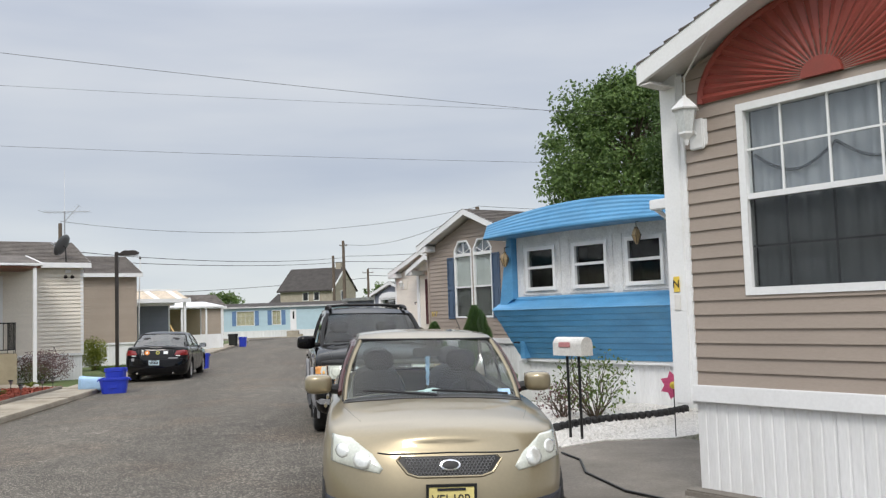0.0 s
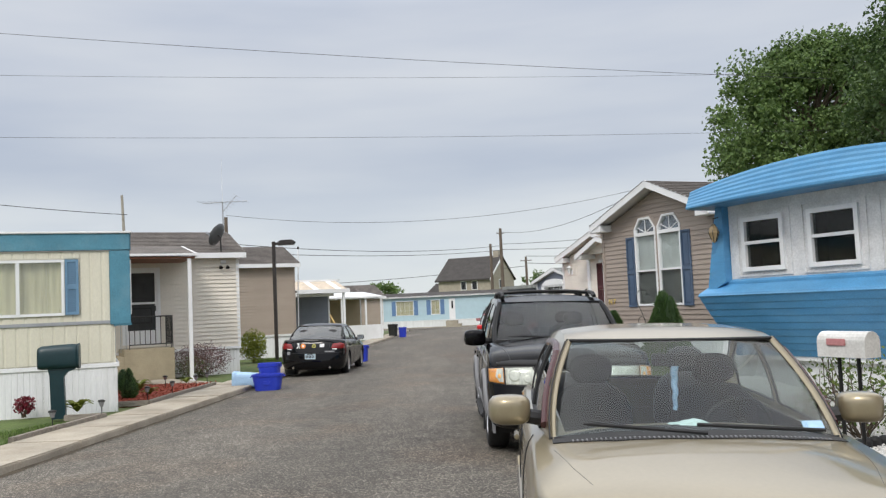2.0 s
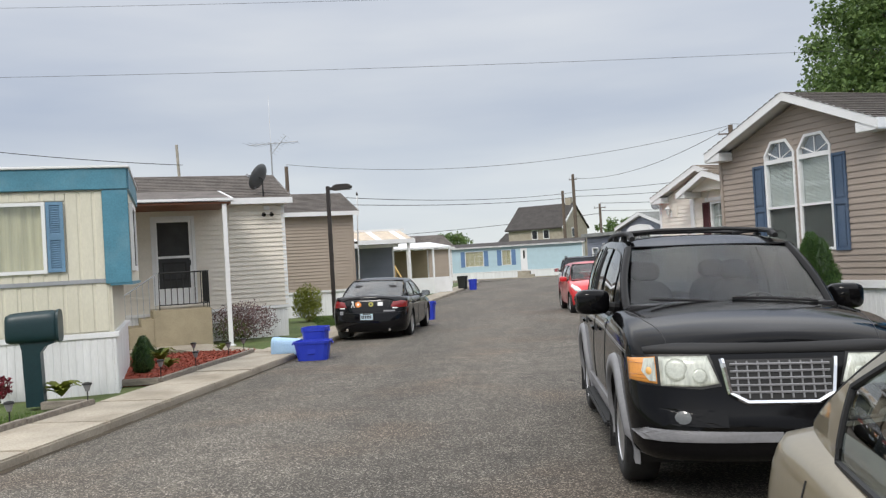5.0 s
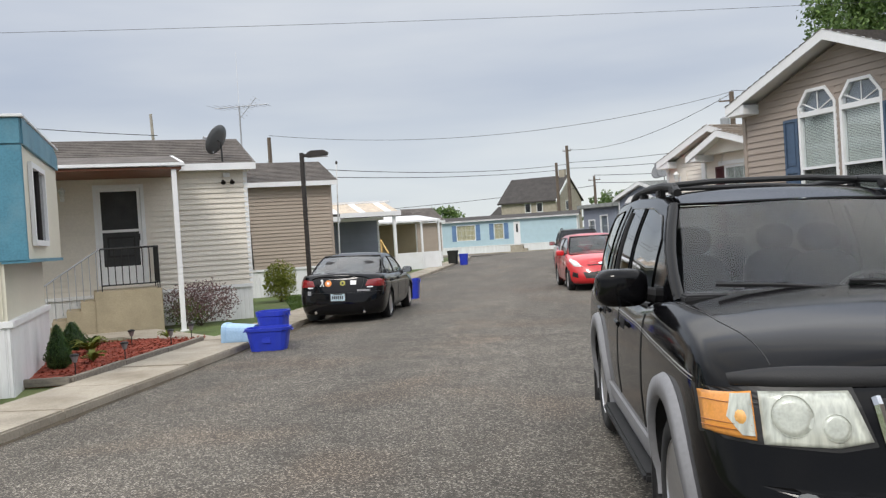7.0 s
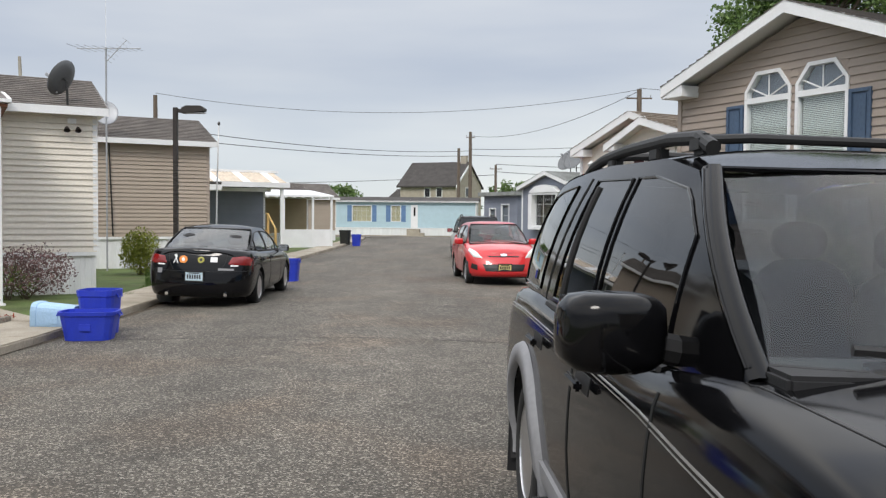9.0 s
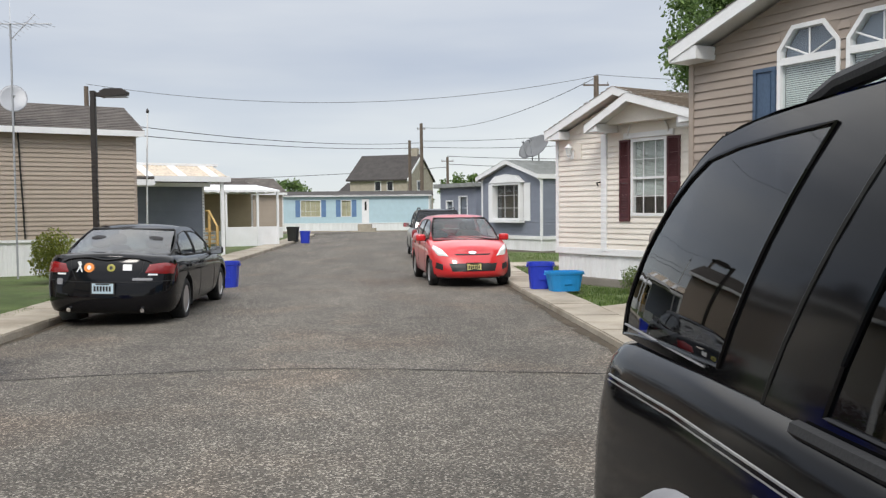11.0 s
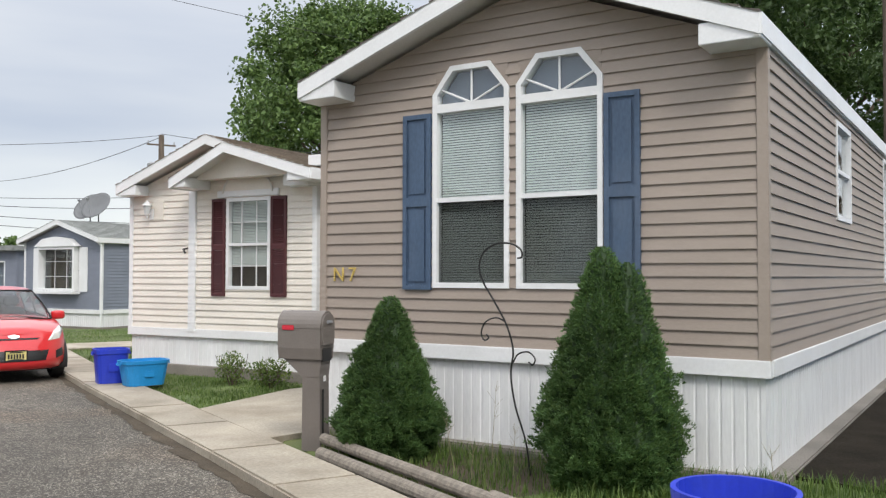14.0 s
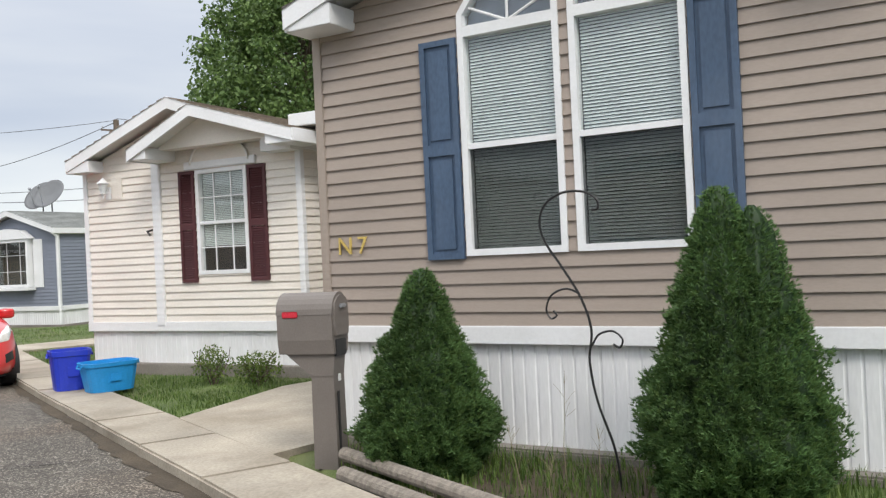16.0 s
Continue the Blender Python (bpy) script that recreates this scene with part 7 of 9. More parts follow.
suv_top, suv_y = greenhouse(suv, dict(pillar=0.06, top=[(1.02, 1.20), (0.38, 1.655), (0.0, 1.715), (-1.0, 1.735), (-1.6, 1.722), (-1.80, 1.706), (-1.90, 1.682), (-1.99, 1.632), (-2.08, 1.548), (-2.17, 1.43), (-2.235, 1.31), (-2.28, 1.20), (-2.30, 1.13)],
                            belt=[(-2.37, 1.118), (-1.5, 1.135), (0.4, 1.11), (1.0, 1.165)], wb=0.845, wr=0.66, mid=-0.6, lean=((-2.37, 0.0), (-1.9, 0.0), (-1.5, 0.22), (-1.05, 0.20), (-0.6, 0.06), (-0.3, 0.0)),
                            windows=[(-0.22, 0.58), (-1.06, -0.30), (-2.27, -1.50)], bow_f=0.14, bow_r=0.04, taper=0.05, rear_n=7, band_r=0.008, vt=0.90, roof_crown=0.045, seal_r=0.005), BLACKPAINT, TINTGLASS, CARGLASS, seal=BLACKPAINT)
for s in (1, -1):
    def on_cabin(x0_, x1_, z0_, z1_, off):
        return [(x0_ + (x1_ - x0_) * t, s * (suv_y(x0_ + (x1_ - x0_) * t, z0_ + (z1_ - z0_) * t) + off), z0_ + (z1_ - z0_) * t) for t in np.linspace(0, 1, 9)]
    part("door_frame_seam", tube(bmesh.new(), on_cabin(-1.28, -1.04, 1.12, 1.69, 0.0), 0.005, 5), BLACK, suv)
    part("division_bar", tube(bmesh.new(), on_cabin(-0.86, -0.80, 1.13, 1.645, 0.002), 0.013, 6), PLASTIC, suv, "black bar dividing the rear door glass")
    part("belt_moulding", tube(bmesh.new(), [(x, s * (suv_y(x, 1.125) + 0.012), 1.125) for x in np.linspace(-1.12, 0.62, 12)], 0.016, 6), PLASTIC, suv, "black belt moulding")
    # highlight along the glass's lower edge, modelled as a thin light grey tube
    part("glass_edge_glint", tube(bmesh.new(), [(x, s * (suv_y(x, 1.155) + 0.004), 1.152 + 0.004 * math.cos(x * 3)) for x in np.linspace(-2.26, -1.56, 10)], 0.0035, 5), GREYPLASTIC, suv, "light grey line for the highlight on the quarter glass's lower edge")
seats(suv, (-0.05, -1.0), 0.62, 1.7)
part("dashboard", box(0.50, 1.15, -0.76, 0.76, 0.80, 1.06, 0.06), DASH, suv)
steering(suv, 0.38, 0.38, 1.10)
part("cowl", box(0.90, 1.16, -0.76, 0.76, 1.12, 1.215, 0.01), PLASTIC, suv)
for y0, y1 in ((0.62, 0.02), (0.0, -0.60)):
    w = part("wiper", tube(bmesh.new(), [(1.17, y0, 1.225), (1.13, (y0 + y1) / 2, 1.25), (1.09, y1, 1.26)], 0.012, 6), PLASTIC, suv)
for s in (1, -1):
    sd_ = "left" if s > 0 else "right"
    part("lamp_bezel", b.decal("front", [(s * 0.355, 0.775), (s * 0.48, 0.755), (s * 0.895, 0.785), (s * 0.898, 0.95), (s * 0.72, 0.968), (s * 0.415, 0.97)], 0.004, 6, 0.0, 6), BLACK, suv, "dark lamp surround")
    hl = part("headlight", b.decal("front", [(s * 0.37, 0.79), (s * 0.48, 0.77), (s * 0.715, 0.775), (s * 0.72, 0.95), (s * 0.43, 0.955)], 0.009, 6, 0.008, 5), FLUTED, suv, "hazy rectangular headlight with fluted glass", smooth=True)
    for yy, zz, rr in ((0.62, 0.87, 0.068), (0.485, 0.835, 0.046)):
        ring = [(s * yy + rr * math.cos(a), zz + rr * math.sin(a)) for a in np.linspace(0, 2 * math.pi, 21)]
        part("lamp_reflector", b.decal("front", ring[:-1], 0.0165, 3, 0.001, 1), LENSCUP, hl, "bright round reflector", smooth=True)
        part("reflector_ring", b.line("front", ring, 0.0016, 0.017, 1), FLUTED, hl)
    tl = part("turn_lamp", b.decal("front", [(s * 0.735, 0.785), (s * 0.885, 0.80), (s * 0.888, 0.935), (s * 0.74, 0.95)], 0.009, 6, 0.008, 4), AMBER, suv, "clear and amber turn lamp", smooth=True)
    part("clear_corner", b.decal("front", [(s * 0.738, 0.80), (s * 0.775, 0.80), (s * 0.815, 0.86), (s * 0.80, 0.938), (s * 0.741, 0.945)], 0.0175, 3, 0.002, 3), FLUTED, tl, "clear fluted inner half")
    part("lamp_bulb", b.decal("front", [(s * 0.775 + 0.018 * math.cos(a), 0.862 + 0.026 * math.sin(a)) for a in np.linspace(0, 2 * math.pi, 11)[:-1]], 0.0185, 3, 0.006, 1), mat("bright_amber_lens", (0.80, 0.42, 0.12), 0.12, coat=0.7), tl)
    for zz in (0.815, 0.835, 0.905):
        part("lens_rib", b.line("front", [(s * 0.742, zz), (s * 0.882, zz + 0.004)], 0.0018, 0.0165, 6), mat("dark_amber_rib", (0.36, 0.13, 0.03), 0.3), tl)
    part("bumper_cladding", b.decal("front", [(s * 0.02, 0.445), (s * 0.82, 0.44), (s * 0.88, 0.48), (s * 0.82, 0.515), (s * 0.02, 0.505)], 0.012, 6, 0.004, 8), GREYPLASTIC, suv, "grey bumper cladding")
    part("fog_lamp_pocket", b.decal("front", [(s * 0.34, 0.53), (s * 0.72, 0.535), (s * 0.74, 0.64), (s * 0.34, 0.63)], 0.019, 4, 0.0, 4), BLACKPAINT, suv)
    part("fog_lamp", b.decal("front", [(s * 0.60 + 0.048 * math.cos(a), 0.585 + 0.040 * math.sin(a)) for a in np.linspace(0, 2 * math.pi, 13)[:-1]], 0.022, 3, 0.003, 1), FOGGLASS, suv, "round fog lamp")
    for x, R in ((1.48, 0.445), (-1.41, 0.445)):
        bm = bmesh.new()
        rows = []
        for k, a in enumerate(np.linspace(-0.28, math.pi + 0.28, 30)):
            row = []
            for rr, oo in ((R - 0.012, 0.0), (R - 0.01, 0.035), (R + 0.075, 0.03), (R + 0.09, 0.0)):
                xx, zz = x + rr * math.cos(a), 0.37 + rr * math.sin(a)
                p, n = b.hit(sd_, max(-2.36, min(2.3, x + (R + 0.05) * math.cos(a))), max(0.34, 0.37 + (R + 0.05) * math.sin(a)))
                row.append(bm.verts.new((xx, p.y + s * oo, zz)))
            rows.append(row)
        for A, B in zip(rows, rows[1:]):
            for i in range(3):
                bm.faces.new((A[i], A[i + 1], B[i + 1], B[i]))
        bmesh.ops.recalc_face_normals(bm, faces=bm.faces[:])
        part("arch_flare", bm, GREYPLASTIC, suv, "grey wheel arch flare", smooth=True)
        part("mud_flap", box(x - 0.47, x - 0.45, min(s * 0.68, s * 0.92), max(s * 0.68, s * 0.92), 0.14, 0.46), PLASTIC, suv)
    part("sill_cladding", b.decal(sd_, [(1.0, 0.33), (-0.94, 0.33), (-0.93, 0.47), (0.99, 0.47)], 0.016, 4, 0.004, 14), GREYPLASTIC, suv, "grey sill cladding")
    part("running_board", moved(box(-0.88, 0.96, 0.0, 0.15, 0.0, 0.05, 0.015), Matrix.Translation((0, 0.80 if s > 0 else -0.95, 0.27))), PLASTIC, suv, "black running board")
    for dz in (0.0, 0.014):
        part("pinstripe", b.line(sd_, [(1.95, 0.955 + dz), (0.6, 1.005 + dz), (-1.6, 1.03 + dz), (-2.1, 1.02 + dz)], 0.0035 if dz else 0.002, 0.001, 14), SILVERPAINT, suv, "thin silver pinstripe")
    for x in (0.72, -0.26, -1.27):
        part("door_seam", b.line(sd_, [(x, 0.50), (x, 0.8), (x - 0.01, 1.09)], 0.005, 0.0), BLACK, suv)
    part("hood_seam", b.line("top", [(2.15, s * 0.66), (1.7, s * 0.74), (1.1, s * 0.79)], 0.003, 0.0, 14), BLACK, suv)
    for x in (-0.08, -1.06):
        handle(suv, b, x, 0.965, s, BLACKPAINT)
    mirror(suv, 0.66, 0.86, 1.23, s, BLACKPAINT, (0.17, 0.27, 0.20))
    rk = part("roof_rail", tube(bmesh.new(), [(-1.56, s * 0.60, 1.735), (-1.46, s * 0.60, 1.765), (-1.2, s * 0.60, 1.79), (-0.8, s * 0.60, 1.80), (-0.2, s * 0.60, 1.795), (0.10, s * 0.60, 1.775), (0.22, s * 0.60, 1.735)], 0.024, 10), PLASTIC, suv, "black roof rail")
    for x in (-1.02, -0.35, 0.11):
        part("rail_foot", box(x - 0.06, x + 0.06, s * 0.60 - 0.024, s * 0.60 + 0.024, 1.72, 1.785, 0.015), PLASTIC, rk)
    part("tail_lamp", b.decal("rear", [(s * 0.70, 0.72), (s * 0.85, 0.72), (s * 0.84, 0.98), (s * 0.72, 0.98)], 0.008), REDLENS, suv)
for x in (-1.2, -0.25):
    part("cross_bar", tube(bmesh.new(), [(x, -0.60, 1.795), (x, -0.3, 1.815), (x, 0.3, 1.815), (x, 0.60, 1.795)], 0.018, 8), PLASTIC, suv)
part("grille", b.decal("front", [(-0.33, 0.93), (-0.30, 0.73), (-0.20, 0.69), (0.20, 0.69), (0.30, 0.73), (0.33, 0.93)], 0.006, 5, 0.0, 5), BLACK, suv, "black grille")
part("grille_rim", b.line("front", [(-0.345, 0.935), (-0.31, 0.73), (-0.21, 0.675), (0.21, 0.675), (0.31, 0.73), (0.345, 0.935)], 0.016, 0.006), CHROME, suv, "chrome grille surround")
for k in range(5):
    z = 0.735 + 0.042 * k
    part("grille_bar", b.line("front", [(-0.30, z), (0.30, z)], 0.008, 0.012, 8), GREYPLASTIC, suv)
for k in range(9):
    y = -0.26 + 0.065 * k
    part("grille_slat", b.line("front", [(y, 0.70), (y, 0.92)], 0.006, 0.010, 4), GREYPLASTIC, suv)
bm = bmesh.new()
rows = []
for y in np.linspace(-0.80, 0.80, 25):
    e_ = 1 - abs(y / 0.80) ** 6
    row = []
    for z, off in ((0.966, 0.004), (0.972, 0.020), (0.990 + 0.008 * e_, 0.028), (0.998 + 0.024 * e_, 0.026), (1.0 + 0.030 * e_, 0.018)):
        p, n = b.hit("front", y, z)
        row.append(bm.verts.new(p + n * off))
    rows.append(row)
for A, B in zip(rows, rows[1:]):
    for i in range(4):
        bm.faces.new((A[i], A[i + 1], B[i + 1], B[i]))
bmesh.ops.recalc_face_normals(bm, faces=bm.faces[:])
part("hood_deflector", bm, PLASTIC, suv, "smoked black hood deflector", smooth=True)
part("rear_bumper", b.decal("rear", [(-0.80, 0.40), (0.80, 0.40), (0.84, 0.58), (-0.84, 0.58)], 0.03, 5, 0.01, 8), GREYPLASTIC, suv)

# ---- charcoal saloon seen from behind
b = Body(4.84, 1.79, 0.20, [(-2.44, 0.92), (-2.2, 0.985), (-1.6, 0.985), (-1.2, 0.955), (0.8, 0.90), (1.1, 0.885), (1.7, 0.80), (2.2, 0.69), (2.4, 0.60)], ROWS_STD, 0.8, 0.55, 2.8, 3.2, 0.06)
sed = car_base("car", tilt_pose(-5.76, 28.7, 92, 1.5), "charcoal-black saloon car with stickers on its boot", b, CHARCOAL, (1.40, -1.34), 0.315, 0.205, 5, ALLOY, open_x=(-1.5, 1.0))
greenhouse(sed, dict(top=[(1.10, 0.90), (0.25, 1.33), (-0.1, 1.375), (-0.6, 1.385), (-1.0, 1.34), (-1.78, 0.99)], belt=[(-1.8, 0.985), (-1.0, 0.955), (1.1, 0.885)], wb=0.79, wr=0.565, mid=-0.3,
                     windows=[(-0.38, 0.62), (-1.30, -0.46)], bow_f=0.18, bow_r=0.16, taper=0.05, rear_glass=REARGLASS), CHARCOAL, MIDGLASS, MIDGLASS)
seats(sed, (-0.05, -0.95), 0.34, 1.7)
part("dashboard", box(0.5, 1.15, -0.7, 0.7, 0.6, 0.88, 0.05), DASH, sed)
for s in (1, -1):
    sd_ = "left" if s > 0 else "right"
    part("tail_lamp", b.decal("rear", [(s * 0.52, 0.77), (s * 0.86, 0.75), (s * 0.87, 0.88), (s * 0.76, 0.91), (s * 0.57, 0.885)], 0.008, 6, 0.008, 4), REDLENS, sed, "red wrap-around tail lamp")
    part("reverse_lamp", b.decal("rear", [(s * 0.56, 0.735), (s * 0.68, 0.735), (s * 0.68, 0.758), (s * 0.56, 0.758)], 0.006), WHITEINK, sed)
    for x in (0.68, -0.42, -1.28):
        part("door_seam", b.line(sd_, [(x, 0.28), (x, 0.6), (x - 0.03, 0.92)], 0.004, 0.0), BLACK, sed)
    for x in (-0.25, -1.12):
        handle(sed, b, x, 0.82, s, CHARCOAL)
    mirror(sed, 0.66, 0.83, 0.96, s, CHARCOAL, (0.14, 0.22, 0.14))
    part("trunk_seam", b.line("rear", [(s * 0.50, 0.97), (s * 0.48, 0.80), (s * 0.40, 0.66)], 0.004, 0.001), BLACK, sed)
    part("exhaust", tube(bmesh.new(), [(-2.0, s * 0.5, 0.26), (-2.40, s * 0.5, 0.25)], 0.03, 8), CHROME, sed)
part("bumper_seam", b.line("rear", [(-0.86, 0.66), (-0.4, 0.64), (0.4, 0.64), (0.86, 0.66)], 0.005, 0.001), BLACK, sed)
part("boot_lip", b.line("top", [(-2.26, -0.6), (-2.30, 0.0), (-2.26, 0.6)], 0.02, 0.004), CHARCOAL, sed)
plate(sed, b, "rear", 0.03, 0.555, PLATE_B, "")
rib = part("ribbon_sticker", b.line("rear", [(0.33, 0.77), (0.375, 0.88), (0.40, 0.90), (0.37, 0.91), (0.35, 0.88), (0.405, 0.77)], 0.010, 0.003, 4), WHITEINK, sed, "white ribbon sticker")
for yy, rr, mt, mi in ((0.24, 0.065, mat("orange_sticker", (0.7, 0.22, 0.03), 0.4), WHITEINK), (-0.06, 0.052, mat("olive_sticker", (0.35, 0.32, 0.05), 0.4), INK)):
    st_ = part("round_sticker", b.decal("rear", [(yy + rr * 1.1 * math.cos(a), 0.835 + rr * math.sin(a)) for a in np.linspace(0, 2 * math.pi, 17)[:-1]], 0.005, 3, 0.0, 1), mt, sed, "round bumper sticker")
    part("sticker_centre", b.decal("rear", [(yy + rr * 0.45 * math.cos(a), 0.835 + rr * 0.5 * math.sin(a)) for a in np.linspace(0, 2 * math.pi, 9)[:-1]], 0.0075, 2, 0.0, 1), mi, st_)
part("square_sticker", b.decal("rear", [(-0.34, 0.80), (-0.22, 0.80), (-0.22, 0.885), (-0.34, 0.885)], 0.005, 3), WHITEINK, sed, "white square sticker")
part("star_sticker", b.decal("rear", [(0.60, 0.60), (0.68, 0.60), (0.68, 0.68), (0.60, 0.68)], 0.005, 3), GREYPLASTIC, sed)
part("name_badge", b.decal("rear", [(-0.62, 0.665), (-0.36, 0.665), (-0.36, 0.70), (-0.62, 0.70)], 0.005, 3), GREYPLASTIC, sed)

# ---- bright red hatchback
b = Body(4.07, 1.722, 0.20, [(-2.05, 1.02), (-1.5, 1.05), (0.6, 0.955), (0.95, 0.95), (1.4, 0.86), (1.8, 0.74), (2.0, 0.66)], ROWS_STD, 0.8, 0.5, 2.5, 3.0, 0.09)
red = car_base("car", tilt_pose(-0.42, 34.0, -83, 0), "bright red small hatchback parked at the kerb", b, REDPAINT, (1.28, -1.21), 0.30, 0.185, 7, ALLOY, open_x=(-1.75, 0.92))
greenhouse(red, dict(top=[(1.10, 0.95), (0.20, 1.41), (-0.15, 1.46), (-0.7, 1.46), (-1.35, 1.38), (-1.85, 1.08)], belt=[(-1.9, 1.07), (-0.8, 1.0), (1.1, 0.93)], wb=0.77, wr=0.56, mid=-0.3,
                     windows=[(-0.30, 0.66), (-1.15, -0.38)], bow_f=0.22, bow_r=0.08, taper=0.06), REDPAINT, MIDGLASS, CARGLASS)
seats(red, (-0.05, -0.85), 0.40, 1.6)
part("dashboard", box(0.5, 1.15, -0.68, 0.68, 0.66, 0.93, 0.05), DASH, red)
for s in (1, -1):
    sd_ = "left" if s > 0 else "right"
    part("headlight", b.decal("front", [(s * 0.50, 0.64), (s * 0.70, 0.66), (s * 0.80, 0.80), (s * 0.76, 0.86), (s * 0.62, 0.78)], 0.007, 6, 0.012, 4), LAMPGLASS, red, "clear swept-back headlight")
    part("fog_pocket", b.decal("front", [(s * 0.62, 0.36), (s * 0.76, 0.40), (s * 0.74, 0.52), (s * 0.62, 0.48)], 0.005), BLACK, red)
    for x in (0.72, -0.34, -1.1):
        part("door_seam", b.line(sd_, [(x, 0.28), (x, 0.6), (x - 0.03, 0.95)], 0.004, 0.0), BLACK, red)
    for x in (-0.18, -1.0):
        handle(red, b, x, 0.86, s, REDPAINT)
    mirror(red, 0.62, 0.82, 1.0, s, REDPAINT, (0.14, 0.22, 0.15))
    part("tail_lamp", b.decal("rear", [(s * 0.6, 0.85), (s * 0.8, 0.85), (s * 0.78, 1.0), (s * 0.64, 1.0)], 0.006), REDLENS, red)
part("lower_grille", b.decal("front", [(-0.50, 0.50), (-0.44, 0.34), (0.44, 0.34), (0.50, 0.50)], 0.006, 5, 0, 6), BLACK, red, "black trapezoid grille")
part("upper_grille", b.decal("front", [(-0.38, 0.69), (-0.34, 0.665), (0.34, 0.665), (0.38, 0.69)], 0.006, 3, 0, 6), BLACK, red)
part("maker_badge", b.decal("front", [(0.085 * math.cos(a), 0.715 + 0.034 * math.sin(a)) for a in np.linspace(0, 2 * math.pi, 17)[:-1]], 0.012, 3, 0.006, 1), CHROME, red, "chrome oval badge")
plate(red, b, "front", 0.0, 0.43, PLATE_Y, "")
for y0, y1 in ((0.55, -0.02), (0.02, -0.5)):
    part("wiper", tube(bmesh.new(), [(1.24, y0, 0.97), (1.16, (y0 + y1) / 2, 1.0), (1.10, y1, 1.01)], 0.011, 6), PLASTIC, red)

# ---- silver sport utility further on, seen from behind
b = Body(4.55, 1.80, 0.28, [(-2.3, 1.0), (-1.5, 1.03), (0.7, 1.0), (1.0, 0.99), (1.6, 0.95), (2.1, 0.88), (2.25, 0.80)], ROWS_SUV, 0.55, 0.40, 3.2, 3.6, 0.06)
sil = car_base("car", tilt_pose(-0.75, 45.5, 93, 0), "silver sport utility vehicle with dark glass parked at the kerb", b, SILVERPAINT, (1.38, -1.32), 0.35, 0.22, 5, ALLOY, under=0.28, open_x=(-2.1, 0.9))
greenhouse(sil, dict(top=[(0.98, 1.02), (0.3, 1.58), (0.0, 1.63), (-1.0, 1.65), (-1.85, 1.62), (-2.15, 1.05)], belt=[(-2.3, 1.04), (1.0, 1.0)], wb=0.82, wr=0.64, mid=-0.6,
                     windows=[(-0.22, 0.58), (-1.15, -0.30), (-1.95, -1.28)], bow_f=0.14, bow_r=0.05, taper=0.02), BLACKPAINT, TINTGLASS, TINTGLASS)
seats(sil, (0.0,), 0.6, 1.7)
for s in (1, -1):
    part("tail_lamp", b.decal("rear", [(s * 0.68, 0.72), (s * 0.88, 0.72), (s * 0.87, 1.0), (s * 0.70, 1.0)], 0.008), REDLENS, sil, "red tail lamp")
    mirror(sil, 0.62, 0.84, 1.12, s, SILVERPAINT, (0.15, 0.24, 0.17))
    part("roof_rail", tube(bmesh.new(), [(-1.8, s * 0.58, 1.66), (-1.6, s * 0.58, 1.72), (-0.1, s * 0.58, 1.71), (0.1, s * 0.58, 1.65)], 0.02, 6), PLASTIC, sil)
plate(sil, b, "rear", 0, 0.75, WHITEINK, "")
part("rear_bumper", b.decal("rear", [(-0.8, 0.38), (0.8, 0.38), (0.82, 0.56), (-0.82, 0.56)], 0.02, 4, 0.01, 6), GREYPLASTIC, sil)
# ---------------------------------------------------------------- plants
def leaf_quads(bm, pts, size, rnd, flat=0.0):
    for p in pts:
        s = size * rnd.uniform(0.6, 1.25)
        n = Vector((rnd.gauss(0, 1), rnd.gauss(0, 1), rnd.gauss(0, 1) + flat)).normalized()
        u = n.orthogonal().normalized()
        u = Matrix.Rotation(rnd.uniform(0, 6.28), 3, n) @ u
        v = n.cross(u)
        q = [bm.verts.new(p + u * s * a + v * s * b + n * s * c) for a, b, c in ((-0.5, 0, 0), (0, -0.32, 0.08), (0.55, 0, 0), (0, 0.32, 0.08))]
        bm.faces.new((q[0], q[1], q[2], q[3]))


def limb(bm, a, b, r0, r1, rnd, bend=0.1, n=6):
    a, b = Vector(a), Vector(b)
    d = (b - a).length
    mids = [a.lerp(b, t) + Vector((rnd.uniform(-1, 1), rnd.uniform(-1, 1), rnd.uniform(-0.5, 1))) * d * bend * math.sin(math.pi * t) for t in (0.0, 0.33, 0.66, 1.0)]
    tube(bm, mids, r0, n, r1)


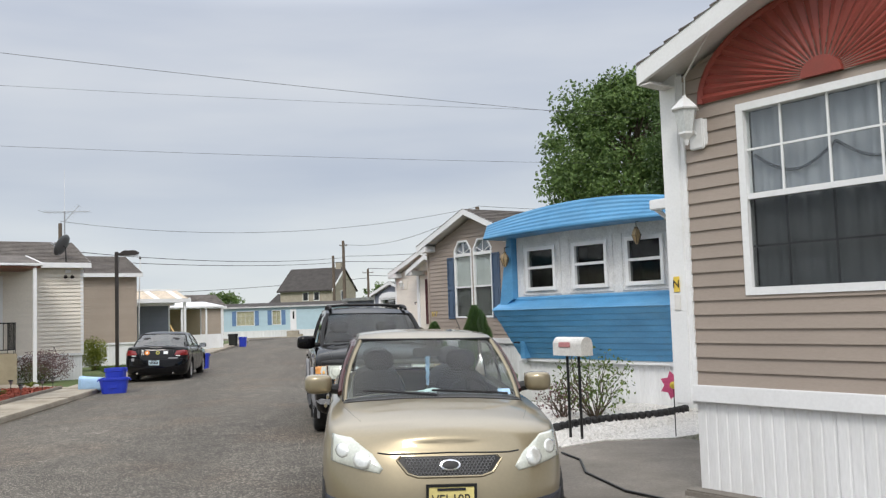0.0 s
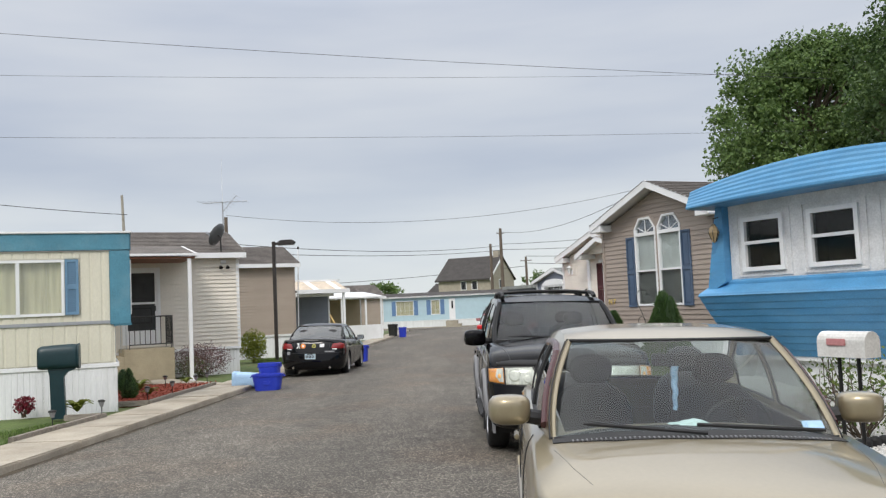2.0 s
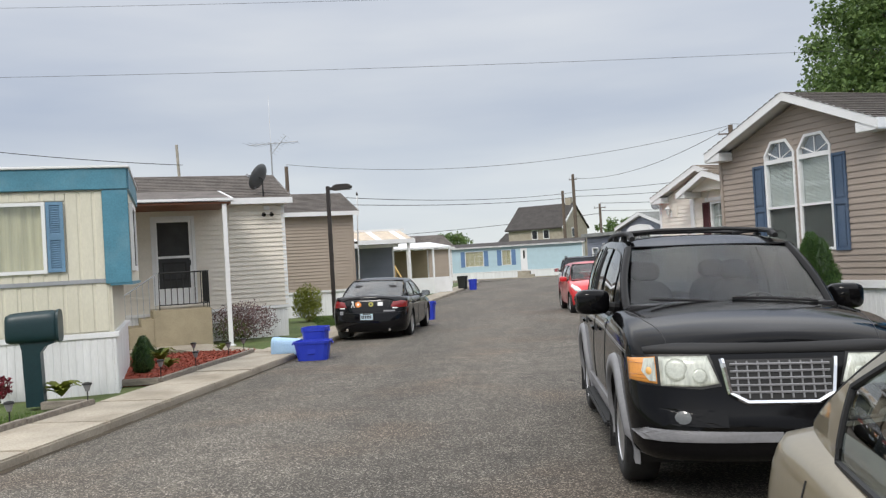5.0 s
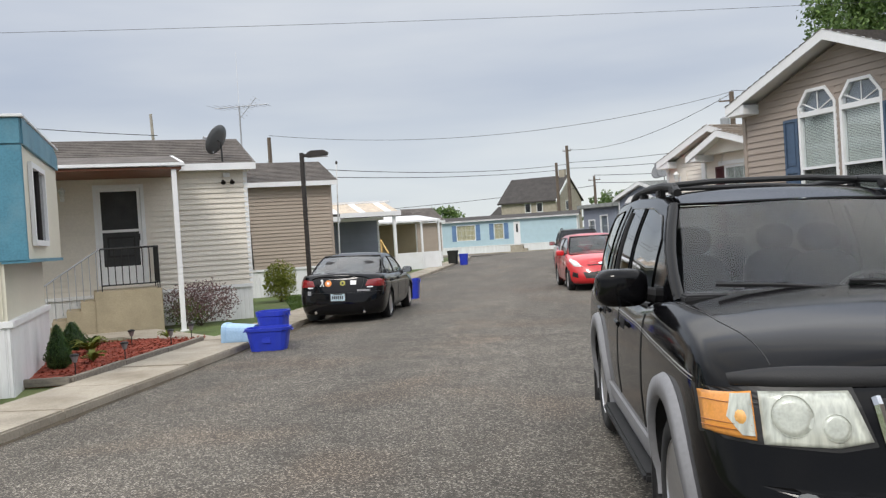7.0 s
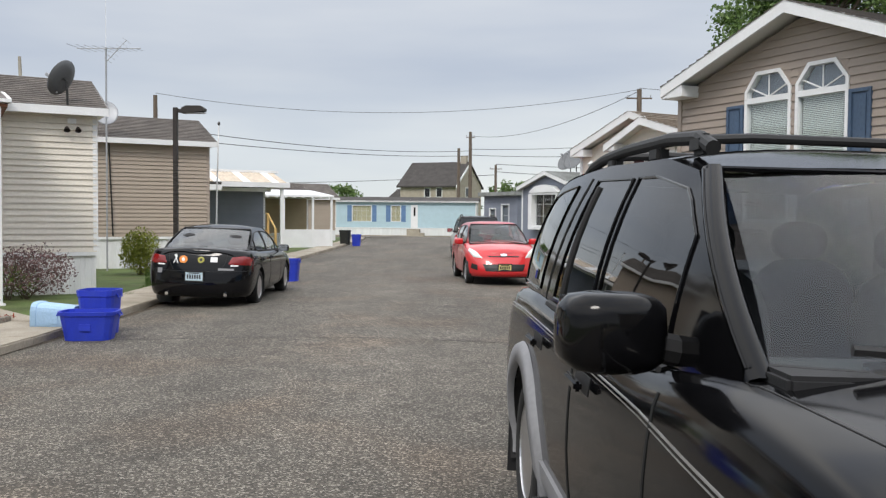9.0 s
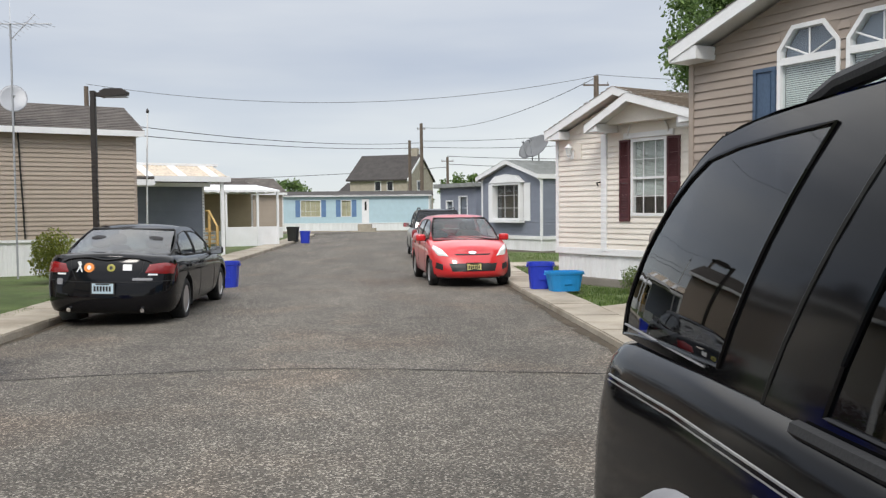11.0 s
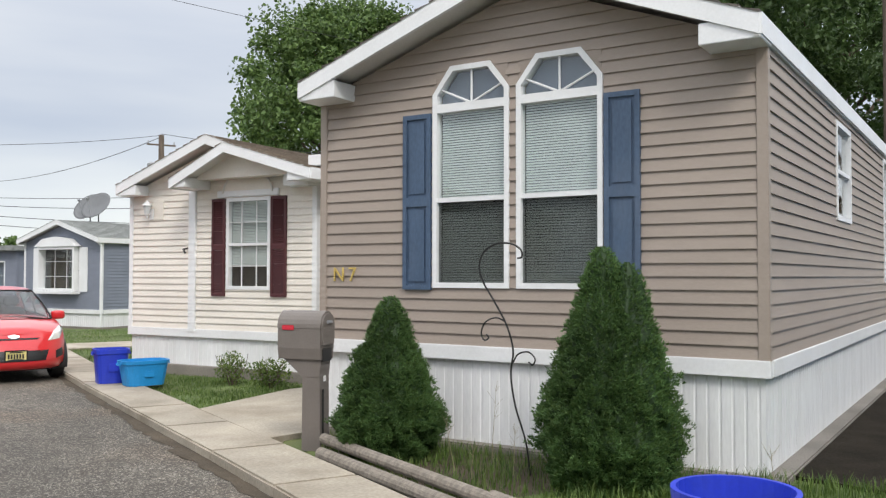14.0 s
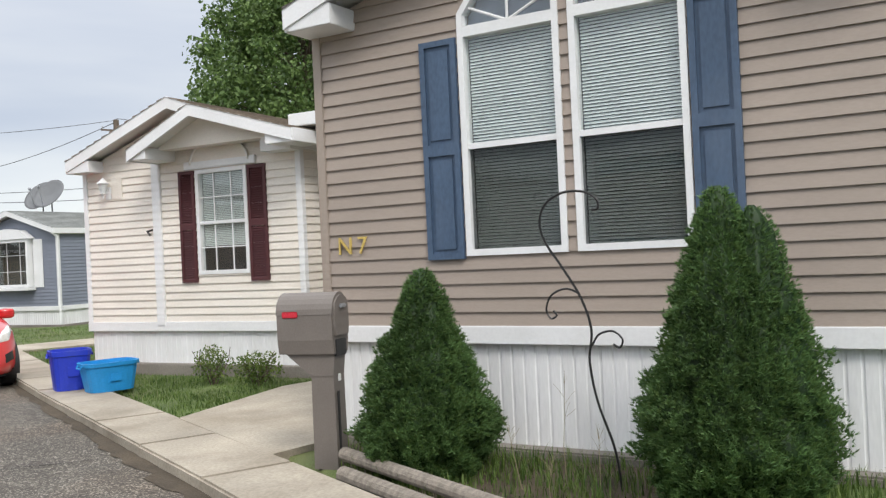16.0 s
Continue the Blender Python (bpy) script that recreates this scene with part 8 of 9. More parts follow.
def tree(o, height, crown_r, crown_base, seed, leaf, label, leaf_size=0.26, clumps=90, per=85, squash=1.0):
    rnd = random.Random(seed)
    t = thing("tree", Matrix.Translation((o[0], o[1], lot(min(o[1], 140)) - 0.14)), label, "tree")
    bm = bmesh.new()
    limb(bm, (0, 0, 0), (rnd.uniform(-0.3, 0.3), rnd.uniform(-0.3, 0.3), height * 0.8), height * 0.028, height * 0.008, rnd, 0.03, 10)
    centres = []
    ch = height - crown_base
    for k in range(clumps):
        z = rnd.random() ** 0.85
        env = math.sin(math.pi * min(0.97, 0.12 + 0.86 * z)) ** 0.7
        a = rnd.uniform(0, 2 * math.pi)
        r = crown_r * env * math.sqrt(rnd.uniform(0.25, 1.0)) * (1 + 0.22 * math.sin(3 * a + seed) + 0.12 * math.sin(5 * a + 2 * seed + 4 * z) + 0.20 * noise.noise(Vector((math.cos(a) * 2 + seed, math.sin(a) * 2, z * 5))))
        centres.append(Vector((r * math.cos(a), r * math.sin(a) * squash, crown_base + ch * z)))
    for c in centres[::4]:
        z0 = max(crown_base * 0.6, c.z - crown_r * 0.6)
        limb(bm, (0, 0, min(z0, height * 0.75)), c, height * 0.010, 0.02, rnd, 0.12, 5)
    part("trunk", bm, BARK, t, "brown trunk with spreading limbs")
    bm = bmesh.new()
    for c in centres:
        rr = crown_r * rnd.uniform(0.09, 0.24)
        pts = []
        for _ in range(per):
            v = Vector((rnd.gauss(0, 1), rnd.gauss(0, 1), rnd.gauss(0, 0.75)))
            pts.append(c + v.normalized() * rr * rnd.random() ** 0.45)
        leaf_quads(bm, pts, leaf_size, rnd, 0.4)
    ob = part("crown", bm, leaf, t, "loose leafy crown")
    ob["kind"] = "stuff"
    return t


tree((32.0, 93.0), 27.0, 11.5, 5.0, 3, LEAF_TREE, "tall leafy deciduous tree in full green leaf", 0.42, 260, 300)
tree((41.0, 84.0), 25.0, 9.5, 5.0, 21, LEAF_TREE, "tall leafy deciduous tree in full green leaf", 0.42, 160, 280)
tree((19.0, 37.5), 15.5, 5.6, 3.5, 8, LEAF_DARK, "tall dark green tree behind the homes", 0.20, 190, 420)
tree((29.0, 39.0), 13.5, 5.2, 3.0, 12, LEAF_DARK, "dark green tree behind the taupe home", 0.20, 150, 380)
tree((24.5, 29.5), 12.5, 4.2, 4.0, 15, LEAF_DARK, "thin dark green tree behind the taupe home", 0.19, 90, 260)
for i, (x, y, h, r) in enumerate(((6, 150, 7.5, 5), (14, 155, 7, 5), (-22, 150, 6.5, 5), (-34, 140, 6, 5), (-60, 150, 8, 7), (40, 150, 9, 7), (-18, 132, 6, 3.5))):
    tree((x, y), h, r, 0.6, 30 + i, LEAF_TREE, "distant rounded green tree", 0.5, 40, 50)


def spruce(m, height, radius, seed, tufts, label, lobes=()):
    """Dense dwarf spruce: a lumpy cone covered with short needle tufts."""
    rnd = random.Random(seed)
    t = thing("dwarf_spruce", m, label, "conifer")

    def surf(axis, h, rad, z, a):
        f = z / h
        env = lerp_at([(0.0, 0.66), (0.08, 0.84), (0.18, 0.97), (0.28, 1.0), (0.40, 0.90), (0.55, 0.72), (0.70, 0.53), (0.82, 0.38), (0.92, 0.25), (0.97, 0.16), (1.0, 0.03)], f)
        lump = 1 + 0.20 * noise.noise(Vector((math.cos(a) * 2.0 + seed, math.sin(a) * 2.0, z * 3.6))) + 0.26 * noise.noise(Vector((math.cos(a) * 4.5 + seed, math.sin(a) * 4.5, z * 8))) + 0.20 * noise.noise(Vector((math.cos(a) * 10 + seed, math.sin(a) * 10, z * 17)))
        r = rad * env * lump
        return Vector((axis[0] + r * math.cos(a), axis[1] + r * math.sin(a), z))

    cones = [((0, 0), height, radius)] + list(lobes)
    # closed core under the tufts, coloured dark for the shade in their gaps
    bm = bmesh.new()
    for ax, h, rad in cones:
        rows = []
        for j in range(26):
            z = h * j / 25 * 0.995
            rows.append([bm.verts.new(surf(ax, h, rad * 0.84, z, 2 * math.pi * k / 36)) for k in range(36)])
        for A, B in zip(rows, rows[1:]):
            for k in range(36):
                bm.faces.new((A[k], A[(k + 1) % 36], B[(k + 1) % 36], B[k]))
    part("shaded_core", bm, NEEDLE_SHADED, t, smooth=True)
    for mt, share, nm in ((NEEDLE, 0.72, "needles"), (NEEDLE_TIP, 0.28, "new_growth")):
        bm = bmesh.new()
        for ax, h, rad in cones:
            n = int(tufts * share * (1 if ax == (0, 0) else 0.45))
            for _ in range(n):
                z = h * (1 - math.sqrt(rnd.random())) * 1.0
                z = min(z, h * 0.985)
                a = rnd.uniform(0, 2 * math.pi)
                p = surf(ax, h, rad * rnd.uniform(0.84, 1.01), z, a)
                out = Vector((math.cos(a), math.sin(a), 0.75)).normalized()
                for _ in range(5):
                    d = (out + Vector((rnd.gauss(0, 0.45), rnd.gauss(0, 0.45), rnd.gauss(0, 0.40)))).normalized()
                    ln = rnd.uniform(0.014, 0.036)
                    w = d.orthogonal().normalized() * rnd.uniform(0.0028, 0.0056)
                    q = [bm.verts.new(v) for v in (p - w, p + w, p + d * ln)]
                    bm.faces.new(q)
        ob = part(nm, bm, mt, t)
        ob["kind"] = "stuff"
    return t


mA = home_pose(*A_O, A_RZ) @ Matrix.Translation((0.18, 0, 0))
spruce(mA @ Matrix.Translation((1.26, -0.78, -0.02)), 1.45, 0.44, 2, 30000, "dense green dwarf spruce with a browned tip")
spruce(mA @ Matrix.Translation((3.31, -0.88, -0.02)), 1.86, 0.45, 5, 34000, "tall dense green dwarf spruce with a double top", lobes=[((0.17, 0.05), 1.74, 0.40)])
mG_ = Matrix.Translation
spruce(mG_((-8.15, 20.35, -0.02)), 0.62, 0.165, 7, 1500, "small green dwarf spruce in the mulch bed")
spruce(mG_((-9.3, 22.6, -0.05)), 0.5, 0.24, 9, 1200, "small green dwarf spruce in the mulch bed")


def shrub(o, rx, rz, seed, leaf, label, n=1500, size=0.05, name="shrub", stems=10):
    rnd = random.Random(seed)
    t = thing(name, Matrix.Translation(o), label, "shrub")
    bm = bmesh.new()
    ends = []
    for _ in range(stems):
        a, e = rnd.uniform(0, 6.28), rnd.uniform(0.3, 1.0)
        end = Vector((rx * e * math.cos(a), rx * e * math.sin(a), rz * rnd.uniform(0.5, 1.0)))
        ends.append(end)
        limb(bm, (rnd.uniform(-0.05, 0.05), rnd.uniform(-0.05, 0.05), -0.03), end, 0.010, 0.004, rnd, 0.15, 4)
    part("branchwork", bm, BARK, t)
    bm = bmesh.new()
    pts = []
    for _ in range(n):
        v = Vector((rnd.gauss(0, 1), rnd.gauss(0, 1), rnd.gauss(0, 1))).normalized() * rnd.random() ** 0.4
        lum = 1 + 0.25 * noise.noise(v * 2.5 + Vector((seed, 0, 0)))
        p = Vector((v.x * rx * lum, v.y * rx * lum, rz * 0.55 + v.z * rz * 0.5 * lum))
        if p.z > 0:
            pts.append(p)
    leaf_quads(bm, pts, size, rnd)
    ob = part("leaves", bm, leaf, t)
    ob["kind"] = "stuff"
    return t


shrub((-9.05, 27.25, lot(27)), 0.85, 0.95, 1, SHRUB_P, "twiggy purple-brown leafed shrub by the skirting", 3400, 0.05)
shrub((-9.3, 27.0, lot(27)), 0.6, 0.6, 11, SHRUB, "low green shrub by the skirting", 700, 0.05)
shrub((-9.6, 34.2, lot(34)), 0.52, 1.15, 2, SHRUB_Y, "upright yellow-green shrub between two homes", 5200, 0.055)
shrub((2.62, 29.95, lot(30)), 0.26, 0.48, 3, SHRUB, "small grey-green shrub in the lawn", 900, 0.04)
shrub((3.0, 29.35, lot(29)), 0.33, 0.42, 4, SHRUB, "small grey-green shrub in the lawn", 1100, 0.04)
shrub((3.35, 12.15, 0.0), 0.62, 0.95, 5, SHRUB, "scraggly green and brown shrub in the gravel", 900, 0.05, stems=26)
shrub((2.95, 12.35, 0.0), 0.45, 0.55, 6, SHRUB_P, "scraggly bare-stemmed shrub with few leaves", 420, 0.045, stems=18)
shrub((-8.75, 17.45, -0.0), 0.19, 0.32, 7, REDLEAF, "small dark red leafed plant", 380, 0.06)


def hosta(o, r, seed, leaf, label, n=26, ln=0.3):
    rnd = random.Random(seed)
    t = thing("hosta", Matrix.Translation(o), label, "plant")
    for k in range(n):
        a = rnd.uniform(0, 6.28)
        L_ = ln * rnd.uniform(0.7, 1.1)
        e = rnd.uniform(0.5, 1.2)
        bm = bmesh.new()
        rows = []
        for j in range(6):
            f = j / 5
            c = Vector((math.cos(a), math.sin(a), 0)) * (L_ * f * math.cos(e * (1 - 0.7 * f))) + Vector((0, 0, L_ * math.sin(e) * math.sin(f * 2.1) * 0.8 + 0.01))
            w = 0.06 * math.sin(math.pi * (0.08 + 0.9 * f)) * r
            s = Vector((-math.sin(a), math.cos(a), 0))
            rows.append([bm.verts.new(c - s * w + Vector((0, 0, 0.01))), bm.verts.new(c), bm.verts.new(c + s * w + Vector((0, 0, 0.01)))])
        for A, B in zip(rows, rows[1:]):
            for i in range(2):
                bm.faces.new((A[i], A[i + 1], B[i + 1], B[i]))
        part("leaf", bm, leaf, t, smooth=True)
    return t


hosta((-8.7, 22.1, -0.04), 1.0, 1, SHRUB_Y, "leafy yellow-green hosta in red mulch")
hosta((-7.95, 20.9, -0.03), 0.8, 2, SHRUB_Y, "small yellow-green hosta in red mulch", 16, 0.2)
hosta((-7.75, 17.35, 0.03), 1.0, 3, SHRUB_Y, "variegated hosta beside the mailbox", 24, 0.28)
hosta((-9.4, 23.4, -0.05), 0.8, 4, SHRUB, "small green leafy plant in the bed", 18, 0.22)
hosta((-8.3, 24.0, -0.05), 0.7, 5, SHRUB_Y, "small green leafy plant in the bed", 14, 0.18)


def grass_patch(name, region, n, hmax, seed, label, lean=0.5):
    """Blades over a polygon (x, y) at lot height."""
    rnd = random.Random(seed)
    xs, ys = [p[0] for p in region], [p[1] for p in region]

    def inside(x, y):
        c = False
        for (xa, ya), (xb, yb) in zip(region, region[1:] + region[:1]):
            if (ya > y) != (yb > y) and x < (xb - xa) * (y - ya) / (yb - ya) + xa:
                c = not c
        return c

    bm = bmesh.new()
    k = 0
    while k < n:
        x, y = rnd.uniform(min(xs), max(xs)), rnd.uniform(min(ys), max(ys))
        if not inside(x, y):
            continue
        k += 1
        den = 0.5 + noise.noise(Vector((x * 1.5, y * 1.5, seed)))
        if rnd.random() > den + 0.35:
            continue
        h = hmax * rnd.uniform(0.3, 1.0) * (0.6 + 0.6 * den)
        a = rnd.uniform(0, 6.28)
        d = Vector((math.cos(a), math.sin(a), 0))
        s = Vector((-d.y, d.x, 0)) * rnd.uniform(0.002, 0.005)
        z = lot(y) + 0.0
        p0 = Vector((x, y, z))
        p1 = p0 + d * h * 0.2 * lean + Vector((0, 0, h * 0.6))
        p2 = p0 + d * h * 0.75 * lean + Vector((0, 0, h))
        q = [bm.verts.new(v) for v in (p0 - s, p0 + s, p1 + s * 0.8, p1 - s * 0.8, p2)]
        bm.faces.new(q[:4])
        bm.faces.new((q[3], q[2], q[4]))
    return solid(name, bm, GRASSBLADE, label, "grass", "stuff")


bedA = [(2.0, 25.2), (1.78, 24.2), (1.90, 21.5), (1.98, 19.2), (4.0, 18.6), (4.9, 20.9), (4.3, 21.6), (2.25, 25.2)]
grass_patch("grass", bedA, 15000, 0.17, 1, "weedy uneven grass in the front bed")
grass_patch("grass", [(1.55, 27.6), (3.2, 28.6), (4.2, 29.2), (1.75, 32.5), (1.35, 32.4), (1.4, 28)], 9000, 0.07, 2, "short green lawn before the cream home")
grass_patch("grass", [(4.9, 20.9), (12, 25.2), (13, 23), (5.5, 18.5)], 5000, 0.14, 3, "thin grass beside the taupe home")
grass_patch("grass", [(-7.35, 24.3), (-7.9, 30), (-10.5, 37), (-8.6, 37), (-7.6, 31), (-7.2, 26)], 12000, 0.10, 4, "green lawn along the pavement")
grass_patch("grass", [(-7.05, 13.5), (-7.2, 17.0), (-8.0, 16.6), (-8.2, 13.5)], 5000, 0.07, 5, "small lawn by the pavement")
grass_patch("grass", [(1.4, 33), (3.0, 36), (3, 38.3), (1.3, 38.3)], 4000, 0.08, 6, "lawn beside the street")
grass_patch("grass", [(1.3, 40), (5, 40.4), (3.5, 46.5), (1.2, 46.5)], 5000, 0.08, 7, "lawn beside the street")


def weed(o, h, seed):
    rnd = random.Random(seed)
    t = thing("weed", Matrix.Translation(o), "dry wispy weed stalk in the bed", "plant")
    bm = bmesh.new()
    top = Vector((rnd.uniform(-0.08, 0.08), rnd.uniform(-0.08, 0.08), h))
    limb(bm, (0, 0, -0.02), top, 0.003, 0.0015, rnd, 0.05, 4)
    for k in range(8):
        f = rnd.uniform(0.55, 1.0)
        p = top * f
        limb(bm, p, p + Vector((rnd.uniform(-0.08, 0.08), rnd.uniform(-0.08, 0.08), rnd.uniform(0.03, 0.1))), 0.0015, 0.001, rnd, 0.05, 3)
    part("stalk", bm, mat("dry_stalk", (0.28, 0.24, 0.15), 0.9), t)


for k, (lx, ly, h) in enumerate(((2.15, -0.5, 0.62), (2.02, -0.9, 0.4), (2.5, -0.8, 0.35), (4.5, -0.7, 0.4), (2.3, -1.1, 0.3))):
    p = mA @ Vector((lx, ly, 0))
    weed((p.x, p.y, lot(p.y)), h, k)

# ---------------------------------------------------------------- beds, edging, gravel
solid("ground_2", prism(bmesh.new(), bedA, -0.4, lot(23) + 0.005, "z"), SOIL, "bare soil bed before the taupe home", "soil", "structure")
side_bed = [(mA @ Vector(p)) for p in ((4.36, 0.3, 0), (8.5, -0.8, 0), (8.5, 18.6, 0), (4.36, 18.6, 0))]
solid("ground_5", prism(bmesh.new(), [(p.x, p.y) for p in side_bed], -0.4, lot(21) + 0.03, "z"), DARKSOIL, "dark bare soil along the side of the taupe home", "soil", "structure")
mulch = [(-7.85, 19.1), (-7.28, 19.2), (-7.42, 23.4), (-8.6, 23.9), (-10.2, 23.2), (-9.2, 20.9)]
solid("ground_3", prism(bmesh.new(), mulch, -0.3, lot(21) + 0.075, "z"), MULCH, "bed of rust-red bark mulch", "mulch", "structure")
bm = bmesh.new()
rnd = random.Random(4)
for _ in range(2600):
    x, y = rnd.uniform(-10, -7.3), rnd.uniform(19.2, 23.8)
    if x > -7.35 - 0.02 or (x < -9.2 and y < 21.4) or (x < -8.0 and y < 20 - (x + 8) * -0.0 and y < 19.2 + (-7.85 - x) * 1.3):
        continue
    p = Vector((x, y, lot(21) + 0.078))
    d = Vector((rnd.uniform(-1, 1), rnd.uniform(-1, 1), rnd.uniform(-0.1, 0.35))).normalized() * rnd.uniform(0.02, 0.05)
    s = Vector((-d.y, d.x, 0)).normalized() * 0.008
    q = [bm.verts.new(v) for v in (p - d - s, p - d + s, p + d + s, p + d - s + Vector((0, 0, 0.012)))]
    bm.faces.new(q)
solid("mulch_chips", bm, MULCH, "loose red bark chips", "mulch", "stuff")


def edging(name, pts, label, material, w=0.09, h=0.10, z=None):
    t = thing(name, Matrix(), label, "edging")
    for (xa, ya), (xb, yb) in zip(pts, pts[1:]):
        a, b_ = Vector((xa, ya, 0)), Vector((xb, yb, 0))
        L_ = (b_ - a).length
        ang = math.degrees(math.atan2(yb - ya, xb - xa))
        base = lot((ya + yb) / 2) + 0.02 if z is None else z
        part("board", moved(box(0.004, L_ - 0.004, -w / 2, w / 2, 0, h, 0.008), pose(xa, ya, base, 0, 0, ang)), material, t)
    return t


edging("bed_edging", [(-7.88, 19.02), (-7.24, 19.14), (-7.32, 20.6), (-7.36, 22.0), (-7.40, 23.45)], "weathered timber edging round the mulch bed", LOGWOOD)
edging("bed_edging", [(-7.1, 14.2), (-7.12, 15.6), (-7.1, 17.0), (-7.75, 16.9)], "weathered timber edging round a small lawn", LOGWOOD)
for pts, r in (([(1.80, 24.30, 0.15), (1.86, 23.2, 0.14), (1.94, 21.6, 0.13)], 0.050), ([(1.70, 24.12, 0.055), (1.75, 22.9, 0.055), (1.80, 21.9, 0.055)], 0.058),
               ([(1.81, 21.95, 0.055), (1.86, 20.6, 0.05), (1.90, 19.2, 0.05)], 0.058), ([(1.95, 21.75, 0.14), (2.02, 20.0, 0.12)], 0.056)):
    bm = tube(bmesh.new(), [Vector((x, y, lot(y) + z)) for x, y, z in pts], r, 12)
    solid("timber_rail", bm, LOGWOOD, "weathered round grey timber rail edging the bed", "timber rail", smooth=False)
grav = [(2.30, 9.75), (2.9, 10.1), (3.7, 10.0), (5.4, 10.9), (5.2, 12.0), (4.6, 13.6), (2.4, 14.9), (1.95, 13.0)]
solid("ground_4", prism(bmesh.new(), grav, -0.2, 0.026, "z"), GRAVEL, "bed of white marble gravel", "gravel", "structure")
bm = bmesh.new()
rnd = random.Random(9)
for _ in range(4200):
    x, y = rnd.uniform(1.95, 5.1), rnd.uniform(9.8, 14.5)
    if y < 9.75 + (x - 2.3) * 0.72 or x > 4.6 - (y - 13.0) * 0.8:
        continue
    s = rnd.uniform(0.010, 0.024)
    c = Vector((x, y, 0.026 + s * 0.3))
    v = [bm.verts.new(c + Vector((math.cos(a) * s * rnd.uniform(0.7, 1.2), math.sin(a) * s * rnd.uniform(0.7, 1.2), rnd.uniform(-0.2, 0.3) * s))) for a in (0, 1.57, 3.14, 4.71)]
    top = bm.verts.new(c + Vector((0, 0, s * 0.8)))
    for i in range(4):
        bm.faces.new((v[i], v[(i + 1) % 4], top))
solid("gravel_stones", bm, GRAVEL, "loose white marble stones", "gravel", "stuff")
edge = thing("scalloped_edging", Matrix(), "black scalloped plastic edging in the gravel", "edging")
for k in range(22):
    f = k / 21
    x, y = 2.55 + 2.2 * f, 11.05 + 1.35 * f + 0.12 * math.sin(f * 6)
    part("scallop", lathe(bmesh.new(), [(0.055, 0.0), (0.055, 0.085), (0.045, 0.11), (0.02, 0.12)], 10, Matrix.Translation((x, y, 0.0))), PLASTIC, edge)
solid("garden_hose", tube(bmesh.new(), [(2.2, 9.35, 0.03), (2.28, 8.9, 0.025), (2.15, 8.2, 0.025), (2.25, 7.3, 0.025), (2.7, 6.4, 0.025)], 0.012, 6), BLACK, "black cable lying across the driveway", "cable")

# ---------------------------------------------------------------- mailboxes, bins, small things
mb = thing("mailbox", pose(1.84, 24.60, lot(24.6), 0, 0, -141) @ Matrix.Diagonal((0.80, 0.80, 1.03, 1)), "taupe plastic post mailbox with a red flag", "mailbox")
part("post", prism(bmesh.new(), [(-0.125, 0.0), (0.115, 0.0), (0.105, 0.80), (-0.115, 0.80)], -0.11, 0.11, "x"), GREYBOX, mb)
part("post_groove", box(0.02, 0.06, 0.112, 0.118, 0.08, 0.55), PLASTIC, mb)
part("bracket", prism(bmesh.new(), [(-0.40, 0.84), (-0.115, 0.66), (0.105, 0.66), (0.13, 0.84)], -0.115, 0.115, "x"), GREYBOX, mb)
prof = [(-0.145, 0.82), (0.145, 0.82), (0.165, 0.92), (0.165, 1.10)] + [(0.165 * math.cos(a), 1.10 + 0.15 * math.sin(a)) for a in np.linspace(0.25, math.pi - 0.25, 11)] + [(-0.165, 1.10), (-0.165, 0.92)]
box_ = part("box", prism(bmesh.new(), prof, -0.42, 0.14), GREYBOX, mb, "rounded taupe mailbox body")
part("lid_ridge", prism(bmesh.new(), [(u * 1.03, 1.09 + (v - 1.09) * 1.03) for u, v in prof if v > 1.05], -0.425, 0.145), GREYBOX, box_)
part("door", prism(bmesh.new(), [(u * 0.86, 0.95 + (v - 0.82) * 0.66) for u, v in prof], 0.14, 0.165), GREYBOX, box_)
part("door_pull", box(-0.06, 0.06, 0.165, 0.19, 1.14, 1.17, 0.008), DISHGREY, box_)
part("paper_slot", box(-0.11, 0.11, 0.10, 0.146, 0.80, 0.92, 0.006), BLACK, mb)
part("flag", box(0.166, 0.178, -0.36, -0.20, 1.08, 1.125, 0.006), RED, box_, "red plastic flag")
part("post_label", box(-0.02, 0.03, 0.112, 0.12, 0.62, 0.67), WHITEINK, mb)

mbg = thing("mailbox", pose(-7.92, 17.05, -0.03, 0, 0, 20), "dark teal plastic post mailbox with a rounded top", "mailbox")
post = part("post", prism(bmesh.new(), [(-0.105, 0), (0.115, 0), (0.095, 0.70), (0.16, 0.78), (0.27, 0.82), (0.27, 0.86), (-0.16, 0.86), (-0.13, 0.74)], -0.085, 0.085), GREENBOX, mbg, "tapered post flaring into a bracket")
bm = bmesh.new()
rows = []
for k, x in enumerate(np.linspace(-0.31, 0.33, 15)):
    e_ = 1 - 0.10 * max(0.0, (abs(x - 0.01) - 0.24) / 0.08) ** 2
    zc, up = 0.98, 0.27 - 0.03 * ((x - 0.33) / 0.64) ** 2 * 0.8
    rows.append([bm.verts.new((x + (0.02 if a < 0 else 0.0) * (1 if x < 0 else -0.5), 0.15 * e_ * math.copysign(abs(math.cos(a)) ** 0.6, math.cos(a)), zc + (up if math.sin(a) > 0 else 0.15) * e_ * math.copysign(abs(math.sin(a)) ** 0.62, math.sin(a)))) for a in np.linspace(0, 2 * math.pi, 29)[:-1]])
for A, B in zip(rows, rows[1:]):
    for q in range(28):
        bm.faces.new((A[q], A[(q + 1) % 28], B[(q + 1) % 28], B[q]))
bm.faces.new(rows[0]), bm.faces.new(rows[-1])
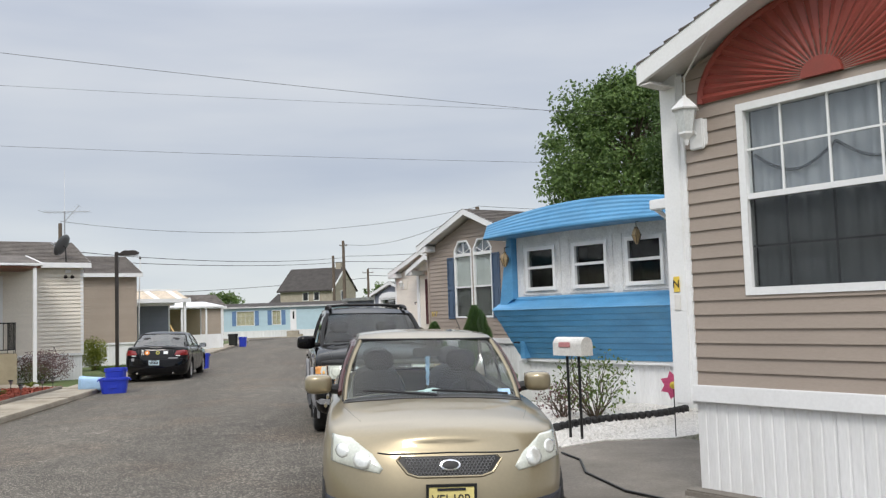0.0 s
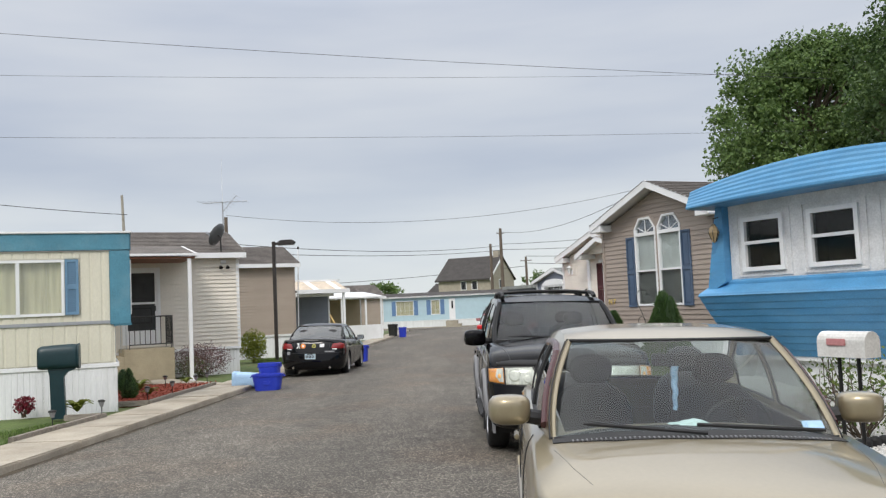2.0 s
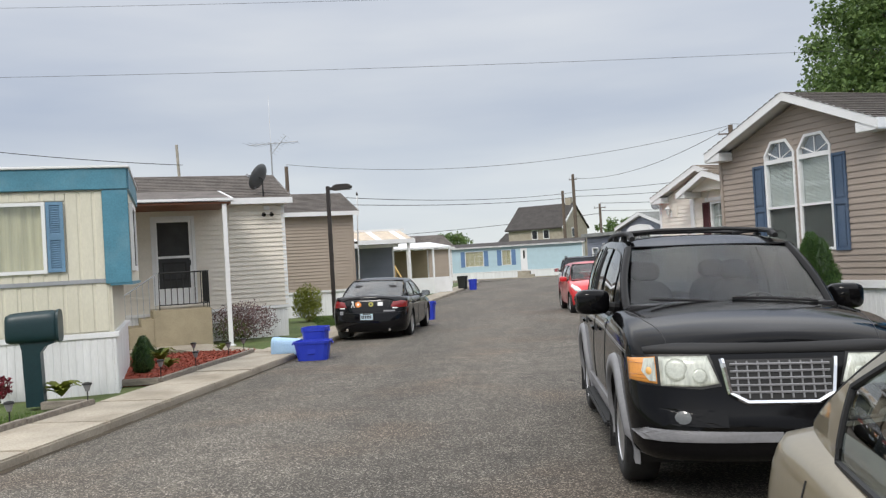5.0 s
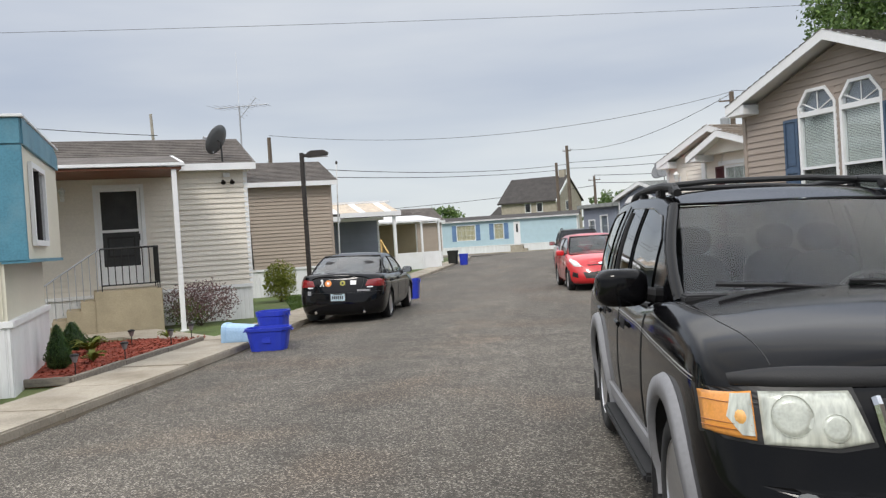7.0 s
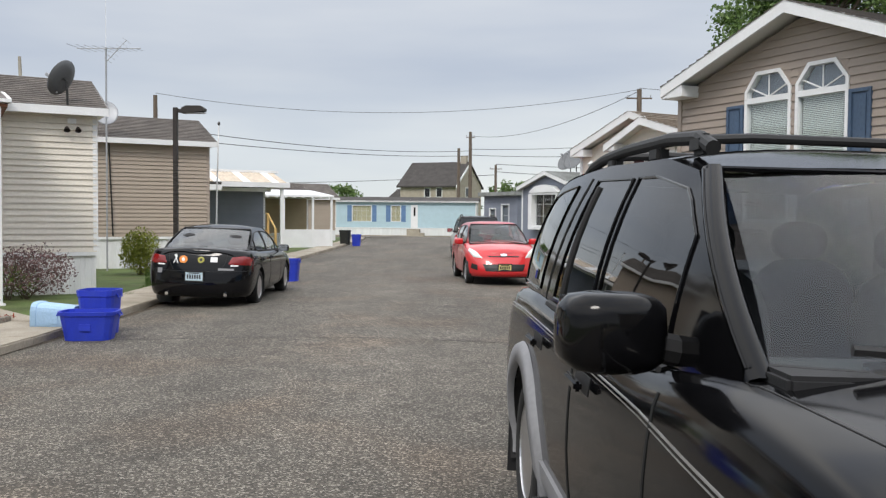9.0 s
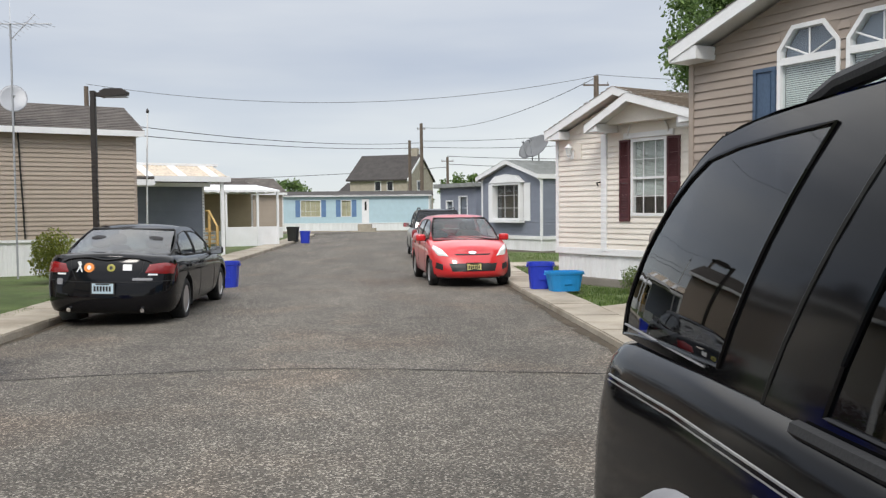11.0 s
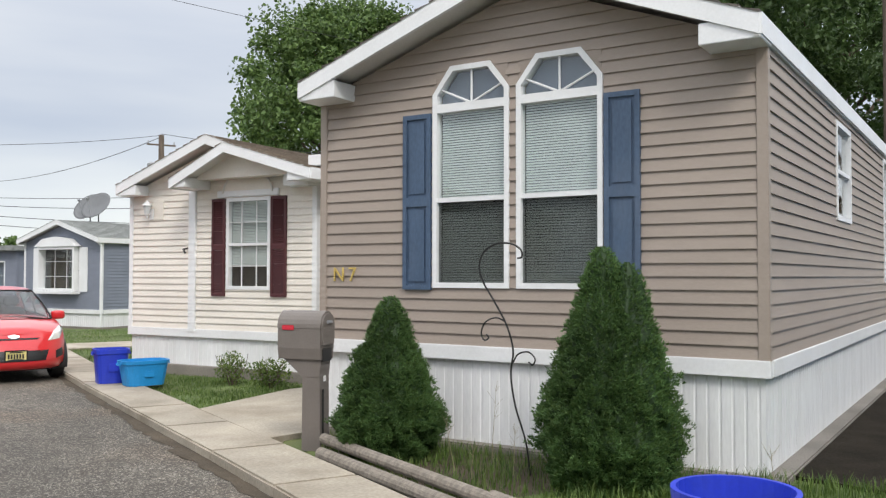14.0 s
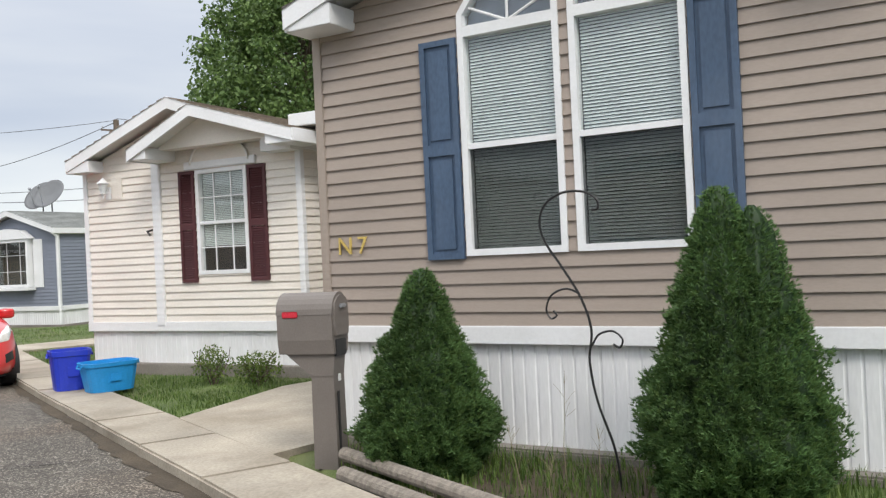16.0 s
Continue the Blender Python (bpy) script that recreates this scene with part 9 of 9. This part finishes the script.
bmesh.ops.recalc_face_normals(bm, faces=bm.faces[:])
gbox = part("box", bm, GREENBOX, mbg, "rounded dark teal mailbox body", smooth=True)
part("door", prism(bmesh.new(), [(0.158 * math.copysign(abs(math.cos(a)) ** 0.6, math.cos(a)), 0.98 + (0.275 if math.sin(a) > 0 else 0.155) * math.copysign(abs(math.sin(a)) ** 0.62, math.sin(a))) for a in np.linspace(0, 2 * math.pi, 29)[:-1]], 0.315, 0.345, "x"), GREENBOX, gbox, "lipped mailbox door")

mbw = thing("mailbox", pose(2.62, 10.35, 0.0, 0, 0, -62), "white dented metal mailbox on two thin black posts", "mailbox")
for x in (-0.10, 0.10):
    part("post", tube(bmesh.new(), [(x, 0, -0.05), (x, 0, 1.0)], 0.017, 8), BLACK, mbw)
prof3 = [(-0.09, 1.0), (0.09, 1.0), (0.09, 1.13)] + [(0.09 * math.cos(a), 1.13 + 0.09 * math.sin(a)) for a in np.linspace(0.2, math.pi - 0.2, 9)] + [(-0.09, 1.13)]
part("box", prism(bmesh.new(), prof3, -0.25, 0.25, "x"), mat("white_enamel_dull", (0.62, 0.61, 0.58), 0.5, var=0.12, scale=6, stain=(0.4, 0.36, 0.32), stain_amt=0.5), mbw)
part("flag", box(-0.14, 0.06, -0.102, -0.092, 1.10, 1.16, 0.006), mat("faded_red_flag", (0.5, 0.22, 0.22), 0.5), mbw, "faded red flag")


def tub(o, rx, ry, h, material, label, rz=0, taper=0.82, tip=None, name="recycling_bin", n=28, p=4.0, rim=0.025, handles=True):
    m = Matrix.Translation(o) @ (tip or Matrix()) @ Matrix.Rotation(radians(rz), 4, "Z")
    t = thing(name, m, label, "bin", "recycling bins")
    bm = bmesh.new()

    def ring(z, k):
        out = []
        for i in range(n):
            a = 2 * math.pi * i / n
            c, s = math.cos(a), math.sin(a)
            q = (abs(c) ** p + abs(s) ** p) ** (-1 / p)
            out.append(bm.verts.new((rx * k * c * q, ry * k * s * q, z)))
        return out
    prof_ = [(0.0, taper), (h * 0.86, 0.985), (h * 0.87, 1.04), (h, 1.06), (h, 0.97), (h * 0.85, 0.95), (0.02, taper - 0.03)]
    rings = [ring(z, k) for z, k in prof_]
    for A, B in zip(rings, rings[1:]):
        for i in range(n):
            bm.faces.new((A[i], A[(i + 1) % n], B[(i + 1) % n], B[i]))
    bm.faces.new(rings[0][::-1])
    bm.faces.new(rings[-1])
    bmesh.ops.recalc_face_normals(bm, faces=bm.faces[:])
    part("tub", bm, material, t, smooth=False)
    if handles:
        for s in (1, -1):
            part("handle", tube(bmesh.new(), [(s * rx * 1.05, -0.08, h * 0.93), (s * rx * 1.12, -0.06, h * 0.84), (s * rx * 1.12, 0.06, h * 0.84), (s * rx * 1.05, 0.08, h * 0.93)], 0.010, 6), material, t)
    part("moulded_mark", box(-0.07, 0.07, -ry * 0.97, -ry * 0.93, h * 0.35, h * 0.6, 0.004), material, t)
    return t


g_ = gz(-5.6, 22.4)
tub((-5.80, 22.40, g_), 0.34, 0.24, 0.36, BINBLUE, "dark blue rectangular recycling tub in the gutter", 8)
tub((-5.90, 22.95, g_), 0.24, 0.24, 0.58, BINBLUE, "tall dark blue recycling bin behind a tub", 0, 0.84)
tub((-6.22, 23.0, g_ + 0.19), 0.19, 0.19, 0.55, BINPALE, "pale blue bin lying on its side", 0, 0.86, Matrix.Rotation(radians(-88), 4, "Y"), handles=False)
tub((1.02, 30.75, lot(30.7) + 0.06), 0.24, 0.24, 0.50, BINBLUE, "tall dark blue recycling bin on the pavement", 0, 0.84)
tub((1.38, 30.2, lot(30.2) + 0.06), 0.33, 0.24, 0.36, BINCYAN, "bright cyan-blue recycling tub on the pavement", 10)
tub((-5.4, 33.0, gz(-5.4, 33.0)), 0.22, 0.22, 0.55, BINBLUE, "blue recycling bin beside a parked car", 0, 0.84)
tub((-8.3, 63.4, lot(63) + 0.0), 0.33, 0.33, 0.85, BINBLACK, "black bin at the pavement edge", 0, 0.85, handles=False)
tub((-7.6, 63.2, gz(-7.6, 63)), 0.27, 0.27, 0.68, BINBLUE, "blue bin at the pavement edge", 0, 0.85, handles=False)
tub((0.6, 90, -0.5), 0.4, 0.4, 0.8, BINBLACK, "black bin before the far home", 0, 0.85, handles=False)
tub((1.91, 19.68, lot(19.5) + 0.01), 0.27, 0.27, 0.62, BINBLUE, "round dark blue bin beside the timber rails", 0, 0.80, p=2.0, handles=False)
tub((-6.45, 27.2, lot(27)), 0.2, 0.24, 0.6, BINBLACK, "dark bin behind the parked car", 0, 0.85, handles=False)

hook = thing("garden_hook", mA @ pose(2.54, -0.72, 0, 0, 0, 0), "black wrought-iron garden hook with scrolls", "garden hook")


def flowing(pts, n=7):
    """Smooth curve through the points."""
    P = [Vector(p) for p in pts]
    P = [2 * P[0] - P[1]] + P + [2 * P[-1] - P[-2]]
    out = []
    for a, b_, c, d in zip(P, P[1:], P[2:], P[3:]):
        for k in range(n):
            t = k / n
            out.append(0.5 * (2 * b_ + (c - a) * t + (2 * a - 5 * b_ + 4 * c - d) * t * t + (3 * b_ - a - 3 * c + d) * t ** 3))
    return out + [P[-2]]


stem = [(0.08, 0, -0.05), (0.04, 0, 0.25), (-0.06, 0, 0.55), (-0.10, 0, 0.80), (-0.08, 0, 1.0), (-0.14, 0, 1.2), (-0.26, 0, 1.40), (-0.36, 0, 1.55), (-0.40, 0, 1.68), (-0.36, 0, 1.80), (-0.24, 0, 1.87), (-0.10, 0, 1.87), (-0.01, 0, 1.82), (0.0, 0, 1.76), (-0.04, 0, 1.75)]
part("stem", tube(bmesh.new(), flowing(stem), 0.008, 6), BLACK, hook)
part("scroll", tube(bmesh.new(), flowing([(-0.15, 0, 1.23), (-0.24, 0, 1.26), (-0.34, 0, 1.22), (-0.38, 0, 1.13), (-0.35, 0, 1.07), (-0.31, 0, 1.09), (-0.33, 0, 1.12)]), 0.007, 6), BLACK, hook)
part("scroll", tube(bmesh.new(), flowing([(-0.08, 0, 0.90), (-0.03, 0, 0.97), (0.06, 0, 0.99), (0.12, 0, 0.94), (0.10, 0, 0.89), (0.06, 0, 0.91)]), 0.007, 6), BLACK, hook)

for x, y in ((-7.45, 19.6), (-7.45, 20.9), (-7.55, 22.6), (-7.6, 23.5), (-8.9, 20.2), (-7.15, 15.4), (-7.1, 16.9), (-7.2, 14.0), (-8.4, 22.9)):
    s = thing("solar_light", Matrix.Translation((x, y, lot(y) + 0.06)), "small solar garden light on a stake", "garden light", "solar lights by the beds")
    part("stake", tube(bmesh.new(), [(0, 0, -0.1), (0, 0, 0.2)], 0.008, 6), BLACK, s)
    part("lantern", lathe(bmesh.new(), [(0.025, 0.18), (0.05, 0.26), (0.045, 0.262)], 10), GREYPLASTIC, s)
    part("cap", lathe(bmesh.new(), [(0.062, 0.262), (0.055, 0.285), (0.02, 0.295)], 10), BLACK, s)
fl = thing("pinwheel_flower", pose(3.75, 10.1, 0.0, 0, 0, -40), "pink and yellow plastic flower on a stake", "garden ornament")
part("stake", tube(bmesh.new(), [(0, 0, 0), (0, 0, 0.6)], 0.006, 6), BLACK, fl)
for k in range(7):
    a = 2 * math.pi * k / 7
    bm = bmesh.new()
    pts = [(0.03, -0.016), (0.10, -0.048), (0.17, 0.0), (0.10, 0.048), (0.03, 0.016)]
    prism(bm, [(u * math.cos(a) - v * math.sin(a), 0.62 + u * math.sin(a) + v * math.cos(a)) for u, v in pts], -0.004, 0.004)
    part("petal", bm, PINKPETAL, fl)
part("flower_centre", lathe(bmesh.new(), [(0.045, -0.008), (0.045, 0.008), (0.02, 0.016)], 12, Matrix.Translation((0, 0, 0.62)) @ Matrix.Rotation(radians(90), 4, "X")), YELLOWPETAL, fl)

# ---------------------------------------------------------------- street lamp, poles, wires, dishes
lamp = thing("street_lamp", Matrix.Translation((-9.03, 35.34, lot(35))), "dark brown square-posted street lamp", "street lamp")
part("post", box(-0.06, 0.06, -0.06, 0.06, -0.2, 4.5, 0.01), DARKBROWN, lamp)
part("arm", box(0.05, 0.35, -0.04, 0.04, 4.36, 4.46, 0.01), DARKBROWN, lamp)
hd = part("head", prism(bmesh.new(), [(0.20, 4.34), (0.80, 4.39), (0.82, 4.47), (0.72, 4.54), (0.32, 4.54), (0.20, 4.48)], -0.15, 0.15), DARKBROWN, lamp, "shoe-box lamp head")
part("lens", box(0.30, 0.80, -0.13, 0.13, 4.345, 4.36), GREYPLASTIC, hd)


def pole(x, y, h, r, label, arms=(), wood=POLEWOOD, lean=0.0):
    p = thing("utility_pole", Matrix.Translation((x, y, lot(min(y, 140)) - 0.15)), label, "utility pole")
    part("shaft", tube(bmesh.new(), [(0, 0, 0), (0.02 + lean * 0.5, 0, h * 0.5), (lean, 0, h)], r, 10, r * 0.7), wood, p)
    for z, w in arms:
        a = part("cross_arm", box(-w, w, -0.05, 0.05, z, z + 0.1), POLEWOOD, p)
        for k in (-0.9, 0.9):
            part("insulator", tube(bmesh.new(), [(w * k, 0, z + 0.1), (w * k, 0, z + 0.28)], 0.04, 6), DISHGREY, a)
    return p


pole(-22.7, 72, 10.1, 0.2, "weathered wooden utility pole")
pole(-0.8, 118, 12.3, 0.26, "tall wooden utility pole", ((11.6, 0.5),))
pole(-2.2, 119, 10.4, 0.24, "shorter wooden utility pole beside a taller one")
pole(2.6, 128, 9.0, 0.22, "distant wooden utility pole", ((8.4, 0.8),))
p2 = pole(11.1, 74.9, 11.1, 0.24, "wooden utility pole with a transformer", ((10.4, 0.9),))
part("transformer", lathe(bmesh.new(), [(0.3, 8.2), (0.33, 8.3), (0.33, 9.2), (0.2, 9.3)], 14, Matrix.Translation((-0.55, 0, 0))), DISHGREY, p2, "grey can transformer")
pole(-25.3, 59.3, 10.4, 0.12, "pale thin leaning utility pole", wood=mat("bleached_pole_wood", (0.34, 0.31, 0.27), 0.85, var=0.15, scale=3), lean=-0.35)
pole(18.6, 29.8, 9.5, 0.17, "grey-brown wooden pole behind the taupe home")


def wire(a, b, sag, r=0.022, label="thin black overhead wire"):
    a, b = Vector(a), Vector(b)
    pts = [a.lerp(b, t) - Vector((0, 0, sag * 4 * t * (1 - t))) for t in np.linspace(0, 1, 25)]
    solid("overhead_wire", tube(bmesh.new(), pts, r * 0.75, 5), WIRE, label, "wire", group="overhead wires")


wire((-31, 30.4, 13.4), (14.5, 42.2, 10.9), 0.3, 0.013)
wire((-31, 30.4, 11.1), (14.5, 42.2, 11.2), 0.3, 0.008)
wire((-31, 30.4, 8.8), (14.5, 42.2, 8.6), 0.25, 0.009)
wire((-22.7, 72, 9.7), (11.1, 74.9, 10.5), 1.5, 0.022)
wire((-22.7, 72, 7.4), (-0.8, 118, 9.2), 0.7, 0.04)
wire((-22.7, 72, 6.7), (-0.8, 118, 8.6), 0.5, 0.04)
wire((-0.8, 118, 9.4), (32, 96, 10.5), 0.8, 0.04)
wire((-0.8, 118, 8.7), (32, 96, 9.0), 0.8, 0.045)
wire((-0.8, 118, 11.0), (11.1, 74.9, 10.4), 1.2, 0.03)
wire((2.6, 128, 8.2), (40, 110, 7.5), 0.6, 0.05)
wire((2.6, 128, 7.2), (40, 110, 6.2), 0.6, 0.05)
wire((-60, 140, 6.2), (2.6, 128, 6.8), 0.8, 0.05)
wire((-25.3, 59.3, 8.6), (-45, 40, 11.5), 0.6, 0.03)
wire((11.1, 74.9, 10.6), (40, 70, 10.5), 0.8, 0.025)
wire((-13.0, 39.5, 4.2), (-22.7, 72, 8.0), 0.4, 0.018)

ant = thing("tv_antenna", Matrix.Translation((-11.1, 35.74, 0.1)), "thin roof television antenna on a mast", "antenna")
part("mast", tube(bmesh.new(), [(0, 0, -0.3), (0, 0, 5.9)], 0.025, 6), DISHGREY, ant)
part("whip", tube(bmesh.new(), [(0, 0, 5.85), (0.0, 0, 7.6)], 0.008, 5, 0.004), WHITE, ant)
part("boom", tube(bmesh.new(), [(-0.75, -0.15, 5.85), (0.95, 0.1, 5.90)], 0.014, 6), DISHGREY, ant)
for k in range(9):
    f = k / 8
    c = Vector((-0.7 + 1.6 * f, -0.14 + 0.22 * f, 5.86))
    L_ = 0.62 - 0.4 * f
    part("element", tube(bmesh.new(), [c + Vector((-0.05, -L_, 0)), c + Vector((0.05, L_, 0))], 0.006, 4), DISHGREY, ant)
part("boom", tube(bmesh.new(), [(0.0, 0, 5.5), (0.5, 0.2, 6.15)], 0.012, 6), DISHGREY, ant)
for k in range(7):
    f = k / 6
    c = Vector((0.05 + 0.45 * f, 0.2 * f, 5.55 + 0.58 * f))
    part("element", tube(bmesh.new(), [c + Vector((-0.16, 0.12, 0.10)), c + Vector((0.16, -0.12, -0.10))], 0.006, 4), DISHGREY, ant)
mB = home_pose(1.35, 50.3, -59)
for lx, ly in ((0.85, 1.9), (1.65, 1.6)):
    dish(mB @ Vector((lx, ly, 4.15)), (-0.55, -0.55, 0.62), 0.6, "grey satellite dish on the slate-blue home's roof", mat("weathered_dish", (0.13, 0.135, 0.14), 0.6), 0.9)

# ---- weathered board fence at the end of the side yard
fence = thing("fence", mA @ Matrix.Translation((4.3, 18.9, 0)), "weathered grey board fence at the end of the side yard", "fence")
for k in range(34):
    part("board", box(0.16 * k, 0.16 * k + 0.145, 0, 0.02, -0.1, 1.55 + 0.02 * math.sin(k * 2.3)), LOGWOOD, fence)
for z in (0.35, 1.25):
    part("rail", box(0, 5.45, 0.021, 0.06, z, z + 0.09), LOGWOOD, fence)
for k in range(3):
    part("post", box(0.02 + 2.65 * k, 0.12 + 2.65 * k, 0.061, 0.16, -0.2, 1.6), LOGWOOD, fence)
shrub(mA @ Vector((6.2, 18.0, 0)), 0.8, 1.7, 31, LEAF_DARK, "dark leafy shrub before the board fence", n=1800, size=0.07)
